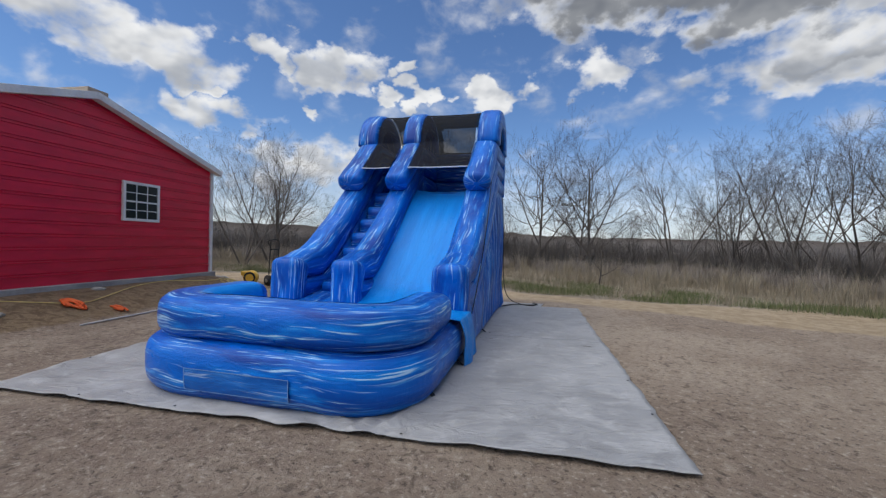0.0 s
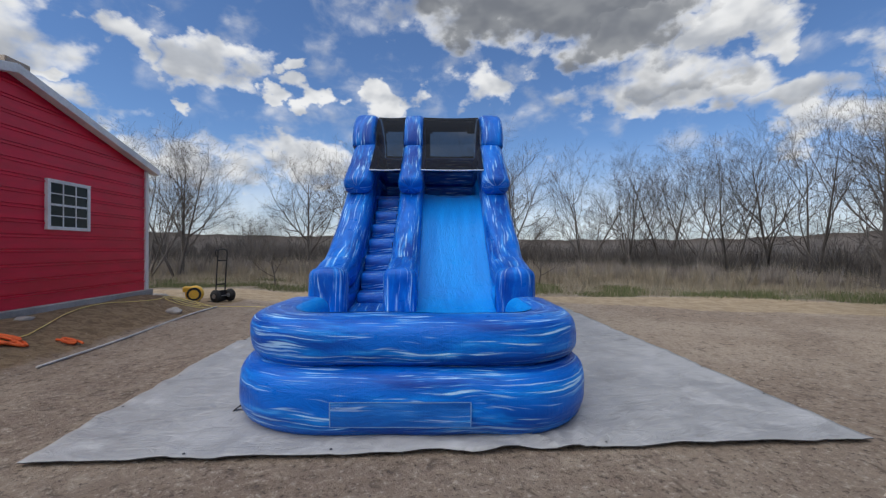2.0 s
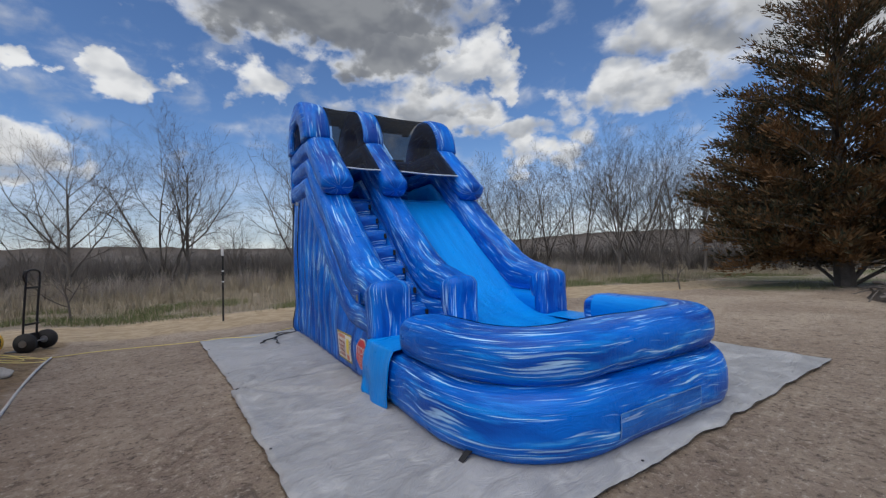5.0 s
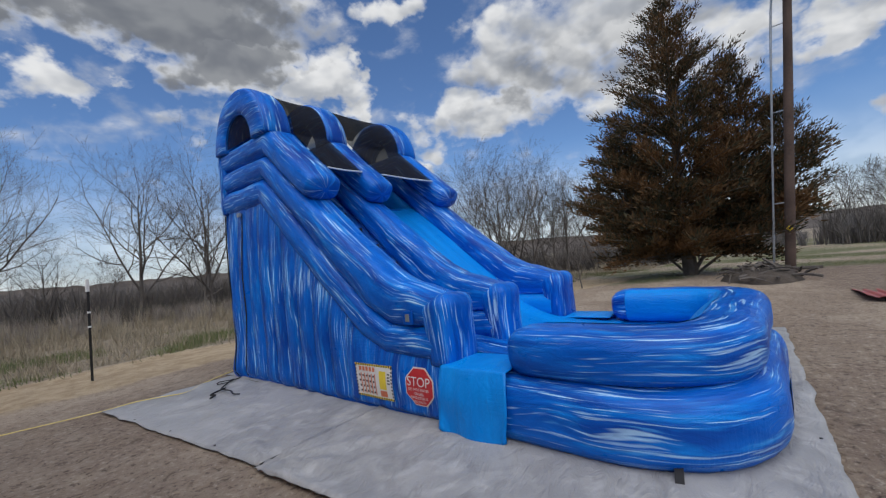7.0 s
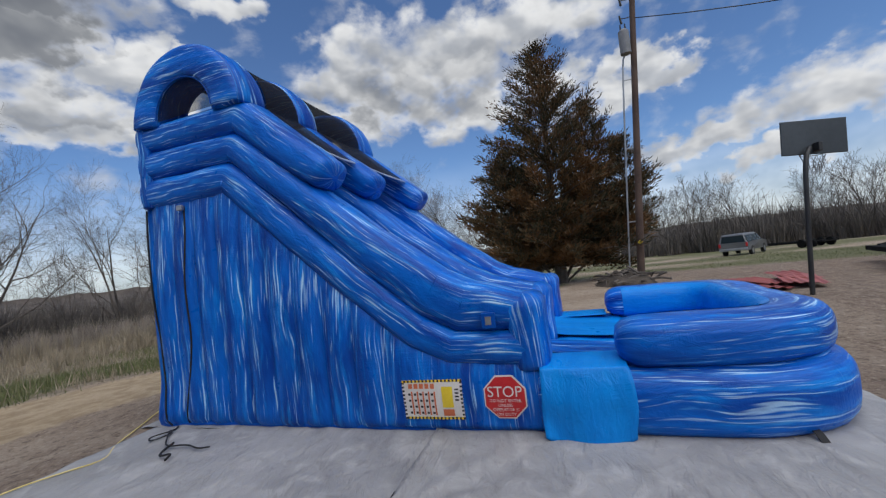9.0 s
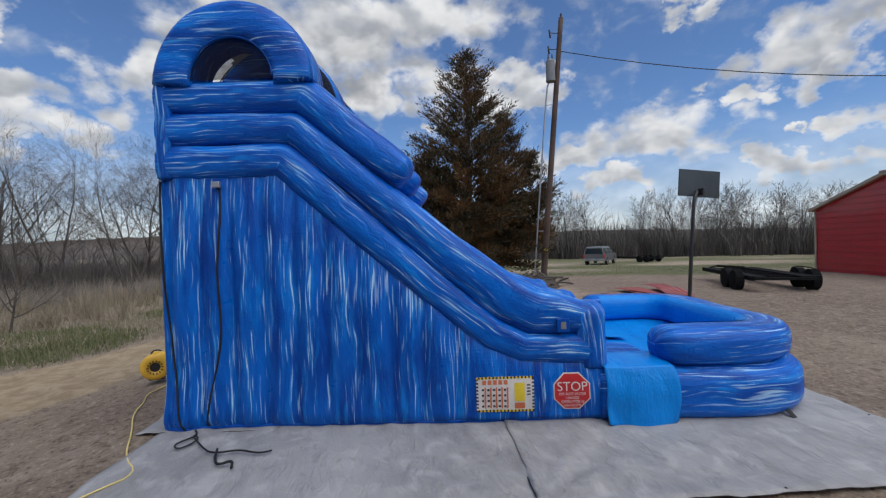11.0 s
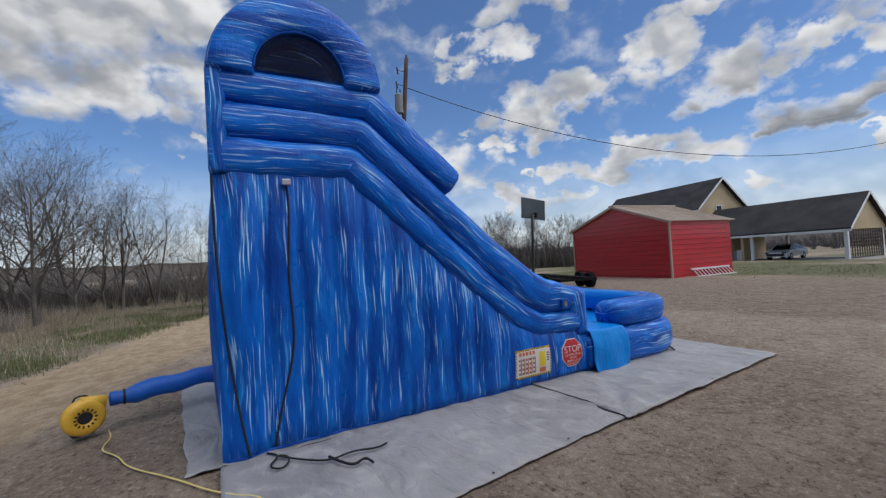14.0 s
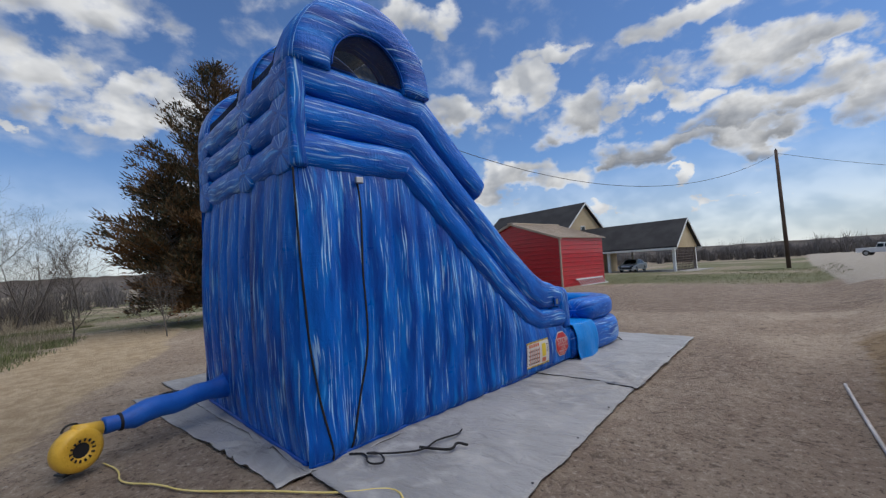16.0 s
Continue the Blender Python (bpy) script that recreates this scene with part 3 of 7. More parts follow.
def ground_masks(x, y):
    t = track_gap(x, y)
    wander = 0.5 * noise.noise(Vector((x * 0.5, y * 0.5, 7)))
    path = smooth01(1.9, 0.7, abs(t + wander)) if x < 15 else 0.0
    straw = smooth01(0.8, 2.2, t + wander)
    r = math.hypot(x + 1, y - 6)
    lawn = smooth01(13, 20, r) * (1 - straw)
    straw = max(straw, lawn * (0.45 + 0.5 * noise.noise(Vector((x * 0.15, y * 0.15, 1)))))
    earth = smooth01(1.75, 1.2, barn_gap(x, y) + 0.2 * wander) * smooth01(15, 12.5, y) * smooth01(2.0, 4.5, y + wander)
    green = max(0.0, 0.95 * smooth01(1.6, 2.4, t) * smooth01(8.0, 4.5, t) * (0.55 + noise.noise(Vector((x * 0.25, y * 0.25, 5)))),
                lawn * (0.60 + 0.65 * noise.noise(Vector((x * 0.11, y * 0.11, 9)))))
    green = max(green, 0.75 * smooth01(5, 1.5, math.hypot(x - 13, (y - 5) * 1.4)))
    green = max(green, 0.8 * smooth01(9, 4, math.hypot((x + 1) * 0.6, y + 19)))
    g = 99.0
    for (ax, ay), (bx, by) in zip(ROAD, ROAD[1:]):
        k = min(1.0, max(0.0, ((x - ax) * (bx - ax) + (y - ay) * (by - ay)) / ((bx - ax) ** 2 + (by - ay) ** 2)))
        g = min(g, math.hypot(x - ax - k * (bx - ax), y - ay - k * (by - ay)) / (1 + 0.03 * max(0, -y)))
    gravel = smooth01(2.2, 1.6, g) if y < -6 else 0.0
    bare = smooth01(1.7, -0.8, y - 0.05 * x + wander) * smooth01(26, 12, r)
    bare = max(bare, 0.55 * smooth01(-1.0, -2.6, t) * smooth01(5, 1, x) * smooth01(2.6, 3.6, barn_gap(x, y) + wander))
    bare = max(bare, 0.55 * smooth01(-2.6, -4.0, x + wander) * smooth01(12.0, 9.0, y) * smooth01(1.9, 2.9, barn_gap(x, y) + wander) * smooth01(-12, -4, y))
    return path, straw, earth, green, gravel, bare


masks = [ground_masks(x, y) for x, y, z in verts]
for k, name in enumerate(("path", "straw", "earth", "green", "gravel", "bare")):
    at = me.attributes.new(name, "FLOAT", "POINT")
    at.data.foreach_set("value", [m[k] for m in masks])
tagged(new("ground", me), "brown dormant yard with a sandy track and dry grass", "ground", kind="structure")

# ---- the inflatable slide, in its own axes ----
slide = thing("inflatable_water_slide", SLIDE, "tall blue marbled inflatable water slide with splash pool", "water slide")

# side bands, each row: lower edge y, z and upper edge y, z, from the back down the slope to the foot
BAND_LOW = ((6.74, 2.50, 6.74, 2.86), (5.57, 2.50, 5.43, 2.85), (4.93, 1.92, 4.70, 2.19), (4.18, 1.25, 4.00, 1.54), (3.53, 0.73, 3.42, 1.04), (3.20, 0.59, 3.10, 0.88), (2.85, 0.56, 2.85, 0.87), (2.50, 0.55, 2.50, 0.87))
BAND_MID = ((6.74, 2.85, 6.74, 3.19), (5.43, 2.84, 5.33, 3.15), (4.70, 2.18, 4.50, 2.46), (4.00, 1.53, 3.80, 1.87), (3.42, 1.03, 3.20, 1.42), (3.10, 0.87, 2.95, 1.29), (2.85, 0.86, 2.74, 1.24), (2.52, 0.86, 2.52, 1.16))
BAND_TOP = ((6.74, 3.18, 6.74, 3.50), (5.33, 3.14, 5.20, 3.48), (4.88, 2.74, 4.70, 3.05), (4.62, 2.53, 4.43, 2.83), (4.42, 2.40, 4.25, 2.67))


def band(bm, rows, xc, half, arc=(0.0, 1.0), swell=1.06, cap=(0.015, 0.09), grow=0.0):
    fine = [np.array(rows[0])]
    for a, b2 in zip(rows, rows[1:]):
        fine += [np.array(a) + (np.array(b2) - np.array(a)) * k for k in (0.07, 0.5, 0.93)] + [np.array(b2)]
    rows = curve_pts(fine, 2)
    mid = [Vector((xc, (r[0] + r[2]) / 2, (r[1] + r[3]) / 2)) for r in rows]
    hb = [math.hypot(r[0] - r[2], r[1] - r[3]) / 2 * swell + grow for r in rows]
    sweep(bm, mid, (1, 0, 0), half + grow, hb, 3.0, 24, arc, cap, wobble=0.012)


for name, xc, half in (("side_tube", -1.20, 0.245), ("centre_tube", -0.27, 0.215), ("side_tube", 1.24, 0.245)):
    for rows, tag in ((BAND_LOW, "lower"), (BAND_MID, "slope"), (BAND_TOP, "upper")):
        bm = bmesh.new()
        band(bm, rows, xc, half if tag != "lower" else half * 1.03)
        part(name, bm, BLUE, slide, smooth=True)

# an upright pillow closes each tube and covers both bands' ends
for xc, half in ((-1.20, 0.254), (-0.27, 0.222), (1.24, 0.254)):
    bm = bmesh.new()
    sweep(bm, [(xc, 2.47 + 0.045 * k * k, 0.54 + 0.50 * k) for k in np.linspace(0, 1, 9)], (1, 0, 0), half, [0.15] * 5 + [0.155, 0.165, 0.18, 0.195], 3.2, 28, cap=(0.02, 0.12), wobble=0.012)
    part("tube_nose", bm, BLUE, slide, "rounded end of the tube", smooth=True)

# light blue facing on the lane side of the outer tube
bm = bmesh.new()
band(bm, BAND_LOW, 1.24, 0.25, (0.26, 0.74), cap=0, grow=0.012)
part("lane_facing", bm, CYAN, slide, "light blue inner facing", smooth=True)

# arches over the platform, with netted ends
ARCH_C, ARCH_Z = 5.945, 3.49
for xc, half in ((-1.27, 0.23), (-0.28, 0.205), (1.29, 0.23)):
    pts = [(xc, ARCH_C + 0.605 * math.cos(f), ARCH_Z - 0.05 + 0.62 * math.sin(f)) for f in np.linspace(0.0, math.pi, 26)]
    bm = bmesh.new()
    hb = [0.205 - 0.005 * math.sin(f) for f in np.linspace(0, math.pi, 26)]
    sweep(bm, pts, (1, 0, 0), half, hb, 4.2, 24, cap=0.02, uv_mode="yz", wobble=0.012)
    part("arch", bm, BLUE, slide, smooth=True)
for xc in (-1.44, 1.46):
    bm = bmesh.new()
    sheet(bm, 16, 6, lambda u, v: (xc, ARCH_C + 0.43 * math.cos(math.pi * u) * (0.02 + 0.98 * v), ARCH_Z - 0.02 + 0.43 * math.sin(math.pi * u) * (0.02 + 0.98 * v)))
    part("arch_net", bm, NET_SHEER, slide, "dark see-through netting")
    bm = bmesh.new()
    rim = [Vector((xc + math.copysign(0.022, xc), ARCH_C + 0.412 * math.cos(f), ARCH_Z - 0.022 + 0.412 * math.sin(f))) for f in np.linspace(0.04, math.pi - 0.04, 18)]
    rope(bm, rim, 0.008, 6, 1)
    part("net_piping", bm, BLUE, slide, "thin vinyl welt round the netting", smooth=True)

# canopy of netting between the arches, open at the back in one square
def canopy_line(s):
    """From the front hem up over the arch to the back."""
    if s < 0.36:
        k = s / 0.36
        return 4.45 + 0.73 * k, 2.83 + 0.66 * k
    f = math.pi * (1 - (s - 0.36) / 0.64)
    return ARCH_C + 0.765 * math.cos(f), ARCH_Z + 0.725 * math.sin(f)


for x0, x1, h0, h1 in ((-1.02, -0.46, -0.98, -0.48), (-0.09, 1.04, 0.02, 1.02)):
    bm = bmesh.new()
    sheet(bm, 6, 26, lambda u, v: (x0 + (x1 - x0) * u, canopy_line(v * 0.55)[0], canopy_line(v * 0.55)[1] - 0.02 * math.sin(math.pi * u)))
    part("canopy_net", bm, NET, slide, "black mesh sun canopy")
    bm = bmesh.new()
    sheet(bm, 20, 30, lambda u, v: (x0 + (x1 - x0) * u, canopy_line(0.55 + v * 0.45)[0], canopy_line(0.55 + v * 0.45)[1] - 0.015 * math.sin(math.pi * u)))
    gone = [f for f in bm.faces if h0 < f.calc_center_median().x < h1 and 3.60 < f.calc_center_median().z < 4.06 and f.calc_center_median().y > ARCH_C]
    bmesh.ops.delete(bm, geom=gone, context="FACES")
    part("canopy_back", bm, NET_DENSE, slide, "dense black mesh roof and back with a square opening")
    bm = bmesh.new()
    rope(bm, [(x0, 4.44, 2.825), ((x0 + x1) / 2, 4.43, 2.81), (x1, 4.44, 2.825)], 0.012)
    part("canopy_hem", bm, WELT, slide, "pale piping")

# outer walls below the bands, quilted in upright columns
LOW_Y = [r[0] for r in BAND_LOW][::-1]
LOW_Z = [r[1] for r in BAND_LOW][::-1]
BACK_Y = 6.74


def wall_top(y):
    return lerp_at(LOW_Y, LOW_Z, y) + 0.05


def wall_out(y, z):
    """How far the side wall stands out from the middle line."""
    t = min(1.0, max(0.0, z / wall_top(y)))
    col = smooth01(3.5, 4.1, y)
    quilt = 0.32 + 0.68 * abs(math.sin(math.pi * (y - 3.2) / 0.315)) ** 0.6
    swell = math.sin(math.pi * min(0.985, max(0.015, t * 0.97 + 0.015))) ** 0.5
    swell = max(swell, 0.85 * smooth01(0.0, 0.07, z) * (z < 0.5) * (t < 0.6))
    edge = min(1.0, max(0.0, (BACK_Y - y) / 0.16)) ** 0.5
    foot = 0.07 * smooth01(0.55, 0.05, z) * smooth01(6.1, 6.68, y)
    return 1.365 + foot + (0.110 * swell * ((1 - col) * 0.85 + col * quilt)) * (0.45 + 0.55 * edge) + 0.006 * noise.noise(Vector((y * 5, z * 1.5, 3)))


for side in (-1, 1):
    off = 0.0 if side < 0 else 0.05
    bm = bmesh.new()
    y0, y1 = 2.36, BACK_Y

    def at(u, v):
        y = y0 + (y1 - y0) * u
        z = wall_top(y) * v
        return (side * (wall_out(y, z) + off), y, z + 0.006)

    sheet(bm, 150, 26, at, lambda u, v: (wall_top(y0 + (y1 - y0) * u) * v + side * 9, (y0 + (y1 - y0) * u)))
    part("side_wall", bm, DARK_BLUE, slide, "blue vinyl wall quilted in columns", smooth=True)

# welted seam along the foot of the side and back walls
for pts in ([(-(wall_out(y, 0.045) - 0.03), y, 0.026) for y in np.linspace(2.45, 6.70, 30)], [(wall_out(y, 0.045) + 0.02, y, 0.026) for y in np.linspace(2.45, 6.70, 30)], [(x, 6.715, 0.026) for x in np.linspace(-1.38, 1.42, 12)]):
    bm = bmesh.new()
    rope(bm, pts, 0.022, 8, 1)
    part("foot_seam", bm, DARK_BLUE, slide, "stitched seam along the foot", smooth=True)

bm = bmesh.new()


def back_at(u, v):
    x = -1.40 + 2.84 * u
    quilt = 0.30 + 0.70 * abs(math.sin(math.pi * u * 8)) ** 0.6
    edge = min(1.0, max(0.0, min(u, 1 - u) / 0.05)) ** 0.5
    return (x, 6.69 + 0.115 * edge * quilt * math.sin(math.pi * min(0.985, max(0.015, v))) ** 0.5, 2.56 * v + 0.006)


sheet(bm, 110, 26, back_at, lambda u, v: (2.56 * v + 5, 2.84 * u + 20))
part("back_wall", bm, DARK_BLUE, slide, "blue vinyl wall quilted in columns", smooth=True)
for z0, z1 in ((2.50, 2.86), (2.85, 3.19), (3.18, 3.51)):
    bm = bmesh.new()
    sweep(bm, [(x, 6.60, (z0 + z1) / 2) for x in np.linspace(-1.34, 1.40, 12)], (0, 0, 1), (z1 - z0) / 2, 0.155, 3.0, 20, cap=0.06, wobble=0.01)
    part("back_tube", bm, BLUE, slide, smooth=True)
for x in (-1.375, 1.415):
    bm = bmesh.new()
    sweep(bm, [(x, 6.675, z) for z in np.linspace(2.54, 3.44, 8)], (1, 0, 0), 0.078, 0.080, 2.2, 16, cap=0.03)
    part("corner_tube", bm, BLUE, slide, smooth=True)

# platform, slide bed, steps
bm = bmesh.new()
box(bm, -1.05, 1.05, 4.95, 6.55, 2.30, 2.42, 0.04)
part("platform", bm, BLUE, slide)
BED = curve_pts(((5.02, 2.43), (4.7, 2.24), (3.6, 1.31), (3.0, 0.80), (2.7, 0.63), (2.3, 0.54), (1.6, 0.505)), 3)


def bed_at(u, v):
    k = v * (len(BED) - 1)
    i = min(int(k), len(BED) - 2)
    y, z = BED[i] + (BED[i + 1] - BED[i]) * (k - i)
    x = -0.12 + 1.22 * u
    hollow = 0.05 * (2 * u - 1) ** 2 * smooth01(2.2, 3.0, y)
    return (x, y, z + hollow + 0.008 * noise.noise(Vector((x * 4, y * 4, 8))))


bm = bmesh.new()
sheet(bm, 18, 48, bed_at, lambda u, v: (v * 4.5, u * 1.2))
part("slide_bed", bm, CYAN, slide, "light blue slide surface", smooth=True)
for i in range(7):
    z = 2.36 - i * 0.262
    y = 4.98 - i * 0.325
    bm = bmesh.new()
    sweep(bm, [(x, y + 0.10, z - 0.16) for x in np.linspace(-0.90, -0.52, 5)], (0, 0, 1), 0.175, 0.24, 3.4, 16, cap=0.05, wobble=0.01)
    part("step", bm, BLUE, slide, smooth=True)
    bm = bmesh.new()
    box(bm, -0.535, -0.50, y - 0.16, y - 0.10, z - 0.14, z - 0.06, 0.008)
    part("grab_loop", bm, TRIM, slide, "black webbing loop")
bm = bmesh.new()
sheet(bm, 6, 12, lambda u, v: (-1.0 + 0.55 * u, 3.05 - 1.3 * v, 0.70 - 0.18 * v ** 0.5 + 0.01 * noise.noise(Vector((u * 3, v * 4, 1)))), lambda u, v: (v * 1.3, u * 0.5 + 7))
part("step_apron", bm, BLUE, slide, smooth=True)

# splash pool: two stacked rings round the front
def ring_path(wl, wr, y_end, y_front, rl, rr, n=9, y_right=None):
    """Plan of a ring's middle line, from the left entry round the front to the right entry."""
    pts = [(-wl, y) for y in np.linspace(y_end, y_front + rl, 8)]
    pts += [(-wl + rl - rl * math.cos(f), y_front + rl - rl * math.sin(f)) for f in np.linspace(0, math.pi / 2, n)[1:]]
    pts += [(x, y_front) for x in np.linspace(-wl + rl, wr - rr, 9)[1:-1]]
    pts += [(wr - rr + rr * math.sin(f), y_front + rr - rr * math.cos(f)) for f in np.linspace(0, math.pi / 2, n)]
    return pts + [(wr, y) for y in np.linspace(y_front + rr, y_right or y_end, 8)[1:]]


LOWER = [(x, y, 0.262) for x, y in ring_path(1.245, 1.235, 2.42, 0.365, 0.60, 0.46)]
UPPER = [(x, y, 0.690) for x, y in ring_path(1.205, 1.215, 1.60, 0.41, 0.58, 0.46, y_right=1.54)]
bm = bmesh.new()
sweep(bm, LOWER, (0, 0, 1), 0.262, 0.275, 3.1, 30, cap=0.03, wobble=0.014)
part("pool_lower_ring", bm, BLUE, slide, smooth=True)
bm = bmesh.new()
sweep(bm, UPPER, (0, 0, 1), 0.195, 0.245, 2.9, 28, cap=0.21, wobble=0.014)
part("pool_upper_ring", bm, BLUE, slide, smooth=True)
bm = bmesh.new()
sweep(bm, UPPER, (0, 0, 1), 0.201, 0.251, 2.9, 20, arc=(0.56, 0.935), cap=0, wobble=0.014)
part("pool_liner", bm, CYAN, slide, "light blue inner pool wall", smooth=True)
bm = bmesh.new()


def pool_floor(u, v):
    x, y = -1.05 + 2.16 * u, 0.45 + 2.1 * v
    return (x, y, 0.505 - 0.05 * math.sin(math.pi * u) * math.sin(math.pi * min(1, v * 1.2)) + 0.01 * noise.noise(Vector((x * 3, y * 3, 2))))


sheet(bm, 24, 24, pool_floor, lambda u, v: (u * 2.1, v * 2.1))
part("pool_floor", bm, CYAN, slide, "light blue pool floor", smooth=True)

# light blue flaps hanging over the pool's side entries
for side in (-1, 1):
    bm = bmesh.new()

    def flap(u, v):
        y = 1.755 + 0.65 * u - 0.03 * math.sin(math.pi * min(1, max(0, (v - 0.42) * 1.9))) * (1 - u) ** 2 + 0.02 * noise.noise(Vector((u * 2, v * 3, side)))
        s = v * 1.12
        if s < 0.46:
            x, z = 0.98 + s * 1.1, 0.560 + 0.015 * math.sin(s * 7)
        else:
            k = (s - 0.46) / 0.66
            x, z = 1.486 + 0.062 * math.sin(min(1, k * 1.6) * math.pi / 2) + 0.03 * k, 0.560 - 0.565 * k ** 1.25 * (1 - 0.10 * (2 * u - 1) ** 4)
            x += 0.022 * math.sin(u * 9 + v * 4) * k + 0.02 * noise.noise(Vector((u * 3, v * 4, 5 + side)))
        return (side * x + (0.03 if side > 0 else 0), y, max(0.012, z))

    sheet(bm, 22, 36, flap, lambda u, v: (v * 1.1, u * 0.66))
    fl = part("entry_flap", bm, CYAN, slide, "hanging light blue vinyl flap", smooth=True)
    md = fl.modifiers.new("thickness", "SOLIDIFY")
    md.thickness = 0.006

# faded label on the pool's front and a small patch at the foot of the side tube
def ring_front(z, half_a=0.262, half_b=0.275, zc=0.262, yc=0.365):
    s = max(-0.999, min(0.999, (z - zc) / half_a))
    return yc - half_b * (1 - abs(s) ** 3.1) ** (1 / 3.1)


bm = bmesh.new()
sheet(bm, 20, 6, lambda u, v: (-0.54 + 1.02 * u, ring_front(0.12 + 0.19 * v) - 0.008, 0.12 + 0.19 * v), lambda u, v: (u * 1.0 + 3.3, v * 0.2 + 5.1))
LABEL_VINYL = vinyl("faded_label_vinyl", (0.004, 0.07, 0.32), (0.012, 0.155, 0.55), (0.08, 0.32, 0.74), (0.58, 0.74, 0.88), 0.47)
label_ = part("front_label", bm, LABEL_VINYL, slide, "faded rectangular label", smooth=True)
bm = bmesh.new()
for u0, u1, v0, v1 in ((0, 1, 0, 0.035), (0, 1, 0.965, 1), (0, 0.008, 0.035, 0.965), (0.992, 1, 0.035, 0.965)):
    sheet(bm, 12, 6, lambda u, v: (-0.54 + 1.02 * (u0 + (u1 - u0) * u), ring_front(0.12 + 0.19 * (v0 + (v1 - v0) * v)) - 0.011, 0.12 + 0.19 * (v0 + (v1 - v0) * v)))
LABEL_RIM = worn("faded_label_border", (0.10, 0.24, 0.52), (0.22, 0.38, 0.62), 0.5, 20)
part("label_border", bm, LABEL_RIM, label_, "pale worn border", smooth=True)
bm = bmesh.new()
box(bm, -1.468, -1.446, 2.72, 2.84, 0.90, 1.03, 0.006)
patch = part("patch", bm, DARK_BLUE, slide)
bm = bmesh.new()
box(bm, -1.472, -1.468, 2.755, 2.805, 0.93, 1.00)
part("patch_square", bm, GREY_PAINT, patch, "pale grey square")

# printed signs on the side wall
def on_wall(y, z, lift):
    return (-(wall_out(y, z) + lift), y, z)


def wall_panel(bm, y0, y1, z0, z1, lift, nu=8, nv=6):
    sheet(bm, nu, nv, lambda u, v: on_wall(y1 + (y0 - y1) * u, z0 + (z1 - z0) * v, lift))


def words(text, y, z, size, lift, mat, parent):
    """Flat lettering bent to the side wall; y is the middle of the line."""
    cu = bpy.data.curves.new("lettering", "FONT")
    cu.body, cu.size, cu.align_x, cu.fill_mode = text, size, "CENTER", "FRONT"
    tmp = new("lettering", cu)
    bpy.context.view_layer.update()
    me = bpy.data.meshes.new_from_object(tmp.evaluated_get(bpy.context.evaluated_depsgraph_get()))
    bpy.data.objects.remove(tmp)
    for v in me.vertices:
        v.co = on_wall(y - v.co.x, z + v.co.y, lift)
    me.materials.clear()
    me.materials.append(mat)
    ob = new("lettering", me)
    ob.parent = parent


bm = bmesh.new()
wall_panel(bm, 3.08, 3.64, 0.135, 0.480, 0.006, 12, 8)
warn = part("warning_sign", bm, WHITE_SIGN, slide, "white rules sign with hazard border", smooth=True)
bm = bmesh.new()
for k in range(16):
    a = 3.08 + 0.56 * k / 16
    for z0 in (0.135, 0.460):
        wall_panel(bm, a, a + 0.56 / 32, z0, z0 + 0.02, 0.009, 1, 1)
for k in range(10):
    c = 0.135 + 0.345 * k / 10
    for y0 in (3.08, 3.62):
        wall_panel(bm, y0, y0 + 0.02, c, c + 0.345 / 20, 0.009, 1, 1)
part("hazard_border", bm, INK, warn)
bm = bmesh.new()
for k in range(16):
    a = 3.08 + 0.56 * (k + 0.5) / 16
    for z0 in (0.135, 0.460):
        wall_panel(bm, a, a + 0.56 / 32, z0, z0 + 0.02, 0.009, 1, 1)
wall_panel(bm, 3.17, 3.27, 0.24, 0.42, 0.009, 3, 3)
part("yellow_panel", bm, YELLOW_SIGN, warn)
bm = bmesh.new()
for k in range(5):
    wall_panel(bm, 3.335 + 0.052 * k, 3.372 + 0.052 * k, 0.405, 0.448, 0.009, 1, 2)
wall_panel(bm, 3.17, 3.27, 0.165, 0.225, 0.009, 2, 1)
for k in range(5):
    wall_panel(bm, 3.33 + 0.054 * k, 3.345 + 0.054 * k, 0.17, 0.38, 0.009, 1, 4)
part("red_print", bm, ORANGE_PRINT, warn)
for k in range(5):
    for j in range(4):
        bm = bmesh.new()
        wall_panel(bm, 3.35 + 0.054 * k, 3.372 + 0.054 * k, 0.18 + 0.055 * j, 0.20 + 0.055 * j, 0.009, 1, 1)
        part("print_bar", bm, INK, warn)
for j in range(4):
    bm = bmesh.new()
    wall_panel(bm, 3.115, 3.15, 0.30 + 0.03 * j, 0.313 + 0.03 * j, 0.009, 1, 1)
    part("print_bar", bm, INK, warn)
bm = bmesh.new()
ring = [bm.verts.new(on_wall(2.715 + 0.192 * math.cos(math.pi / 8 + k * math.pi / 4), 0.325 + 0.192 * math.sin(math.pi / 8 + k * math.pi / 4), 0.006)) for k in range(8)]
mid_v = bm.verts.new(on_wall(2.715, 0.325, 0.008))
for k in range(8):
    bm.faces.new((mid_v, ring[k], ring[(k + 1) % 8]))
stop = part("stop_sign", bm, WHITE_SIGN, slide, "red octagonal stop sign", smooth=True)
bm = bmesh.new()
ring = [bm.verts.new(on_wall(2.715 + 0.179 * math.cos(math.pi / 8 + k * math.pi / 4), 0.325 + 0.179 * math.sin(math.pi / 8 + k * math.pi / 4), 0.011)) for k in range(8)]
mid_v = bm.verts.new(on_wall(2.715, 0.325, 0.013))
for k in range(8):
    bm.faces.new((mid_v, ring[k], ring[(k + 1) % 8]))
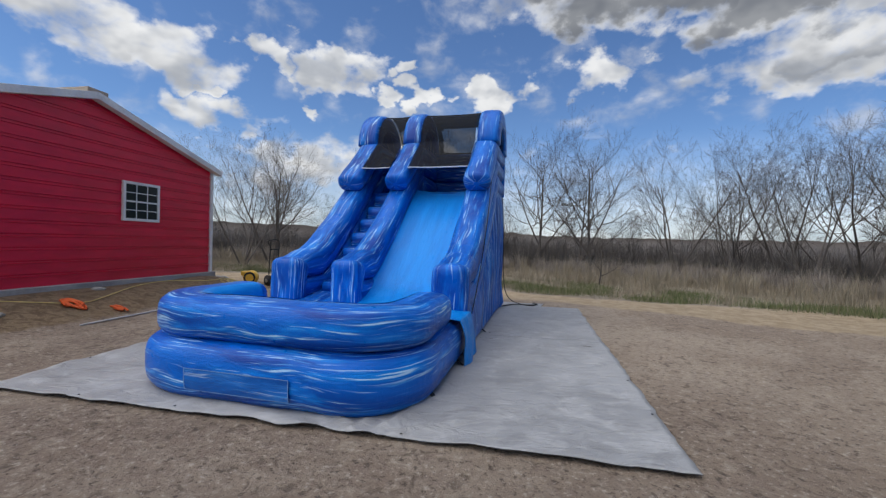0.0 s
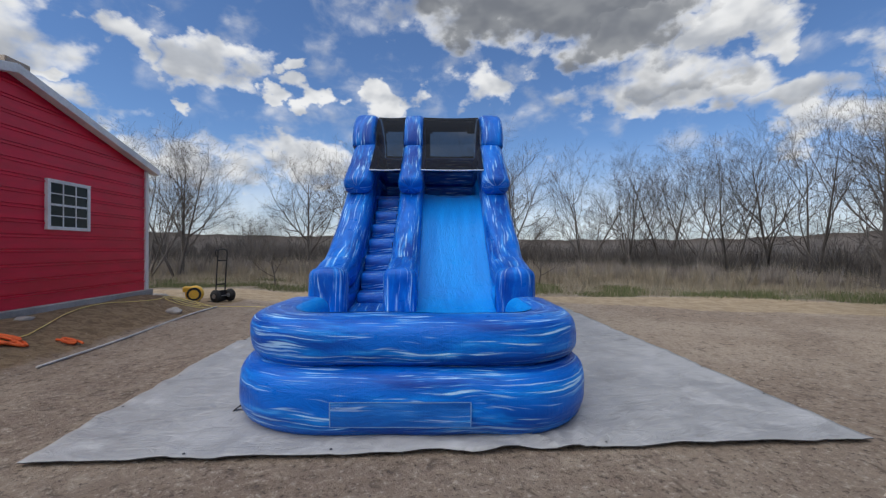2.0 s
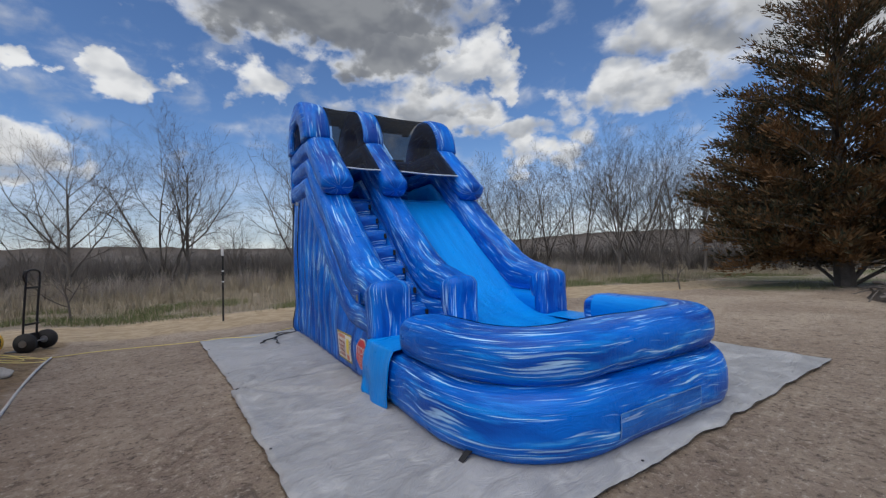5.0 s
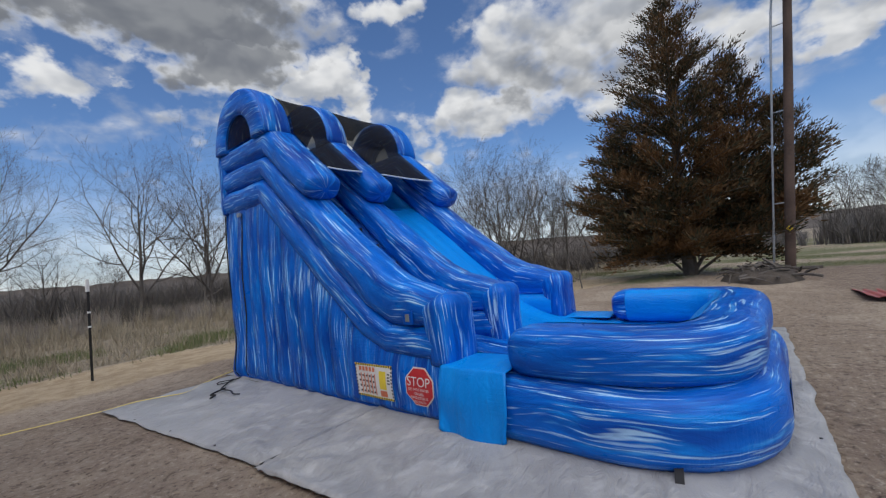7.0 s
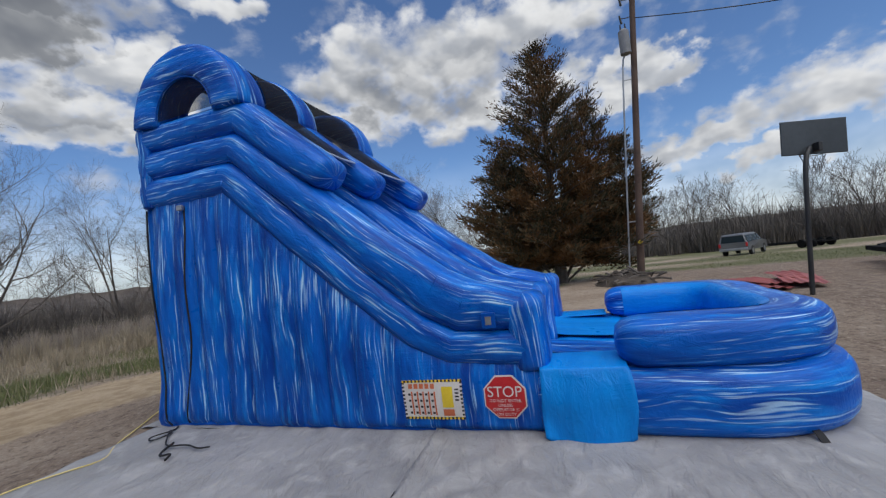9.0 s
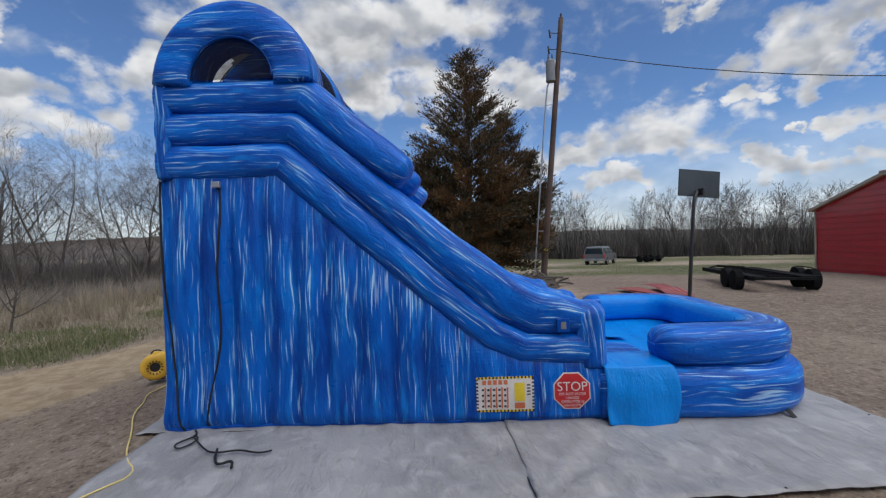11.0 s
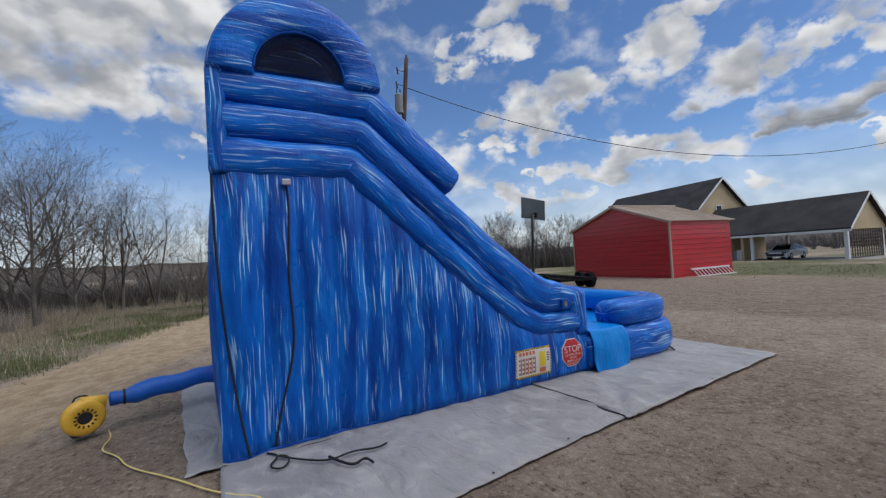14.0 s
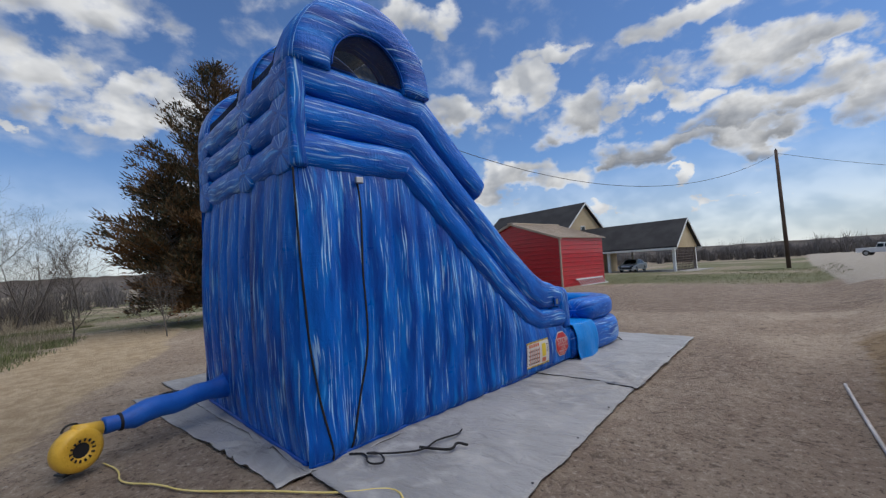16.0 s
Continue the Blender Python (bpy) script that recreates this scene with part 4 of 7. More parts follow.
part("red_face", bm, RED_SIGN, stop, smooth=True)
words("STOP", 2.715, 0.335, 0.122, 0.020, WHITE_SIGN, stop)
for k, line in enumerate(("DO NOT ENTER", "UNLESS", "OPERATOR IS", "ON DUTY")):
    words(line, 2.715, 0.292 - 0.038 * k, 0.036, 0.020, WHITE_SIGN, stop)

# black straps and closures
def strap(name, pts, r=0.009, label="thin black strap"):
    bm = bmesh.new()
    rope(bm, pts, r)
    return part(name, bm, TRIM, slide, label, smooth=True)


strap("closure_strap", [on_wall(6.13 + 0.02 * math.sin(z * 5) + 0.20 * max(0.0, 1 - z / 1.2) ** 1.6, z, 0.002) for z in (2.46, 2.2, 1.9, 1.6, 1.3, 1.0, 0.75, 0.5, 0.3, 0.12, 0.03)], 0.011)
strap("closure_strap", [on_wall(6.735 - 0.21 * (1 - z / 2.5) ** 2.2, z, 0.010) for z in (2.5, 2.2, 1.9, 1.6, 1.3, 1.0, 0.75, 0.5, 0.3, 0.12, 0.03)], 0.010)
bm = bmesh.new()
box(bm, -1.475, -1.435, 6.09, 6.17, 2.41, 2.47, 0.01)
part("buckle", bm, STEEL, slide, "metal buckle")
strap("closure_strap", [(1.46, 6.66, 2.5), (1.53, 6.5, 1.7), (1.54, 6.4, 0.8), (1.62, 6.5, 0.20), (2.0, 6.85, 0.03), (2.25, 6.9, 0.025)])
strap("seam_cord", [(1.50, 4.3, 2.55), (1.50, 3.9, 1.75), (1.50, 3.3, 1.05), (1.49, 2.9, 0.62), (1.50, 2.5, 0.42)], 0.006)
for x, y, ang in ((-1.47, 0.63, 190), (1.48, 0.80, -20), (1.52, 1.85, -5), (1.50, 3.75, -5)):
    ca, sa = math.cos(radians(ang)), math.sin(radians(ang))
    bm = bmesh.new()
    k = 0.12
    sheet(bm, 6, 2, lambda u, v: (x - ca * 0.10 + ca * u * (k + 0.1) - sa * (v - 0.5) * 0.05, y - sa * 0.10 + sa * u * (k + 0.1) + ca * (v - 0.5) * 0.05, 0.06 * (1 - u) ** 2 + 0.022 + 0.02 * math.sin(u * 6)))
    tab = part("anchor_tab", bm, TRIM, slide, "black webbing anchor tab")
    md = tab.modifiers.new("thickness", "SOLIDIFY")
    md.thickness = 0.006

# air inlet sleeve from the back wall to the blower
BLOW = SLIDE.inverted() @ Vector((0.44, 11.27, 0.185))
wall_pt = Vector((0.62, 6.74, 0.36))
tip = BLOW + Vector((0.16, -0.20, 0.10))
bm = bmesh.new()
pts = [wall_pt.lerp(tip, k / 10) + Vector((0, 0, 0.012 * math.sin(math.pi * k / 10) - 0.012 * math.sin(k * 1.7))) for k in range(11)]
sweep(bm, [p[:] for p in pts], (0, 0, 1), [0.15, 0.125, 0.11, 0.11, 0.105, 0.105, 0.105, 0.11, 0.115, 0.078, 0.085], [0.16, 0.13, 0.115, 0.11, 0.11, 0.11, 0.105, 0.115, 0.115, 0.078, 0.085], 2.1, 18, cap=0.02, wobble=0.03)
part("inlet_sleeve", bm, SLEEVE, slide, "blue fabric air sleeve", smooth=True)
bm = bmesh.new()
t = (pts[-1] - pts[-3]).normalized()
cyl(bm, pts[-2] - t * 0.012, pts[-2] + t * 0.010, 0.086, 0.084, 16)
part("sleeve_strap", bm, TRIM, slide, "black cinch strap")

# ---- blower ----
def blower_unit(name, m, label):
    b_ = thing(name, m, label, "blower")
    bm = bmesh.new()
    prof = ((-0.085, 0.075), (-0.10, 0.085), (-0.115, 0.12), (-0.112, 0.18), (-0.085, 0.212), (0.0, 0.222), (0.085, 0.212), (0.11, 0.18), (0.11, 0.04))
    rows = [[bm.verts.new((x, r * math.cos(f), r * math.sin(f))) for f in np.linspace(0, 2 * math.pi, 33)[:-1]] for x, r in prof]
    for p0, p1 in zip(rows, rows[1:]):
        for k in range(32):
            bm.faces.new((p0[k], p0[(k + 1) % 32], p1[(k + 1) % 32], p1[k]))
    part("housing", bm, YELLOW, b_, "round yellow plastic fan housing", smooth=True)
    bm = bmesh.new()
    cyl(bm, (-0.088, 0, 0), (-0.05, 0, 0), 0.074, 0.074, 24)
    part("intake", bm, BLACK, b_, "black intake opening")
    for k in range(14):
        f = k * 2 * math.pi / 14
        ca, sa = math.cos(f), math.sin(f)
        bm = bmesh.new()
        ring4 = [bm.verts.new((-0.1190, r * ca - w * sa, r * sa + w * ca)) for r, w in ((0.088, -0.006), (0.088, 0.006), (0.118, 0.011), (0.118, -0.011))]
        bm.faces.new(ring4)
        bmesh.ops.extrude_face_region(bm, geom=bm.faces[:])
        for v in bm.verts[4:]:
            v.co.x += 0.012
        part("slot", bm, BLACK, b_, "dark intake slot")
    for k in range(10):
        f = k * 2 * math.pi / 10
        bm = bmesh.new()
        box(bm, -0.119, -0.110, 0.150 * math.cos(f) - 0.010, 0.150 * math.cos(f) + 0.010, 0.150 * math.sin(f) - 0.010, 0.150 * math.sin(f) + 0.010, 0.003)
        part("boss", bm, YELLOW, b_)
    bm = bmesh.new()
    cyl(bm, (0.10, 0, 0), (0.30, 0, 0), 0.105, 0.10, 20)
    cyl(bm, (0.30, 0, 0), (0.33, 0, 0), 0.085, 0.07, 20)
    part("motor", bm, BLACK, b_, "black motor can")
    bm = bmesh.new()
    cyl(bm, (0, 0.03, 0.16), (0, -0.22, 0.13), 0.10, 0.085, 16)
    part("outlet", bm, YELLOW, b_, smooth=True)
    bm = bmesh.new()
    rope(bm, [(0.12, -0.08, 0.20), (0.12, -0.05, 0.25), (0.12, 0.05, 0.25), (0.12, 0.08, 0.19)], 0.012)
    part("handle", bm, BLACK, b_, "black carrying handle", smooth=True)
    bm = bmesh.new()
    box(bm, 0.02, 0.22, -0.11, 0.11, -0.235, -0.215, 0.006)
    part("foot", bm, BLACK, b_)
    return b_


blower_unit("blower", pose(0.44, 11.27, 0.19, 0, 0, 14) @ Matrix.Diagonal((0.68, 0.84, 0.84, 1)), "round yellow air blower feeding the slide")

# ---- grey tarps under the slide ----
def tarp(name, corners, label, height, seed):
    """A sheet between four corners of the slide's axes, with ragged hems, creases and grommets."""
    t_ = thing(name, SLIDE, label, "tarp", "ground tarps")
    fl, fr, br, bl = [Vector(c) for c in corners]
    bm = bmesh.new()

    def at(u, v):
        p = (fl * (1 - u) + fr * u) * (1 - v) + (bl * (1 - u) + br * u) * v
        e = min(u, 1 - u, v, 1 - v)
        hem = smooth01(0.05, 0.0, e)
        p = p + Vector((noise.noise(Vector((p.y * 2.9, seed, 0))) + 0.5 * noise.noise(Vector((p.y * 9, seed, 1))), noise.noise(Vector((p.x * 2.9, seed, 5))) + 0.5 * noise.noise(Vector((p.x * 9, seed, 6))))) * 0.028 * smooth01(0.1, 0.0, e)
        n1 = noise.noise(Vector((p.x * 1.1, p.y * 1.6, seed)))
        fold = abs(noise.noise(Vector((p.x * 0.9 + p.y * 0.4, p.y * 2.6 - p.x * 0.3, seed + 3)))) ** 1.5
        z = height + 0.010 * (n1 + 1) * 0.5 + 0.030 * max(0.0, 0.22 - fold) + 0.010 * abs(noise.noise(Vector((p.x * 4.1, p.y * 3.0, seed + 9))))
        for cx, cy in ((-2.7, 3.25), (-0.6, 6.75), (1.2, -0.1)):      # creases that fan out from where the cloth is pulled
            rr, an = math.hypot(p.x - cx, p.y - cy), math.atan2(p.y - cy, p.x - cx)
            z += 0.055 * math.exp(-rr / 0.70) * min(1.0, rr / 0.25) * max(0.0, math.sin(an * 11 + 2 * noise.noise(Vector((an * 3, seed, 0))))) ** 2
        z += hem * 0.022 * max(0.0, noise.noise(Vector((p.x * 2.9, p.y * 2.9, seed + 7))))
        return (p.x, p.y, z)

    sheet(bm, 110, 80, at)
    c = part("cloth", bm, [TARP, TARP_EDGE], t_, smooth=True)
    md = c.modifiers.new("thickness", "SOLIDIFY")
    md.thickness, md.material_offset_rim, md.offset = 0.006, 1, -1
    gm = bmesh.new()
    cyl(gm, (0, 0, 0), (0, 0, 0.004), 0.010, 0.010, 8)
    shared = finish(gm, "grommet", BLACK, False)
    for edge_a, edge_b, v_in in ((fl, fr, True), (fl, bl, False), (fr, br, False)):
        count = int((edge_b - edge_a).length / 0.85)
        for k in range(1, count):
            q = edge_a.lerp(edge_b, k / count)
            inward = Vector((0.3, 3.4)) - q
            q = q + inward.normalized() * 0.06
            g_ = new("grommet", shared)
            g_.parent = t_
            g_.location = (q.x, q.y, height + 0.019)
    return t_


tarp("tarp", ((-2.47, -0.20), (3.42, 0.11), (3.32, 3.6), (-2.76, 3.30)), "grey tarp spread under the pool, creased, ragged hem", 0.012, 3)
tarp("tarp", ((-2.70, 3.22), (3.32, 3.3), (3.22, 6.95), (-3.08, 6.70)), "grey tarp spread under the tall slide end, creased", 0.006, 11)
tarp("tarp", ((-1.5, 5.5), (2.2, 5.6), (2.45, 7.42), (-1.50, 7.00)), "grey tarp corner lying behind the slide", 0.001, 23)

bm = bmesh.new()
rope(bm, [SLIDE @ Vector((x, 3.315 + 0.02 * math.sin(x * 5), 0.030)) for x in (-2.70, -2.4, -2.1, -1.8, -1.45)], 0.006, 5, 2)
whole("hem_cord", bm, TRIM, "dark hem line where two tarps overlap", "cord", True)

# loose tie-down straps on the tarp
def loose_strap(name, pts, r, mat, label, category):
    bm = bmesh.new()
    rope(bm, [SLIDE @ Vector(p) for p in pts], r, 6, 3)
    whole(name, bm, mat, label, category, True)


loose_strap("tie_down_strap", [(-1.50, 6.40, 0.04), (-1.62, 6.30, 0.045), (-1.80, 6.42, 0.05), (-1.90, 6.30, 0.045), (-1.70, 6.22, 0.05), (-1.62, 6.36, 0.06), (-1.85, 6.12, 0.045), (-1.98, 5.95, 0.05), (-1.90, 5.75, 0.045), (-1.98, 5.55, 0.045), (-1.93, 5.45, 0.045)], 0.008, TRIM, "tangled black strap lying on the tarp", "strap")
loose_strap("tie_down_strap", [(-1.90, 5.95, 0.05), (-2.06, 5.88, 0.05), (-2.16, 5.80, 0.045), (-2.10, 5.70, 0.06), (-2.20, 5.66, 0.045)], 0.011, TRIM, "short black strap end on the tarp", "strap")
loose_strap("tie_down_strap", [(1.55, 6.5, 0.04), (1.8, 6.9, 0.045), (2.1, 6.8, 0.045), (2.35, 7.0, 0.045), (2.2, 7.2, 0.045)], 0.014, TRIM, "loose black strap on the tarp", "strap")

# ---- red barn beside the slide ----
def ribbed_wall(bm, length, z0, top, pitch=0.27, depth=0.034, along=0.25, groove=-0.022):
    """Sheet-metal siding in the xz plane facing -y, with level ribs; top(x) is its upper edge."""
    zs = []
    z = z0
    while z < z0 + 6:
        zs += [(z, 0.0), (z + pitch * 0.72, 0.0), (z + pitch * 0.76, depth), (z + pitch * 0.86, depth), (z + pitch * 0.88, groove), (z + pitch * 0.97, groove)]
        z += pitch
    xs = list(np.arange(0, length, along)) + [length]
    rows = []
    for x in xs:
        rows.append([bm.verts.new((x, -d, min(zz, top(x)))) for zz, d in zs])
    for a, b2 in zip(rows, rows[1:]):
        for k in range(len(zs) - 1):
            if a[k].co.z < a[k + 1].co.z - 1e-5 or b2[k].co.z < b2[k + 1].co.z - 1e-5:
                bm.faces.new((a[k], b2[k], b2[k + 1], a[k + 1]))
    bmesh.ops.remove_doubles(bm, verts=bm.verts, dist=1e-4)


def metal_building(name, m, width, depth, z_base, eave, ridge, red, roof_mat, label, slab, window=None):
    """Gable front along +x in the xz plane, facing -y; the building runs back along +y."""
    b_ = thing(name, m, label, "building")

    def gable(x):
        return eave + (ridge - eave) * (1 - abs(2 * x / width - 1))

    def side(x):
        return eave

    def put(ob, mm):
        ob.matrix_local = mm

    for k, (mm, ln, top) in enumerate(((pose(0, 0, 0), width, gable), (pose(width, 0, 0, 0, 0, 90), depth, side), (pose(width, depth, 0, 0, 0, 180), width, gable), (pose(0, depth, 0, 0, 0, -90), depth, side))):
        bm = bmesh.new()
        ribbed_wall(bm, ln, z_base, top, 0.235 if slab else 0.26, 0.018 if slab else 0.04, 0.25, -0.022 if slab else 0.0)
        put(part("siding", bm, red, b_), mm)
    bm = bmesh.new()
    box(bm, 0.03, width - 0.03, 0.03, depth - 0.03, z_base - 0.02, eave - 0.1)
    part("inner_wall", bm, INK, b_)
    slope = math.atan2(ridge - eave, width / 2)
    for sgn in (-1, 1):
        bm = bmesh.new()
        run = math.hypot(width / 2 + 0.18, (ridge - eave) * (1 + 0.36 / width))
        rows, y = [], -0.18                  # one profiled sheet with raised ribs across its run
        while y < depth + 0.2:
            rows += [(y, 0.03), (min(y + 0.245, depth + 0.2), 0.03), (min(y + 0.255, depth + 0.2), 0.055), (min(y + 0.29, depth + 0.2), 0.055)]
            y += 0.3
        rows.append((depth + 0.2, 0.03))
        vs = [[bm.verts.new((x, yy, zz + dz)) for yy, zz in rows] for x, dz in ((-run, 0), (0.0, 0), (0.0, -0.03), (-run, -0.03))]
        for a, c in zip(vs, vs[1:] + vs[:1]):
            for k in range(len(rows) - 1):
                if rows[k + 1][0] > rows[k][0]:
                    bm.faces.new((a[k], c[k], c[k + 1], a[k + 1]))
        put(part("roof", bm, roof_mat, b_), Matrix.Translation((width / 2, 0, ridge + 0.015)) @ (pose(0, 0, 0, 0, -math.degrees(slope), 0) if sgn < 0 else pose(0, 0, 0, 0, math.degrees(slope), 0) @ Matrix.Diagonal((-1, 1, 1, 1))))
        bm = bmesh.new()
        box(bm, -run - 0.02, 0.0, -0.20, -0.03, -0.10, 0.035, 0.006)
        put(part("rake_trim", bm, WHITE if slab else TAN_ROOF, b_, "pale metal edge trim"), Matrix.Translation((width / 2, 0, ridge + 0.02)) @ (pose(0, 0, 0, 0, -math.degrees(slope), 0) if sgn < 0 else pose(0, 0, 0, 0, math.degrees(slope), 0) @ Matrix.Diagonal((-1, 1, 1, 1))))
    bm = bmesh.new()
    box(bm, width / 2 - 0.2, width / 2 + 0.2, -0.19, depth + 0.21, ridge + 0.0, ridge + 0.095, 0.01)
    part("ridge_cap", bm, roof_mat, b_)
    for x in (0.0, width):
        bm = bmesh.new()
        box(bm, x - 0.045, x + 0.045, -0.045, 0.045, z_base - 0.01, eave - 0.03, 0.006)
        part("corner_trim", bm, WHITE if slab else TAN_ROOF, b_, "pale corner trim")
    if slab:
        bm = bmesh.new()
        box(bm, -0.12, width + 0.12, -0.10, depth + 0.1, z_base - 0.45, z_base, 0.015)
        part("slab", bm, CONCRETE, b_, "low concrete slab")
    if window:
        x0, x1, z0, z1 = window
        bm = bmesh.new()
        for a, c, e, f in ((x0 - 0.05, x1 + 0.05, z0 - 0.05, z0 + 0.01), (x0 - 0.05, x1 + 0.05, z1 - 0.01, z1 + 0.05), (x0 - 0.05, x0 + 0.01, z0 + 0.01, z1 - 0.01), (x1 - 0.01, x1 + 0.05, z0 + 0.01, z1 - 0.01)):
            box(bm, a, c, -0.06, 0.0, e, f, 0.006)
        w_ = part("window", bm, WHITE, b_, "white window frame")
        bars = []
        for k in (1, 2):
            xx = x0 + (x1 - x0) * k / 3
            bars.append((xx - 0.009, xx + 0.009, -0.050, -0.036, z0, z1))
        for k in (1, 3):
            zz = z0 + (z1 - z0) * k / 4
            bars.append((x0, x1, -0.049, -0.037, zz - 0.009, zz + 0.009))
        bars.append((x0, x1, -0.054, -0.030, (z0 + z1) / 2 - 0.018, (z0 + z1) / 2 + 0.018))
        for bar in bars:
            bm = bmesh.new()
            box(bm, *bar)
            part("glazing_bar", bm, WHITE, w_)
        for i in range(3):
            for j in range(4):
                bm = bmesh.new()
                box(bm, x0 + (x1 - x0) * i / 3 + 0.009, x0 + (x1 - x0) * (i + 1) / 3 - 0.009, -0.040, -0.034, z0 + (z1 - z0) * j / 4 + 0.009, z0 + (z1 - z0) * (j + 1) / 4 - 0.009)
                part("pane", bm, GLASS, w_)
    return b_


BARN = pose(-7.536, 4.99, 0, 0, 0, 80.5)
metal_building("red_barn", BARN, 6.46, 9.0, 0.46, 3.24, 4.14, BARN_RED, TAN_ROOF,
               "red metal barn with white trim on a slab", True, (3.94, 4.74, 1.77, 2.53))

# ---- red shed across the yard ----
metal_building("red_shed", pose(2.55, -11.25, -0.12, 0, 0, -17) @ Matrix.Translation((7.0, 0, 0)) @ pose(0, 0, 0, 0, 0, 180), 7.0, 5.0, 0.02, 3.03, 4.20, SHED_RED, TAN_ROOF,
               "red metal shed with a tan roof", False)

# ---- bare winter trees ----
def tube_into(vs, fs, pts, radii, n):
    """Adds a tapered n-sided limb to the lists."""
    base = len(vs)
    for i, c in enumerate(pts):
        t = (pts[min(i + 1, len(pts) - 1)] - pts[max(i - 1, 0)]).normalized()
        a = t.cross(Vector((0.31, 0.17, 0.13)) if abs(t.z) > 0.7 else Vector((0, 0, 1))).normalized()
        b2 = t.cross(a)
        for k in range(n):
            f = k * 2 * math.pi / n
            vs.append(tuple(c + (a * math.cos(f) + b2 * math.sin(f)) * radii[i]))
    for i in range(len(pts) - 1):
        if len(pts) == 2:                       # a twig runs to a point
            vs[base + n:] = [tuple(pts[1])]
            fs += [(base + k, base + (k + 1) % n, base + n) for k in range(n)]
            return
        for k in range(n):
            fs.append((base + i * n + k, base + i * n + (k + 1) % n, base + (i + 1) * n + (k + 1) % n, base + (i + 1) * n + k))


def limb(rng, out, start, way_, length, radius, level, top, wide, many):
    n = (9, 7, 5, 2, 1)[level]
    pts, rr = [start], [radius]
    d = way_.normalized()
    for i in range(n):
        crook = (0.05, 0.10, 0.14, 0.18, 0.20)[level]
        d = (d + Vector((rng.gauss(0, crook), rng.gauss(0, crook), rng.gauss((0.05, 0.08, 0.06, 0.04, 0.03)[level], crook * 0.8)))).normalized()
        pts.append(pts[-1] + d * length / n)
        rr.append(max(0.0036 if top > 3 else 0.012, radius * (1 - 0.82 * (i + 1) / n)))
    out[level].append((pts, rr))
    if level >= top:
        return
    kids = (many, 8, 7, 6)[level]
    low = (0.15, 0.20, 0.16, 0.15)[level]
    for k in range(kids):
        s = min(0.995, low + (1 - low) * (k + rng.random() * 0.9) / kids)
        i = min(n - 1, int(s * n))
        p = pts[i].lerp(pts[i + 1], s * n - i)
        d0 = (pts[i + 1] - pts[i]).normalized()
        side_v = d0.orthogonal().normalized()
        side_v.rotate(Matrix.Rotation(k * 2.4 + rng.uniform(-0.6, 0.6), 3, d0))
        ang = radians(rng.uniform(28, 58) * wide * (1.12 - 0.3 * s))
        nd = d0 * math.cos(ang) + side_v * math.sin(ang)
        shape = (0.78 - 0.34 * s) if level == 0 else (0.64 - 0.26 * s)
        limb(rng, out, p, nd, length * shape * rng.uniform(0.75, 1.15), rr[i] * rng.uniform(0.50, 0.68), level + 1, top, wide, many)


def bare_tree(seed, tall, stems, lean, wide, label, top=4):
    """A leafless tree, tall metres high, with its limbs as the trunk part and its twigs as the crown."""
    rng = random.Random(seed)
    out = [[] for _ in range(5)]
    for k in range(stems):
        turn = k * 2 * math.pi / stems + rng.random()
        d = Vector((math.cos(turn) * lean, math.sin(turn) * lean, 1))
        limb(rng, out, Vector((0.12 * math.cos(turn) * (stems > 1), 0.12 * math.sin(turn) * (stems > 1), -0.1)), d, tall * 0.72 * rng.uniform(0.85, 1.0), tall * 0.0108 / stems ** 0.35, 0, top, wide, (11, 6, 5, 4)[stems - 1])
    peak = max(p.z for lv in out for pts, rr in lv for p in pts)
    k = tall / peak
    tree = thing("bare_tree", pose(0, 0, -60), label, "tree", "treeline")
    for name, levels, sides, mat in (("trunk", (0, 1, 2), (8, 5, 4), BARK), ("crown", (3, 4), (3, 3), TWIG)):
        vs, fs = [], []
        for lv, sd in zip(levels, sides):
            for pts, rr in out[lv]:
                tube_into(vs, fs, [p * k for p in pts], rr, sd)
        me = bpy.data.meshes.new(name)
        me.from_pydata(vs, [], fs)
        me.materials.append(mat)
        ob = new(name, me)
        ob.parent = tree
    return tree


KINDS = [bare_tree(11, 12.0, 1, 0.05, 1.0, "bare spreading tree with grey bark and fine twigs"),
         bare_tree(12, 10.8, 3, 0.42, 0.95, "bare tree with several stems spreading from the base"),
         bare_tree(13, 12.0, 2, 0.26, 0.90, "tall bare forked tree in winter"),
         bare_tree(14, 9.4, 4, 0.50, 1.0, "bare many-stemmed shrubby tree"),
         bare_tree(15, 9.6, 1, 0.14, 1.12, "low bare tree with wide crooked branches"),
         bare_tree(16, 11.0, 1, 0.08, 1.0, "distant bare tree with a rounded crown", 3),
         bare_tree(17, 10.5, 2, 0.30, 0.95, "distant bare forked tree", 3)]
used = set()


def plant(kind, x, y, size, turn):
    m = pose(x, y, terrain(x, y), 0, 0, turn) @ Matrix.Diagonal((size, size, size, 1))
    if kind in used:
        ob = copy_thing(KINDS[kind], pose(0, 0, 0))
    else:
        ob = KINDS[kind]
        used.add(kind)
    ob.matrix_world = m


def by_bearing(ex, ey, az, dist):
    return ex + dist * math.cos(radians(az)), ey + dist * math.sin(radians(az))


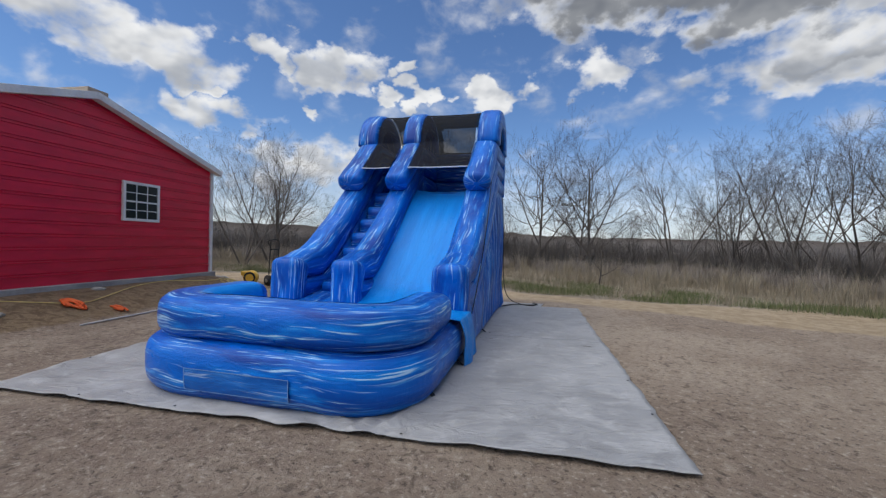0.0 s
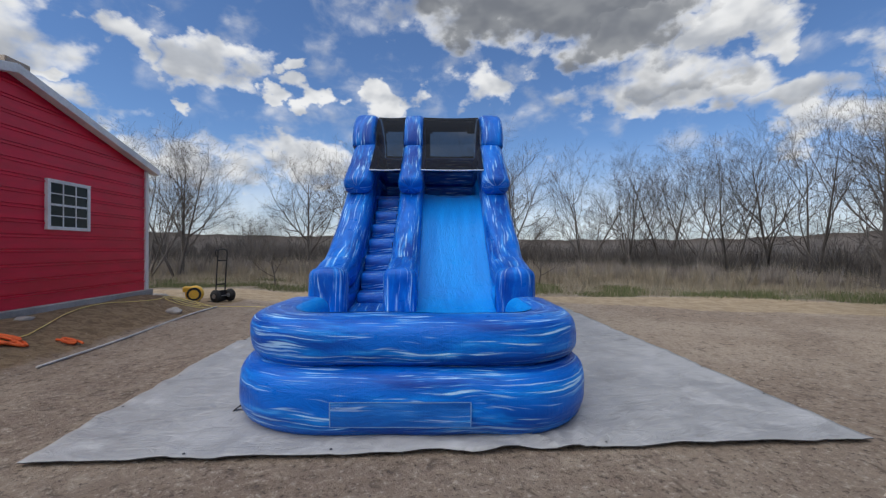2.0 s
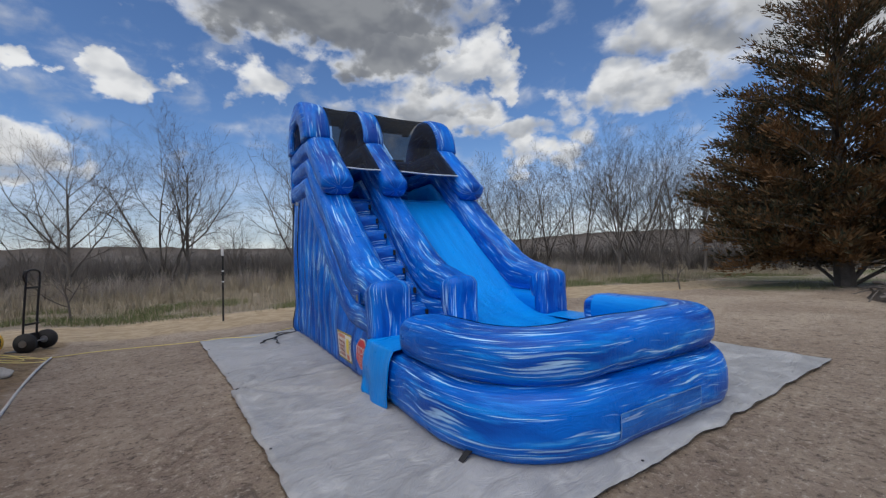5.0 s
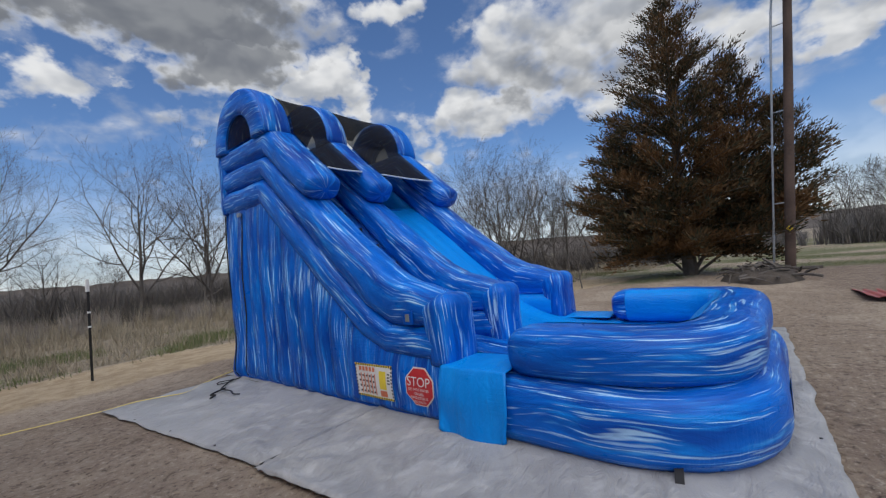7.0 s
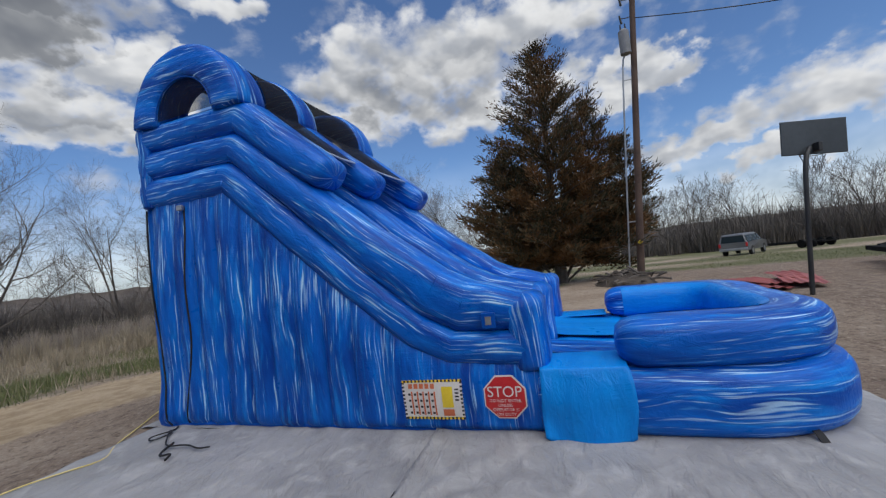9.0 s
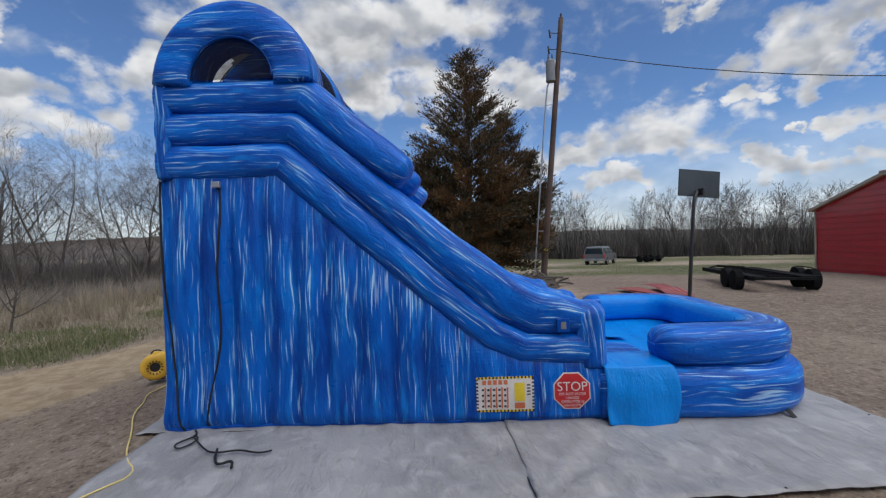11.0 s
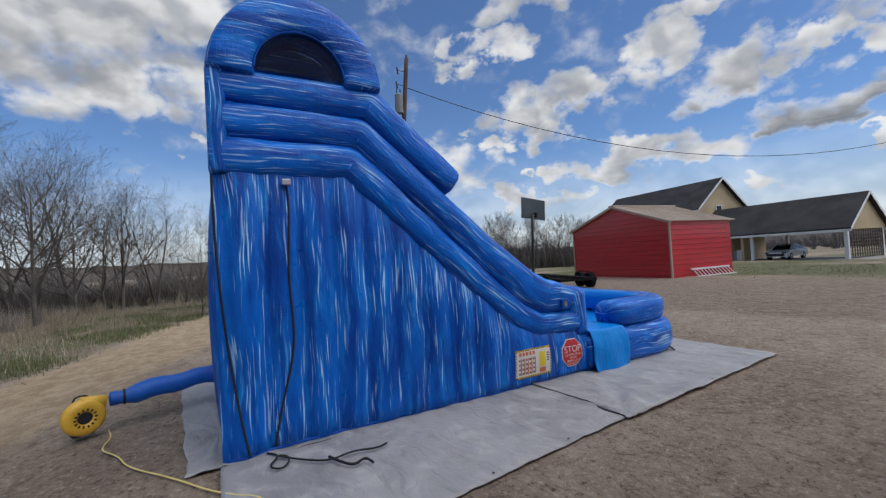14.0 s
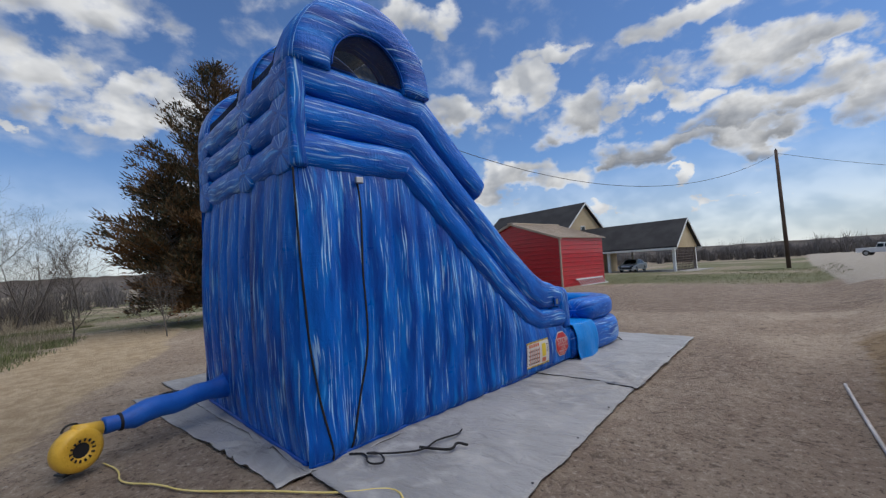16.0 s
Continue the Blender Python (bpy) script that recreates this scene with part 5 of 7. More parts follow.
# the nearer trees that stand out, each by where it is seen from, its bearing, distance and size
for kind, ex, ey, az, dist, size in ((0, 0.1, 0.2, 70.5, 29, 0.95), (1, 0.1, 0.2, 60.6, 30, 0.95), (4, 0.1, 0.2, 54.7, 31, 0.92), (2, 0.1, 0.2, 50.4, 32, 0.86), (1, 0.1, 0.2, 44.3, 29, 0.97),
                                     (3, 0.1, 0.2, 116.8, 24, 0.78), (0, 0.1, 0.2, 113.0, 27, 0.74), (2, -3.2, 1.1, 107.3, 24, 0.68), (0, -3.2, 1.1, 92.4, 29, 0.82), (1, -3.2, 1.1, 84.5, 29, 1.0)):
    x, y = by_bearing(ex, ey, az, dist)
    plant(kind, x, y, size, az * 7)
for kind, ex, ey, az, dist, size in ((4, -3.2, 1.1, 35.4, 31, 0.98), (1, -3.2, 1.1, 23.6, 33, 1.15), (3, -3.2, 1.1, 100.6, 42, 0.75), (0, -5.5, 3.9, 76.8, 27, 0.95), (0, -5.5, 3.9, 64.4, 28, 0.95),
                                     (2, -5.5, 3.9, 19.0, 36, 1.05), (4, -5.5, 3.9, 13.0, 37, 1.1), (1, -6.0, 8.5, 33.7, 27, 0.76), (1, -6.0, 8.5, 25.4, 26, 0.82), (0, -5.1, 11.5, 3.6, 26, 0.84),
                                     (2, -5.5, 10.8, 11.0, 27, 0.80),
                                     (4, -5.1, 11.5, -1.7, 31, 0.82), (3, -5.1, 11.5, -9.0, 33, 0.62), (0, -5.5, 10.8, 2.0, 30, 0.74), (0, -4.6, 12.2, -4.5, 31, 0.80),
                                     (2, -4.6, 12.2, -7.5, 33, 0.74), (1, -4.6, 12.2, -11.5, 34, 0.70), (4, -5.8, 5.5, 56.0, 26, 0.80)):
    x, y = by_bearing(ex, ey, az, dist)
    plant(kind, x, y, size, az * 5)
rng = random.Random(5)
for k in range(17):                         # the rest of the treeline behind them
    az = 128 - k * 8.3 + rng.uniform(-1, 1)
    d = rng.uniform(33, 50) + (8 if az < 15 else 0)
    x, y = by_bearing(-2, 4, az, d)
    plant(rng.randrange(5) if d < 40 else 5 + k % 2, x, y, rng.uniform(0.5, 0.78), rng.uniform(0, 360))
for k in range(26):                         # wood beyond the parked cars
    az = -20 - k * 1.75 + rng.uniform(-1, 1)
    if -37 < az < -33:
        continue
    x, y = by_bearing(-2, 4, az, rng.uniform(66, 88))
    plant(5 + k % 2, x, y, rng.uniform(0.9, 1.2), rng.uniform(0, 360))


# ---- undergrowth, grass, litter ----
def stalks(name, mat, label, category, pts, high, wide, lean, seed, droop=0.0):
    """Many narrow three-cornered blades or sticks as one mesh."""
    r = np.random.RandomState(seed)
    n = len(pts)
    pts = np.asarray(pts, float)
    turn = r.uniform(0, 2 * np.pi, n)
    h = r.uniform(*high, n)
    w = r.uniform(*wide, n)
    la, ld = r.uniform(0, 2 * np.pi, n), np.abs(r.normal(0, lean, n)) if lean < 1 else np.pi / 2 - np.abs(r.normal(0, 0.25, n))
    a = pts + np.stack([np.cos(turn) * w, np.sin(turn) * w, np.zeros(n)], 1)
    b2 = pts - np.stack([np.cos(turn) * w, np.sin(turn) * w, np.zeros(n)], 1)
    c = pts + np.stack([np.cos(la) * np.sin(ld) * h, np.sin(la) * np.sin(ld) * h, np.cos(ld) * h], 1)
    v = np.stack([a, b2, c], 1).reshape(-1, 3)
    me = bpy.data.meshes.new(name)
    me.vertices.add(3 * n)
    me.vertices.foreach_set("co", v.ravel())
    me.loops.add(3 * n)
    me.loops.foreach_set("vertex_index", np.arange(3 * n, dtype=np.int32))
    me.polygons.add(n)
    me.polygons.foreach_set("loop_start", np.arange(0, 3 * n, 3, dtype=np.int32))
    me.update()
    me.materials.append(mat)
    return tagged(new(name, me), label, category, kind="stuff")


def scatter(n, seed, pick, keep):
    """n places on the ground, drawn by pick(rng) and kept by keep(x, y)."""
    rg = random.Random(seed)
    out = []
    tries = 0
    while len(out) < n and tries < n * 8:
        tries += 1
        x, y = pick(rg)
        k = keep(x, y)
        if k > 0 and rg.random() < k:
            out.append((x, y, terrain(x, y) - 0.01))
    return out


def ring_pick(lo, hi, a0, a1):
    def pick(rg):
        d, a = math.sqrt(rg.uniform(lo * lo, hi * hi)), radians(rg.uniform(a0, a1))
        return -2 + d * math.cos(a), 4 + d * math.sin(a)
    return pick


def far_side(x, y):
    return 1.0 if barn_gap(x, y) > 0.5 or y > 17 else 0.0


def shrubs(name, mat, label, category, pts, high, seed, twigs=26, width=0.011, flare=0.75):
    """Many low bare bushes as one mesh: curved twigs fanning out of each root, forked once."""
    r = np.random.RandomState(seed)
    n = len(pts) * twigs
    root = np.repeat(np.asarray(pts, float), twigs, 0)
    size = np.repeat(r.uniform(high[0], high[1], len(pts)) * r.uniform(0.6, 1.0, len(pts)), twigs) * r.uniform(0.55, 1.05, n)
    root[:, :2] += r.normal(0, 0.10, (n, 2)) * size[:, None]
    turn, tilt = r.uniform(0, 2 * np.pi, n), np.abs(r.normal(0, flare * 0.55, n)).clip(0, 1.25)
    way1 = np.stack([np.cos(turn) * np.sin(tilt), np.sin(turn) * np.sin(tilt), np.cos(tilt)], 1)
    bend = way1 + r.normal(0, 0.30, (n, 3)) + np.array([0, 0, 0.15])
    fork = way1 + r.normal(0, 0.55, (n, 3))
    side = np.stack([np.cos(turn + 1.6), np.sin(turn + 1.6), r.normal(0, 0.3, n)], 1) * (width * (0.6 + 0.5 * size))[:, None]
    knee = root + way1 * size[:, None] * 0.5
    tip = knee + bend * size[:, None] * 0.5
    tip2 = knee + fork * size[:, None] * 0.38
    v = np.stack([root + side, root - side, knee + side * 0.7, knee - side * 0.7, tip, tip2], 1).reshape(-1, 3)
    base = np.arange(n, dtype=np.int32)[:, None] * 6
    f = (base + np.array([0, 1, 2, 2, 1, 3, 2, 3, 4, 2, 3, 5], dtype=np.int32)).ravel()
    me = bpy.data.meshes.new(name)
    me.vertices.add(6 * n)
    me.vertices.foreach_set("co", v.ravel())
    me.loops.add(len(f))
    me.loops.foreach_set("vertex_index", f)
    me.polygons.add(4 * n)
    me.polygons.foreach_set("loop_start", np.arange(0, 12 * n, 3, dtype=np.int32))
    me.update()
    me.materials.append(mat)
    return tagged(new(name, me), label, category, kind="stuff")


def tufty(x, y, scale, lo, hi, z):
    return smooth01(lo, hi, noise.noise(Vector((x * scale, y * scale, z))))


def verge(x, y):
    g = track_gap(x, y)
    return smooth01(1.0, 1.8, g) * smooth01(7.5, 4.0, g) * tufty(x, y, 0.45, -0.12, 0.2, 21) if far_side(x, y) else 0.0


stalks("tall_dry_grass", DRY_GRASS, "tall dry grass beyond the sandy track", "grass",
       scatter(90000, 21, ring_pick(9, 30, -28, 128), lambda x, y: smooth01(0.9, 3.0, track_gap(x, y)) * (0.12 + 0.88 * tufty(x, y, 0.9, -0.15, 0.35, 3)) * (1 - 0.85 * verge(x, y)) if far_side(x, y) else 0),
       (0.06, 0.40), (0.006, 0.014), 0.7, 31)
shrubs("weeds", DRY_GRASS, "dry tan weeds and seed stalks in clumps", "weeds",
       scatter(1100, 22, ring_pick(14, 34, -25, 130), lambda x, y: smooth01(3.5, 7.0, track_gap(x, y)) * (0.1 + 0.9 * tufty(x, y, 0.35, -0.2, 0.3, 8)) if far_side(x, y) else 0),
       (0.4, 1.3), 32, 30, 0.008, 0.6)
shrubs("thicket", THICKET, "bare brushy undergrowth along the treeline", "undergrowth",
       scatter(1000, 23, ring_pick(21, 30, -30, 132), lambda x, y: (0.25 + 0.75 * tufty(x, y, 0.22, -0.15, 0.3, 12)) if track_gap(x, y) > 8.5 and far_side(x, y) else 0), (0.6, 1.5), 33, 44, 0.007, 0.7)
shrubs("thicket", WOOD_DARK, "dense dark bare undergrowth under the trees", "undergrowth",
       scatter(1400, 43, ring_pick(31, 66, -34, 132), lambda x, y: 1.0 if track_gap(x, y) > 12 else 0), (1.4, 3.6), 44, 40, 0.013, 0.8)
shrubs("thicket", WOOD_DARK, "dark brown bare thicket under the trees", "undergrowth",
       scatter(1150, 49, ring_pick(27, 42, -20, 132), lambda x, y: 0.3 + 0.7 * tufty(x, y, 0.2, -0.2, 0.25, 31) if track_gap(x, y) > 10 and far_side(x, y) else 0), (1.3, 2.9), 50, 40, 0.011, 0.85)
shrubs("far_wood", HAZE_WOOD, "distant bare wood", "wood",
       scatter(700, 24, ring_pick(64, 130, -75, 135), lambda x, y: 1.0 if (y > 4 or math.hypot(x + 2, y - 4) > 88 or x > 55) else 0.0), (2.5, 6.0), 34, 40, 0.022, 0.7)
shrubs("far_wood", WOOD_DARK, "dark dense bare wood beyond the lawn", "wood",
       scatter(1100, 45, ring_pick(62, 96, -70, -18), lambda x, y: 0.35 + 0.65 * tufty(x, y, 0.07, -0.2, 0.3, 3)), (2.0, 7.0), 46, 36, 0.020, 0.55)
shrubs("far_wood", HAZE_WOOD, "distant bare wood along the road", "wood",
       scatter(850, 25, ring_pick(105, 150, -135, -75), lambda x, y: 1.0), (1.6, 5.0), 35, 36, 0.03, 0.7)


def yard(x, y):
    q = SLIDE.inverted() @ Vector((x, y, 0))
    if -3.1 < q.x < 3.6 and -0.3 < q.y < 7.1:
        return 0.0
    return (1 - 0.8 * smooth01(-0.5, 0.5, track_gap(x, y) + 1.2)) * (0.35 + 0.65 * smooth01(-0.25, 0.35, noise.noise(Vector((x * 0.7, y * 0.7, 6))))) if barn_gap(x, y) > 0.2 else 0.0


stalks("straw_litter", LAWN, "short dead grass and mulch on the yard", "dead grass",
       scatter(120000, 26, lambda rg: (rg.uniform(-7.5, 9.5), rg.uniform(-1.5, 13.5)), lambda x, y: yard(x, y) * tufty(x, y, 2.6, -0.15, 0.35, 41)), (0.014, 0.050), (0.003, 0.007), 1.25, 36)
stalks("straw_litter", LAWN, "dead grass on the farther lawn", "dead grass",
       scatter(30000, 27, ring_pick(8, 34, -115, 20), yard), (0.02, 0.07), (0.006, 0.014), 1.25, 37)
stalks("pale_chips", CHIPS, "pale chips and pebbles strewn on the yard", "chips",
       scatter(7000, 28, lambda rg: (rg.uniform(-7, 8), rg.uniform(-2.5, 12.5)), yard), (0.012, 0.032), (0.006, 0.014), 1.4, 38)


def lush(x, y):
    return yard(x, y) * max(0.0, ground_masks(x, y)[3] - 0.25) if y < 9 or track_gap(x, y) > 2 else 0.0


stalks("green_grass", GREEN_GRASS, "patches of short green grass", "grass",
       scatter(36000, 29, ring_pick(5, 36, -115, 120), lush), (0.03, 0.12), (0.006, 0.014), 0.7, 39)

stalks("green_grass", GREEN_GRASS, "green grass coming up along the sandy track", "grass",
       scatter(42000, 47, ring_pick(8, 24, -10, 126), verge), (0.05, 0.20), (0.006, 0.013), 0.6, 48)

# ---- cedar ----
def cedar_tree():
    rng = random.Random(77)
    tree = thing("cedar_tree", pose(13.2, 2.89, terrain(13.2, 2.89)) @ Matrix.Diagonal((0.94, 0.94, 0.94, 1)), "large rusty brown-green cedar with ragged cone shape", "tree")
    sprays = []
    for lx, ly, h, rad, low in ((0, 0, 11.9, 4.25, 0.9), (0.5, -2.2, 8.9, 2.9, 0.8), (0.2, -3.6, 6.8, 2.1, 0.9), (-0.3, 2.2, 6.6, 3.0, 0.8)):
        vs, fs = [], []
        pts = [Vector((lx * k, ly * k + 0.05 * math.sin(6 * k), h * k - 0.1)) if ly == 0 else Vector((lx * min(1, k * 2.5), ly * min(1, k * 2.5), h * k - 0.1)) for k in np.linspace(0, 1, 9)]
        tube_into(vs, fs, pts, [(0.30 if ly == 0 else 0.11) * (h / 12) * (1 - 0.94 * k) for k in np.linspace(0, 1, 9)], 8)
        count = int(h * 25)
        for i in range(count):
            z = low + (h - low) * (i / count) ** 1.1
            reach = rad * (1 - (z - low) / (h - low)) ** 0.80 * rng.choice((rng.uniform(0.45, 0.85), rng.uniform(0.8, 1.18))) * (1.0 if z > 2 else 0.85) + 0.12
            turn = rng.uniform(0, 2 * math.pi)
            k = z / h
            i0 = min(7, int(k * 8))
            c = pts[i0].lerp(pts[i0 + 1], k * 8 - i0)
            d = Vector((math.cos(turn), math.sin(turn), rng.uniform(0.0, 0.45) + 0.65 * k))
            line = [c + d * reach * s + Vector((0, 0, -0.18 * reach * s * s * (1 - k))) for s in (0, 0.33, 0.66, 1)]
            tube_into(vs, fs, line, [0.035 * (1 - 0.25 * q) * (0.4 + reach / 3) for q in range(4)], 3)
            m = max(3, int(reach * 5.0))
            for q in range(m):
                s = 0.28 + 0.76 * (q + rng.random()) / m
                j = min(2, int(s * 3))
                p = line[j].lerp(line[min(3, j + 1)], min(1.0, s * 3 - j))
                sprays.append((p, d, 0.26 + 0.20 * (1 - k) + 0.1 * rng.random(), rng.random()))
        me = bpy.data.meshes.new("trunk")
        me.from_pydata(vs, [], fs)
        me.materials.append(BARK)
        ob = new("trunk", me)
        ob.parent = tree
    tri = []
    for p, d, size, _ in sprays:
        for _ in range(20):
            o = Vector((rng.gauss(0, 1), rng.gauss(0, 1), rng.gauss(0.12, 0.6))).normalized()
            t = (o * 0.75 + d * 0.9 + Vector((0, 0, 0.30))).normalized()
            a = p + o * size * rng.uniform(0, 0.80) + d * size * rng.uniform(-0.2, 0.5)
            w = t.cross(Vector((rng.gauss(0, 1), rng.gauss(0, 1), rng.gauss(0, 1)))).normalized() * size * 0.07
            tip = a + t * size * rng.uniform(0.20, 0.62)
            tri += [tuple(a + w), tuple(a - w), tuple(tip)]
    n = len(tri) // 3
    me = bpy.data.meshes.new("crown")
    me.from_pydata(tri, [], [(3 * i, 3 * i + 1, 3 * i + 2) for i in range(n)])
    me.materials.append(CEDAR)
    ob = new("crown", me)
    ob.parent = tree


cedar_tree()


# ---- distant wooded rise along the horizon ----
bm = bmesh.new()
RISE = 420


def rise_at(u, v):
    a = 2 * math.pi * u
    az = math.degrees(a) % 360
    high = 12.0 + 5.5 * smooth01(0.0, 0.6, noise.noise(Vector((math.cos(a) * 1.6, math.sin(a) * 1.6, 2)))) + 1.6 * noise.noise(Vector((math.cos(a) * 40, math.sin(a) * 40, 5))) + 0.8 * noise.noise(Vector((math.cos(a) * 150, math.sin(a) * 150, 9)))
    high *= 1 - 0.5 * smooth01(60, 35, abs(((az - 270) + 180) % 360 - 180))
    r = RISE + 60 * (1 - (1 - v) ** 2)
    return (r * math.cos(a), r * math.sin(a), -3 + (high + 3) * v ** 0.7)


sheet(bm, 720, 6, rise_at)
RISE_MAT = worn("distant_wood", (0.070, 0.055, 0.044), (0.120, 0.100, 0.084), 0.95, 0.3)
whole("distant_rise", bm, RISE_MAT, "low wooded rise on the horizon", "backdrop", True, kind="structure")

# ---- things by the barn ----
def ground_z(x, y):
    return terrain(x, y)


def hand_truck():
    z = ground_z(-5.25, 12.55)
    t_ = thing("hand_truck", pose(-5.25, 12.6, z, 0, 0, 235), "black two-wheeled hand truck standing upright", "hand truck")
    for x in (-0.14, 0.14):
        bm = bmesh.new()
        rope(bm, [(x, 0.02, 0.12), (x, 0.05, 0.7), (x, 0.10, 1.25)], 0.017, 8)
        part("rail", bm, BLACK, t_, smooth=True)
    bm = bmesh.new()
    rope(bm, [(-0.14, 0.10, 1.25), (-0.13, 0.11, 1.38), (0.02, 0.11, 1.41), (0.14, 0.10, 1.38), (0.14, 0.10, 1.25)], 0.017, 8)
    part("top_bar", bm, BLACK, t_, smooth=True)
    bm = bmesh.new()
    rope(bm, [(0.13, 0.10, 1.37), (0.22, 0.14, 1.39), (0.27, 0.15, 1.30), (0.14, 0.09, 1.18)], 0.015, 8)
    part("grip", bm, RUBBER, t_, smooth=True)
    for z0 in (0.45, 1.08):
        bm = bmesh.new()
        box(bm, -0.14, 0.14, 0.03 + z0 * 0.06, 0.05 + z0 * 0.06, z0, z0 + 0.035, 0.004)
        part("crossbar", bm, BLACK, t_)
    bm = bmesh.new()
    box(bm, -0.19, 0.19, -0.22, 0.03, 0.01, 0.025, 0.003)
    box(bm, -0.19, 0.19, 0.0, 0.03, 0.01, 0.30, 0.004)
    part("toe_plate", bm, BLACK, t_)
    for x in (-0.22, 0.22):
        bm = bmesh.new()
        cyl(bm, (x - 0.055, 0.12, 0.165), (x + 0.055, 0.12, 0.165), 0.165, 0.165, 24)
        bmesh.ops.bevel(bm, geom=[e for e in bm.edges if abs(e.verts[0].co.x - e.verts[1].co.x) < 1e-4], offset=0.025, segments=2, affect="EDGES")
        w = part("wheel", bm, RUBBER, t_, smooth=True)
        bm = bmesh.new()
        cyl(bm, (x - 0.06, 0.12, 0.165), (x + 0.06, 0.12, 0.165), 0.06, 0.06, 16)
        part("rim", bm, STEEL, w)
    bm = bmesh.new()
    cyl(bm, (-0.24, 0.12, 0.165), (0.24, 0.12, 0.165), 0.012, 0.012, 8)
    part("axle", bm, STEEL, t_)


hand_truck()


def carpet_fan():
    z = ground_z(-5.72, 12.2)
    t_ = thing("floor_blower", pose(-5.72, 12.2, z, 0, 0, 100), "yellow and black floor blower standing on the ground", "blower")
    bm = bmesh.new()
    rows = []
    for x, r in ((-0.13, 0.10), (-0.14, 0.17), (-0.10, 0.20), (0.10, 0.20), (0.14, 0.17), (0.14, 0.09)):
        rows.append([bm.verts.new((x, r * math.cos(f), 0.21 + r * math.sin(f))) for f in np.linspace(0, 2 * math.pi, 25)[:-1]])
    for p0, p1 in zip(rows, rows[1:]):
        for k in range(24):
            bm.faces.new((p0[k], p0[(k + 1) % 24], p1[(k + 1) % 24], p1[k]))
    part("housing", bm, YELLOW, t_, smooth=True)
    bm = bmesh.new()
    box(bm, -0.13, 0.13, -0.02, 0.25, 0.26, 0.39, 0.02)
    part("outlet", bm, YELLOW, t_)
    for x in (-0.12, 0.12):
        bm = bmesh.new()
        cyl(bm, (x - 0.026, 0, 0.21), (x + 0.026, 0, 0.21), 0.165, 0.165, 24)
        part("grille", bm, BLACK, t_, "black round grille")
        bm = bmesh.new()
        cyl(bm, (x - 0.034, 0, 0.20), (x + 0.034, 0, 0.20), 0.112, 0.112, 24)
        part("intake_ring", bm, YELLOW, t_)
    bm = bmesh.new()
    box(bm, -0.16, 0.16, -0.10, 0.19, 0.0, 0.03, 0.006)
    part("stand", bm, BLACK, t_)


carpet_fan()


def on_ground(pts, lift):
    return [(x, y, ground_z(x, y) + lift) for x, y in pts]


def pipe_on_ground():
    bm = bmesh.new()
    rope(bm, on_ground([(-5.52, 6.40), (-5.36, 7.9), (-5.20, 9.6), (-5.06, 10.7), (-4.96, 11.35)], 0.020), 0.016, 10, 2)
    whole("pipe", bm, PIPE, "long weathered white pipe lying on the ground", "pipe", True)


pipe_on_ground()
bm = bmesh.new()
rope(bm, on_ground([(0.50, 11.07), (0.20, 11.05), (-0.10, 11.16), (-0.45, 11.02), (-0.80, 10.98), (-1.38, 10.71), (-1.95, 10.50), (-2.28, 10.24)], 0.020) + [(-2.5, 10.42, 0.03), (-2.78, 10.62, 0.035)]
     + on_ground([(-3.0, 10.75), (-3.77, 11.30), (-4.5, 11.5), (-4.95, 11.3), (-5.30, 11.15), (-5.75, 11.05), (-5.95, 10.85), (-5.60, 10.70), (-5.15, 10.85), (-4.95, 11.10), (-5.25, 11.35), (-5.70, 11.25), (-5.85, 11.0), (-5.50, 10.85), (-5.20, 11.0), (-5.35, 11.3), (-5.75, 11.4), (-5.98, 11.15), (-5.9, 10.7), (-6.15, 10.15), (-6.50, 9.7), (-6.52, 8.8), (-6.30, 7.8), (-6.2, 7.2), (-6.6, 6.7), (-7.0, 6.3)], 0.022), 0.0075, 6, 2)
whole("extension_cord", bm, CORD, "long yellow extension cord snaking over the ground", "cord", True)


def strap_heap(cx, cy, n, seed, spread, label):
    rg = random.Random(seed)
    pts = []
    for k in range(n):
        a = k * 1.9 + rg.uniform(-0.5, 0.5)
        x, y = cx + spread * math.cos(a) * rg.uniform(0.3, 1), cy + spread * 0.6 * math.sin(a) * rg.uniform(0.3, 1)
        pts.append((x, y, ground_z(x, y) + 0.02 + 0.05 * rg.random()))
    bm = bmesh.new()
    rope(bm, pts, 0.018, 5, 2)
    whole("ratchet_strap", bm, ORANGE, label, "strap", True)


strap_heap(-6.25, 7.05, 17, 3, 0.34, "bright orange strap lying in a loose heap")
strap_heap(-5.80, 7.45, 9, 8, 0.20, "short orange strap on bare earth")


def stone(x, y, s, seed):
    bm = bmesh.new()
    bmesh.ops.create_icosphere(bm, subdivisions=3, radius=1.0)
    for v in bm.verts:
        v.co *= 1 + 0.35 * noise.noise(v.co * 1.3 + Vector((seed, 0, 0))) + 0.08 * noise.noise(v.co * 5)
        v.co = Vector((v.co.x * s * 1.5, v.co.y * s, v.co.z * s * 0.55))
    ob = whole("stone", bm, STONE, "pale flat stone lying on bare earth", "stone", True, "stones by the barn")
    ob.location = (x, y, ground_z(x, y) + s * 0.2)
    ob.rotation_euler = (0, 0, seed * 1.7)


for x, y, s, seed in ((-5.45, 10.15, 0.13, 1), (-6.35, 11.65, 0.15, 2), (-6.15, 11.50, 0.08, 3), (-6.68, 8.05, 0.07, 4), (-6.45, 6.1, 0.06, 5)):
    stone(x, y, s, seed)


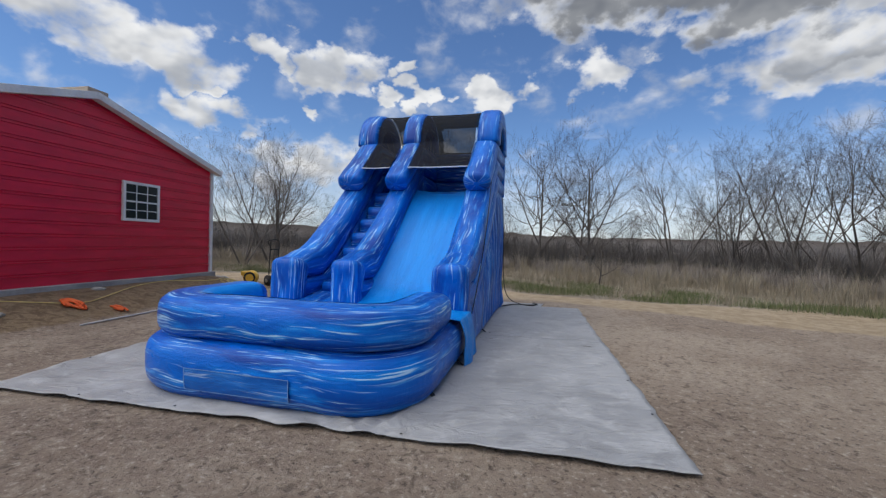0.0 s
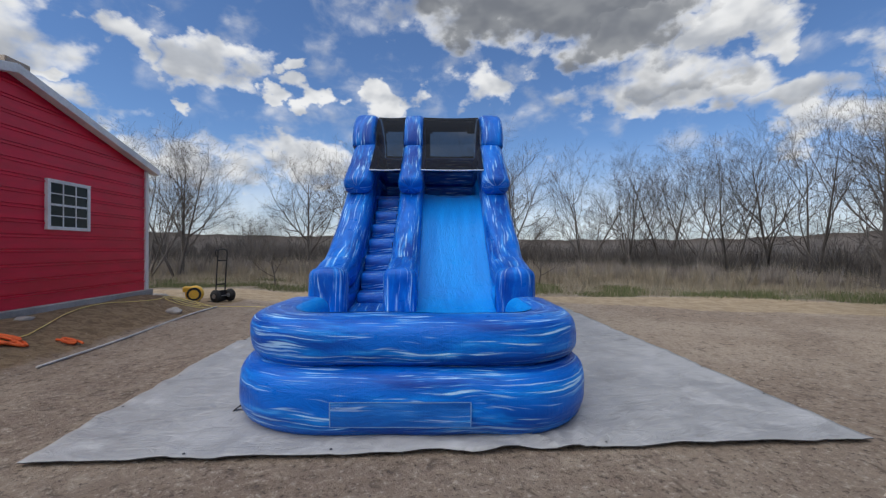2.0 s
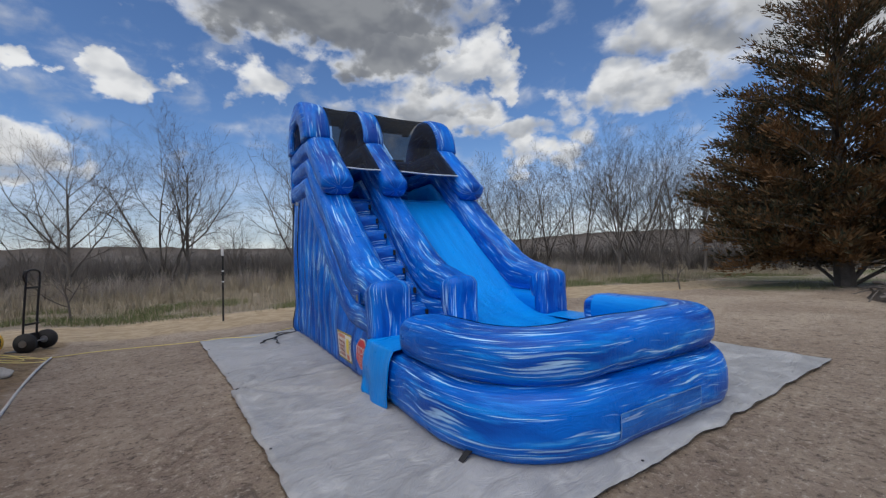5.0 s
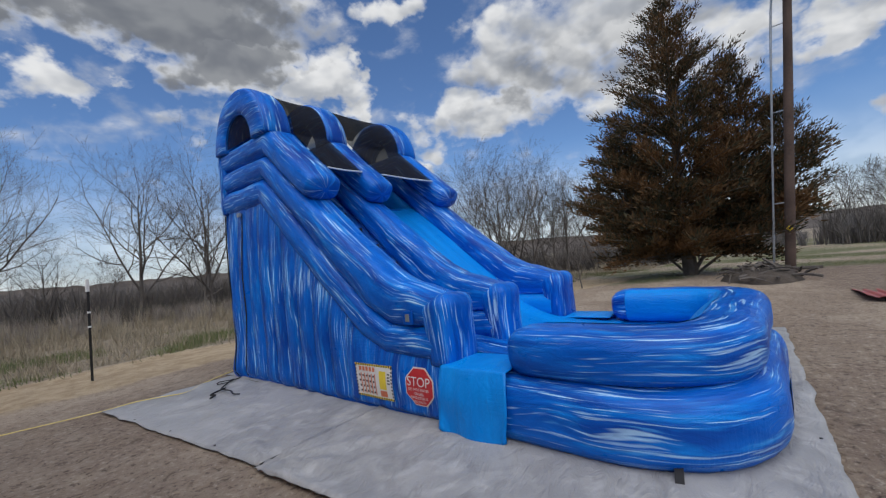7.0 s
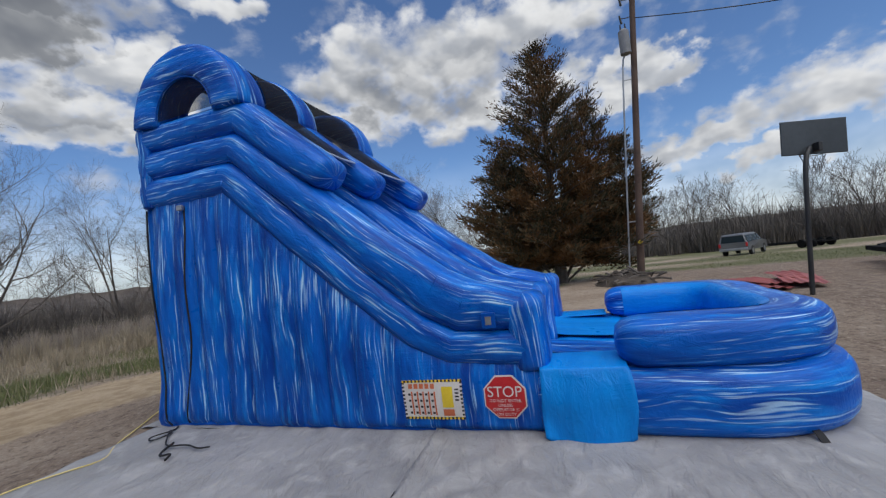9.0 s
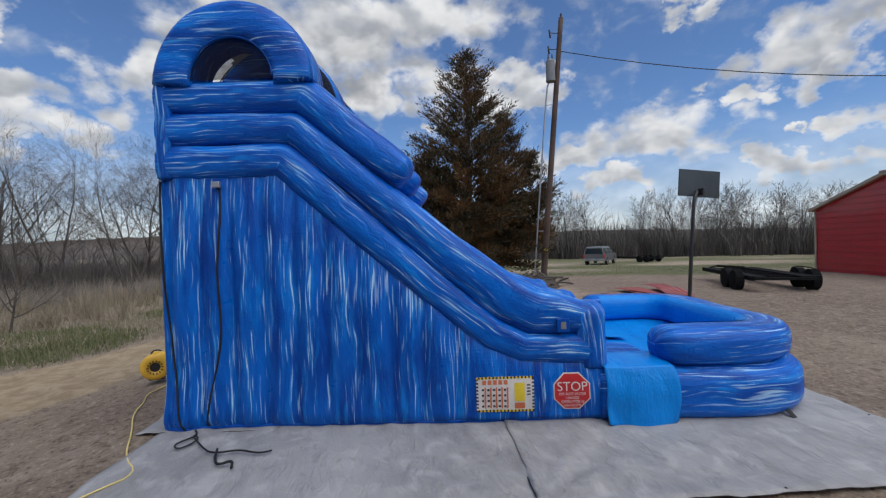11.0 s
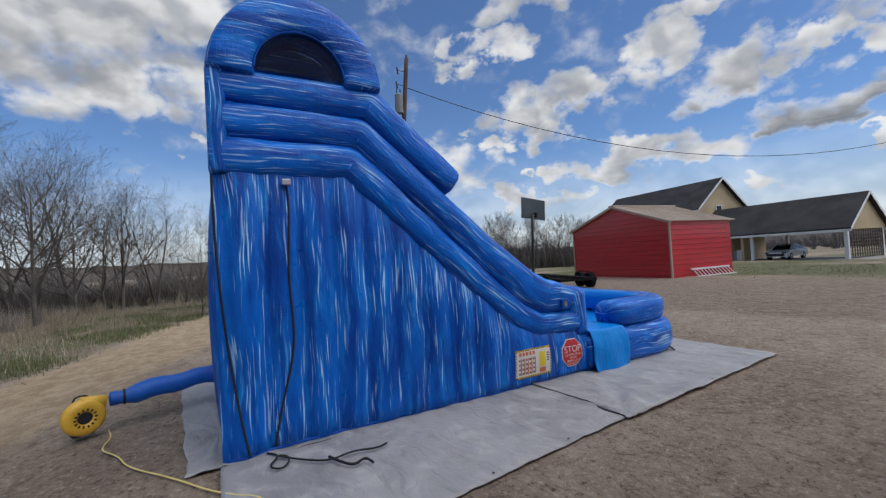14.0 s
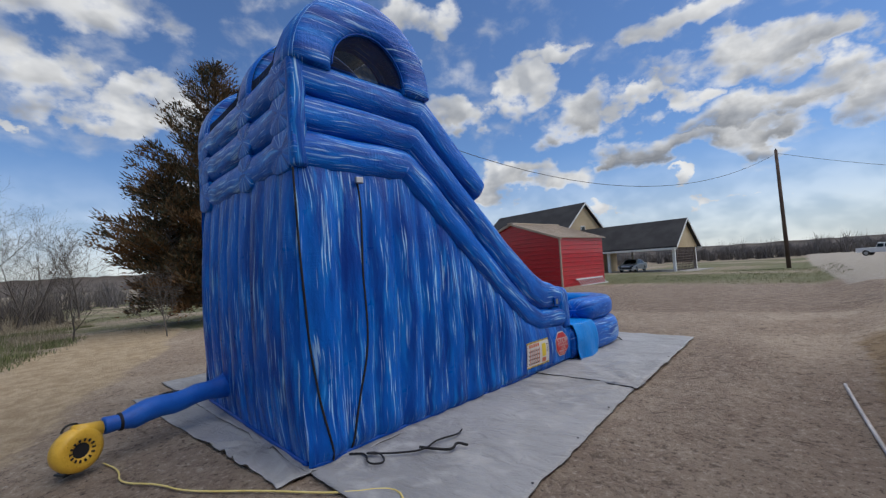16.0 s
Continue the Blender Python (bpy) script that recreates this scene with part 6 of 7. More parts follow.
def fence_post():
    x, y = -1.73, 14.2
    z = ground_z(x, y)
    t_ = thing("fence_post", pose(x, y, z, 0, 1.0, 0), "dark metal fence post with a white top", "post")
    bm = bmesh.new()
    box(bm, -0.022, 0.022, -0.004, 0.004, -0.1, 1.72, 0.002)
    box(bm, -0.004, 0.004, 0.004, 0.04, -0.1, 1.72, 0.001)
    for k in range(16):
        box(bm, -0.010, 0.010, -0.012, -0.004, 0.25 + 0.09 * k, 0.28 + 0.09 * k)
    part("shaft", bm, RUBBER, t_)
    bm = bmesh.new()
    box(bm, -0.026, 0.026, -0.008, 0.044, 1.72, 1.96, 0.004)
    part("tip", bm, WHITE, t_, "white painted tip")
    for z0 in (1.02, 1.30):
        bm = bmesh.new()
        box(bm, -0.028, 0.028, -0.014, 0.010, z0, z0 + 0.035, 0.004)
        part("clip", bm, WHITE, t_)


fence_post()

# ---- yard beyond the pool ----
def basketball_hoop():
    t_ = thing("basketball_hoop", pose(2.92, 0.02, ground_z(2.92, 0.02), 4.5, 0, 0), "dark basketball backboard on a black pole", "basketball hoop")
    bm = bmesh.new()
    rope(bm, [(0, 0, -0.1), (0.0, 0.0, 2.2), (0.05, -0.06, 2.75), (0.14, -0.22, 3.0)], 0.045, 10)
    part("pole", bm, BLACK, t_, smooth=True)
    bm = bmesh.new()
    box(bm, -0.02, 0.02, -0.60, 0.60, -0.36, 0.36, 0.012)
    bmesh.ops.bevel(bm, geom=[e for e in bm.edges if abs(e.verts[0].co.x - e.verts[1].co.x) > 0.01], offset=0.05, segments=3, affect="EDGES")
    BOARD = worn("grey_backboard", (0.026, 0.034, 0.039), (0.048, 0.058, 0.065), 0.5, 4)
    bd = part("backboard", bm, BOARD, t_, "dark grey rounded backboard")
    bd.location, bd.rotation_euler = (0.24, -0.38, 3.24), (0, 0, radians(-5))
    bm = bmesh.new()
    rope(bm, [(-0.26 + 0.22 * math.cos(f), 0.22 * math.sin(f), 0) for f in np.linspace(0, 2 * math.pi, 20)], 0.010, 6, 0)
    rim = part("rim", bm, STEEL, t_)
    rim.location, rim.rotation_euler = (0.26, -0.46, 2.94), (0, 0, radians(158))
    bm = bmesh.new()
    for k in range(12):
        f = k * math.pi / 6
        a = (-0.26 + 0.22 * math.cos(f), 0.22 * math.sin(f), 0)
        rope(bm, [a, (-0.26 + 0.15 * math.cos(f + 0.3), 0.15 * math.sin(f + 0.3), -0.2), (-0.26 + 0.12 * math.cos(f), 0.12 * math.sin(f), -0.38)], 0.004, 4, 1)
        rope(bm, [a, (-0.26 + 0.15 * math.cos(f - 0.3), 0.15 * math.sin(f - 0.3), -0.2), (-0.26 + 0.12 * math.cos(f), 0.12 * math.sin(f), -0.38)], 0.004, 4, 1)
    part("net", bm, GREY_PAINT, rim, "frayed grey net")
    bm = bmesh.new()
    box(bm, 0.06, 0.24, -0.42, -0.34, 2.92, 3.10, 0.01)
    part("bracket", bm, BLACK, t_)


basketball_hoop()


def corrugated(name, m, length, width, mat, label):
    bm = bmesh.new()
    n = int(width / 0.045)
    sheet(bm, 10, n, lambda u, v: (length * (u - 0.5), width * (v - 0.5), 0.014 * (1 if int(v * n + 0.5) % 4 < 2 else -1) + 0.05 * math.sin(u * 3 + width) * (v - 0.4)))
    ob = whole(name, bm, mat, label, "sheet metal", False, "red sheets on the lawn")
    ob.matrix_world = m
    md = ob.modifiers.new("thickness", "SOLIDIFY")
    md.thickness = 0.004


for k, (x, y, turn, ln, wd) in enumerate(((4.9, 0.45, -12, 1.9, 0.8), (4.7, -0.15, -20, 2.0, 0.8), (5.2, -0.5, -4, 2.1, 0.85), (4.5, -0.9, -28, 1.8, 0.8), (5.3, -1.3, -15, 1.6, 0.7))):
    corrugated("metal_sheet", pose(x, y, ground_z(x, y) + 0.045 + 0.035 * k, 3, 2 - k, turn), ln, wd, RED_SHEET, "faded red corrugated metal sheet on the lawn")


def brush_pile():
    rg = random.Random(9)
    t_ = thing("brush_pile", pose(9.2, 1.5, ground_z(9.2, 1.5)), "low heap of cut branches and logs", "brush pile")
    bm = bmesh.new()

    def heap(u, v):
        x, y = 3.4 * (u - 0.5), 2.2 * (v - 0.5)
        k = max(0.0, 1 - (x / 1.6) ** 2 - (y / 1.0) ** 2)
        return (x, y, -0.05 + (0.42 * k ** 0.7 + 0.10 * noise.noise(Vector((x * 2.5, y * 2.5, 3)))) * min(1.0, 3 * k) - 0.03 * (k <= 0))

    sheet(bm, 34, 24, heap)
    part("soil_mound", bm, worn("dark_heap_soil", (0.035, 0.027, 0.021), (0.10, 0.08, 0.062), 0.95, 9, 0, 0.8, 0.04), t_, "dark soil and litter", smooth=True)
    for k in range(60):
        a, r = rg.uniform(0, 6.28), rg.uniform(0, 1.2)
        c = Vector((r * math.cos(a) * 1.3, r * math.sin(a), 0.08 + rg.uniform(0.10, 0.42) * (1.1 - r / 1.4)))
        d = Vector((rg.gauss(0, 1), rg.gauss(0, 1), rg.gauss(0, 0.15))).normalized() * rg.uniform(0.15, 0.50)
        bm = bmesh.new()
        w = rg.uniform(0.012, 0.05)
        rope(bm, [c - d, c + Vector((0, 0, 0.05)), c + d], w, 5, 1)
        part("branch", bm, BARK, t_)


brush_pile()


def utility_pole():
    base, top = Vector((10.25, 0.52, ground_z(10.25, 0.52))), Vector((9.56, -0.28, 11.12))
    t_ = thing("utility_pole", Matrix.Translation(base), "weathered wooden utility pole with transformer, leaning slightly", "utility pole")
    d = top - base
    bm = bmesh.new()
    rope(bm, [d * k for k in (-0.03, 0.25, 0.5, 0.75, 1.0)], 0.128, 14, 1)
    for v in bm.verts:
        k = max(0, min(1, v.co.z / d.z))
        c = d * k
        v.co = c + (v.co - c) * (1.08 - 0.32 * k)
    part("shaft", bm, WOOD_POLE, t_, smooth=True)
    left = Vector((0.323, 0.946, 0))
    near = Vector((-0.946, 0.323, 0))
    bm = bmesh.new()
    c = d * 0.80 + left * 0.30 + near * 0.12
    cyl(bm, c - Vector((0, 0, 0.42)), c + Vector((0, 0, 0.42)), 0.19, 0.19, 18)
    cyl(bm, c + Vector((0, 0, 0.42)), c + Vector((0, 0, 0.50)), 0.19, 0.12, 18)
    tr = part("transformer", bm, GREY_PAINT, t_, "grey transformer can")
    for s in (-0.08, 0.08):
        bm = bmesh.new()
        cyl(bm, c + left * s + Vector((0, 0, 0.48)), c + left * s + Vector((0, 0, 0.72)), 0.035, 0.022, 8)
        part("bushing", bm, BLACK, tr)
    for z in (0.885, 0.945):
        bm = bmesh.new()
        p0 = d * z
        rope(bm, [p0, p0 + left * 0.28, p0 + left * 0.42 + Vector((0, 0, 0.05))], 0.016, 6, 1)
        cyl(bm, p0 + left * 0.40 - Vector((0, 0, 0.16)), p0 + left * 0.44 + Vector((0, 0, 0.16)), 0.045, 0.03, 8)
        part("cutout", bm, BLACK, t_, "black cut-out fuse")
    bm = bmesh.new()
    cyl(bm, d, d + Vector((0, 0, 0.18)), 0.05, 0.035, 8)
    part("insulator", bm, BLACK, t_)
    off = left * 0.40
    bm = bmesh.new()
    rope(bm, [off + Vector((0, 0, -0.1)), off + d * 0.35, off + d * 0.74, off + d * 0.765 - left * 0.08, d * 0.775 + left * 0.18], 0.032, 8, 2)
    part("conduit", bm, STEEL, t_, "grey metal conduit riser", smooth=True)
    for k in (0.20, 0.45, 0.68):
        bm = bmesh.new()
        cyl(bm, d * k + off, d * k + left * 0.1, 0.018, 0.018, 6)
        part("standoff", bm, STEEL, t_)
    bm = bmesh.new()
    p0 = d * 0.128 + near * 0.136
    cyl(bm, p0, p0 + near * 0.012, 0.085, 0.085, 4)
    part("tag", bm, YELLOW_SIGN, t_, "yellow tag plate")


utility_pole()


def far_pole():
    x, y = -10.9, -33.0
    t_ = thing("utility_pole", pose(x, y, ground_z(x, y)), "plain wooden utility pole beside the gravel road", "utility pole")
    bm = bmesh.new()
    cyl(bm, (0, 0, -0.2), (0.12, -0.05, 10.4), 0.17, 0.12, 12)
    part("shaft", bm, WOOD_POLE, t_, smooth=True)
    bm = bmesh.new()
    cyl(bm, (0.12, -0.05, 10.4), (0.12, -0.05, 10.55), 0.05, 0.03, 8)
    part("insulator", bm, BLACK, t_)


far_pole()


def wire(a, b2, sag, label):
    a, b2 = Vector(a), Vector(b2)
    bm = bmesh.new()
    rope(bm, [a.lerp(b2, s) - Vector((0, 0, 4 * sag * s * (1 - s))) for s in np.linspace(0, 1, 25)], 0.018, 5, 0)
    whole("power_line", bm, BLACK, label, "power line", True)


wire((9.62, -0.2, 9.75), (-10.8, -33.0, 9.75), 3.55, "sagging black power line between the poles")
wire((-10.8, -33.0, 9.75), (-52, -62, 8.5), 2.0, "black power line running on along the road")

# ---- house, carport and vehicles across the lawn ----
def gabled(t_, length, width, z0, eave, ridge, over, wall_mat, roof_mat, open_front=False):
    """Walls and roof of a gabled block; x runs along the ridge, y across it."""
    bm = bmesh.new()
    if not open_front:
        vs = [bm.verts.new(p) for p in ((0, -width / 2, z0), (0, width / 2, z0), (0, width / 2, eave), (0, 0, ridge), (0, -width / 2, eave))]
        ws = [bm.verts.new((length, v.co.y, v.co.z)) for v in vs]
        bm.faces.new(vs)
        bm.faces.new(ws[::-1])
        for k in range(5):
            bm.faces.new((vs[k], ws[k], ws[(k + 1) % 5], vs[(k + 1) % 5]))
        part("wall", bm, wall_mat, t_)
    else:
        for x in (0.0, length):
                bm = bmesh.new()
                vs = [bm.verts.new((x + s, y, z)) for s in (-0.05, 0.05) for y, z in ((-width / 2, eave - 0.25), (width / 2, eave - 0.25), (width / 2, eave), (0, ridge), (-width / 2, eave))]
                bm.faces.new(vs[:5])
                bm.faces.new(vs[5:][::-1])
                for k in range(5):
                    bm.faces.new((vs[k], vs[5 + k], vs[5 + (k + 1) % 5], vs[(k + 1) % 5]))
                part("gable", bm, wall_mat, t_)
    slope = (ridge - eave) / (width / 2)
    for s in (-1, 1):
        bm = bmesh.new()
        y1, z1 = s * (width / 2 + over), eave - over * slope
        for x0, x1 in ((-over, length + over),):
            vs = [bm.verts.new(p) for p in ((x0, 0, ridge + 0.06), (x1, 0, ridge + 0.06), (x1, y1, z1 + 0.06), (x0, y1, z1 + 0.06), (x0, 0, ridge + 0.24), (x1, 0, ridge + 0.24), (x1, y1, z1 + 0.24), (x0, y1, z1 + 0.24))]
            for f in ((0, 1, 2, 3), (4, 7, 6, 5), (0, 4, 5, 1), (2, 6, 7, 3), (0, 3, 7, 4), (1, 5, 6, 2)):
                bm.faces.new([vs[i] for i in f])
        part("roof", bm, roof_mat, t_, "dark shingle roof slope")
        bm = bmesh.new()
        box(bm, -over, length + over, min(y1, y1 - s * 0.03), max(y1, y1 - s * 0.03) + 0.03, z1 - 0.10, z1 + 0.10)
        part("fascia", bm, WHITE, t_)
        for x in (-over - 0.03, length + over):
            bm = bmesh.new()
            vs = [bm.verts.new(p) for p in ((x, 0, ridge + 0.0), (x, 0, ridge + 0.25), (x, y1, z1 + 0.25), (x, y1, z1 + 0.0))]
            ws = [bm.verts.new(v.co + Vector((0.03, 0, 0))) for v in vs]
            bm.faces.new(vs)
            bm.faces.new(ws[::-1])
            for k in range(4):
                bm.faces.new((vs[k], ws[k], ws[(k + 1) % 4], vs[(k + 1) % 4]))
            part("bargeboard", bm, WHITE, t_)


def house_window(t_, m, w, h):
    bm = bmesh.new()
    for a, c, e, f in ((-w / 2 - 0.1, w / 2 + 0.1, -h / 2 - 0.1, -h / 2), (-w / 2 - 0.1, w / 2 + 0.1, h / 2, h / 2 + 0.1), (-w / 2 - 0.1, -w / 2, -h / 2, h / 2), (w / 2, w / 2 + 0.1, -h / 2, h / 2), (-w / 2, w / 2, -0.03, 0.03)):
        box(bm, a, c, -0.07, 0.0, e, f)
    fr = part("window", bm, WHITE, t_, "white window frame")
    fr.matrix_local = m
    for z0, z1 in ((-h / 2, -0.03), (0.03, h / 2)):
        bm = bmesh.new()
        box(bm, -w / 2, w / 2, -0.04, -0.02, z0, z1)
        part("pane", bm, GLASS, fr)


hz = ground_z(10, -45)
house = thing("house", pose(8.25, -43.3, hz, 0, 0, -22), "two-storey tan house with a dark shingle roof", "house")
gabled(house, 15.5, 7.2, -0.2, 6.1, 9.25, 0.45, STUCCO, SHINGLE)
house_window(house, pose(-0.02, 0.4, 5.6, 0, 0, -90), 0.8, 1.3)
house_window(house, pose(-0.02, -1.9, 2.4, 0, 0, -90), 0.9, 1.4)
for x in (1.5, 3.2, 6.0, 9.0, 12.5):
    house_window(house, pose(x, 3.62, 4.7, 0, 0, 180), 1.0, 1.1)
gz = ground_z(2, -40)
carport = thing("carport", pose(-3.27, -38.8, gz, 0, 0, -17), "open carport with dark shingle roof and white posts", "carport")
gabled(carport, 12.5, 6.6, 0, 2.75, 5.45, 0.4, STUCCO, SHINGLE, True)
for x, y in ((0.15, 3.1), (0.15, -3.1), (7.2, 3.1), (7.2, -3.1)):
    bm = bmesh.new()
    box(bm, x - 0.13, x + 0.13, y - 0.13, y + 0.13, -0.1, 2.6, 0.01)
    part("post", bm, WHITE, carport)
bm = bmesh.new()
box(bm, 9.3, 12.4, -3.2, 3.2, -0.1, 2.7)
part("store_room", bm, STUCCO, carport, "tan store room")
bm = bmesh.new()
box(bm, 8.0, 8.25, 1.9, 3.1, -0.1, 2.6)
part("side_wall", bm, STUCCO, carport)
bm = bmesh.new()
for k in range(14):
    box(bm, 0.02, 0.06, -2.95 + 0.42 * k, -2.85 + 0.42 * k, 0.1, 2.5)
for k in range(9):
    box(bm, 0.0, 0.03, -2.95, 2.9, 0.1 + 0.28 * k, 0.16 + 0.28 * k)
part("lattice", bm, WOOD_POLE, carport, "dark lattice screen")
bm = bmesh.new()
box(bm, -1.5, 9.0, -3.4, 4.6, -0.12, 0.03)
tagged(new("pavement", finish(bm, "pavement", CONCRETE, False)), "pale concrete pad under the carport", "pavement", kind="structure").matrix_world = pose(-3.27, -38.8, gz, 0, 0, -17)
for k, (x, w, h) in enumerate(((8.6, 0.5, 1.0), (9.1, 0.45, 0.8))):
    bm = bmesh.new()
    box(bm, -w / 2, w / 2, -0.3, 0.3, 0, h, 0.04)
    box(bm, -w / 2 - 0.03, w / 2 + 0.03, -0.33, 0.33, h, h + 0.07, 0.02)
    ob = whole("storage_bin", bm, STEEL if k else WHITE, "grey plastic bin standing in the carport", "bin")
    ob.matrix_world = pose(-3.27, -38.8, gz + 0.03, 0, 0, -17) @ pose(x, 2.5, 0)


def vehicle(name, m, outline, roof_from, width, paint, label, wheels, radius, glass):
    """A car: a side outline in x, z extruded across y and drawn in above the belt line roof_from."""
    t_ = thing(name, m, label, "car")
    bm = bmesh.new()
    rows = []
    for y in (-0.5, -0.46, -0.3, 0.3, 0.46, 0.5):
        row = []
        for x, z in outline:
            inn = 1.0 - 0.24 * max(0.0, (z - roof_from)) / 0.6
            edge = 0.03 if abs(y) > 0.48 else 0.0
            row.append(bm.verts.new((x * (1 - edge * 0.4), y * width * inn, z - (edge if z > roof_from else 0))))
        rows.append(row)
    k = len(outline)
    for a, b2 in zip(rows, rows[1:]):
        for i in range(k):
            bm.faces.new((a[i], a[(i + 1) % k], b2[(i + 1) % k], b2[i]))
    bm.faces.new(rows[0])
    bm.faces.new(rows[-1][::-1])
    part("body", bm, paint, t_)
    for x in wheels:
        for s in (-1, 1):
            bm = bmesh.new()
            cyl(bm, (x, s * (width / 2 - 0.20), radius), (x, s * (width / 2 + 0.015), radius), radius, radius, 20)
            w = part("wheel", bm, RUBBER, t_)
            bm = bmesh.new()
            cyl(bm, (x, s * (width / 2), radius), (x, s * (width / 2 + 0.025), radius), radius * 0.58, radius * 0.58, 14)
            part("rim", bm, STEEL, w)
    for pane in glass:
        bm = bmesh.new()
        vs = [bm.verts.new(p) for p in pane]
        bm.faces.new(vs)
        part("window", bm, GLASS, t_)
    return t_


def side_glass(x0, x1, xa, xb, z0, z1, width, belt):
    out = []
    for s in (-1, 1):
        y0 = s * (width * 0.5 * (1 - 0.24 * (z0 - belt) / 0.6) + 0.012)
        y1 = s * (width * 0.5 * (1 - 0.24 * (z1 - belt) / 0.6) + 0.012)
        out.append(((x0, y0, z0), (x1, y0, z0), (xb, y1, z1), (xa, y1, z1)))
    return out


SEDAN = ((2.25, 0.28), (2.32, 0.55), (2.2, 0.72), (1.1, 0.92), (0.45, 1.36), (0.0, 1.45), (-0.75, 1.43), (-1.55, 1.05), (-2.2, 1.0), (-2.32, 0.7), (-2.25, 0.3))
sedan_glass = side_glass(0.85, -0.25, 0.35, -0.2, 0.97, 1.34, 1.8, 0.9) + side_glass(-0.32, -1.3, -0.27, -0.8, 0.97, 1.34, 1.8, 0.9)
sedan_glass.append(((1.12, -0.72, 0.94), (1.12, 0.72, 0.94), (0.47, 0.60, 1.36), (0.47, -0.60, 1.36)))
sedan_glass.append(((-1.57, -0.70, 1.07), (-1.57, 0.70, 1.07), (-0.78, 0.58, 1.43), (-0.78, -0.58, 1.43)))
cz = ground_z(2.3, -40)
car = vehicle("car", pose(2.3, -39.9, cz + 0.03, 0, 0, 78), SEDAN, 0.95, 1.8, WHITE_CAR, "white sedan parked under the carport", (1.38, -1.35), 0.32, sedan_glass)
bm = bmesh.new()
box(bm, 2.18, 2.335, -0.7, 0.7, 0.36, 0.60, 0.03)
part("grille", bm, BLACK, car, "dark grille")
for y in (-0.68, 0.68):
    bm = bmesh.new()
    box(bm, 2.12, 2.30, y - 0.16, y + 0.16, 0.60, 0.72, 0.02)
    part("headlight", bm, GLASS, car)

SUV = ((2.6, 0.38), (2.68, 0.65), (2.6, 1.0), (1.35, 1.12), (0.75, 1.68), (0.4, 1.76), (-2.45, 1.76), (-2.62, 1.66), (-2.7, 1.05), (-2.72, 0.45))
suv_glass = side_glass(1.15, 0.1, 0.78, 0.12, 1.12, 1.62, 1.95, 1.05) + side_glass(0.0, -1.05, 0.02, -1.02, 1.12, 1.62, 1.95, 1.05) + side_glass(-1.15, -2.5, -1.12, -2.42, 1.12, 1.62, 1.95, 1.05)
suv_glass.append(((-2.715, -0.80, 1.10), (-2.715, 0.80, 1.10), (-2.64, 0.70, 1.62), (-2.64, -0.70, 1.62)))
suv_glass.append(((1.37, -0.80, 1.13), (1.37, 0.80, 1.13), (0.78, 0.68, 1.66), (0.78, -0.68, 1.66)))
sz = ground_z(29.7, -15.2)
suv = vehicle("car", pose(29.7, -15.2, sz, 0, 0, -46), SUV, 1.08, 1.95, SILVER, "old silver estate wagon parked by the wood", (1.65, -1.6), 0.37, suv_glass)
bm = bmesh.new()
box(bm, -2.82, -2.66, -0.95, 0.95, 0.45, 0.65, 0.03)
part("bumper", bm, STEEL, suv)
for y in (-0.9, 0.9):
    bm = bmesh.new()
    box(bm, -2.735, -2.68, y - 0.07, y + 0.07, 0.75, 1.05, 0.01)
    part("tail_light", bm, RED_SIGN, suv)

PICKUP = ((2.7, 0.42), (2.78, 0.7), (2.7, 1.05), (1.4, 1.15), (0.85, 1.72), (0.5, 1.80), (-0.5, 1.80), (-0.7, 1.15), (-2.75, 1.12), (-2.8, 0.5))
pk_glass = side_glass(1.2, 0.2, 0.86, 0.22, 1.16, 1.66, 1.95, 1.1) + side_glass(0.1, -0.6, 0.12, -0.5, 1.16, 1.66, 1.95, 1.1)
vehicle("car", pose(-26.5, -68.0, ground_z(-26.5, -68.0), 0, 0, 150), PICKUP, 1.12, 1.95, WHITE_CAR, "white pickup parked beside the gravel road", (1.75, -1.7), 0.39, pk_glass)


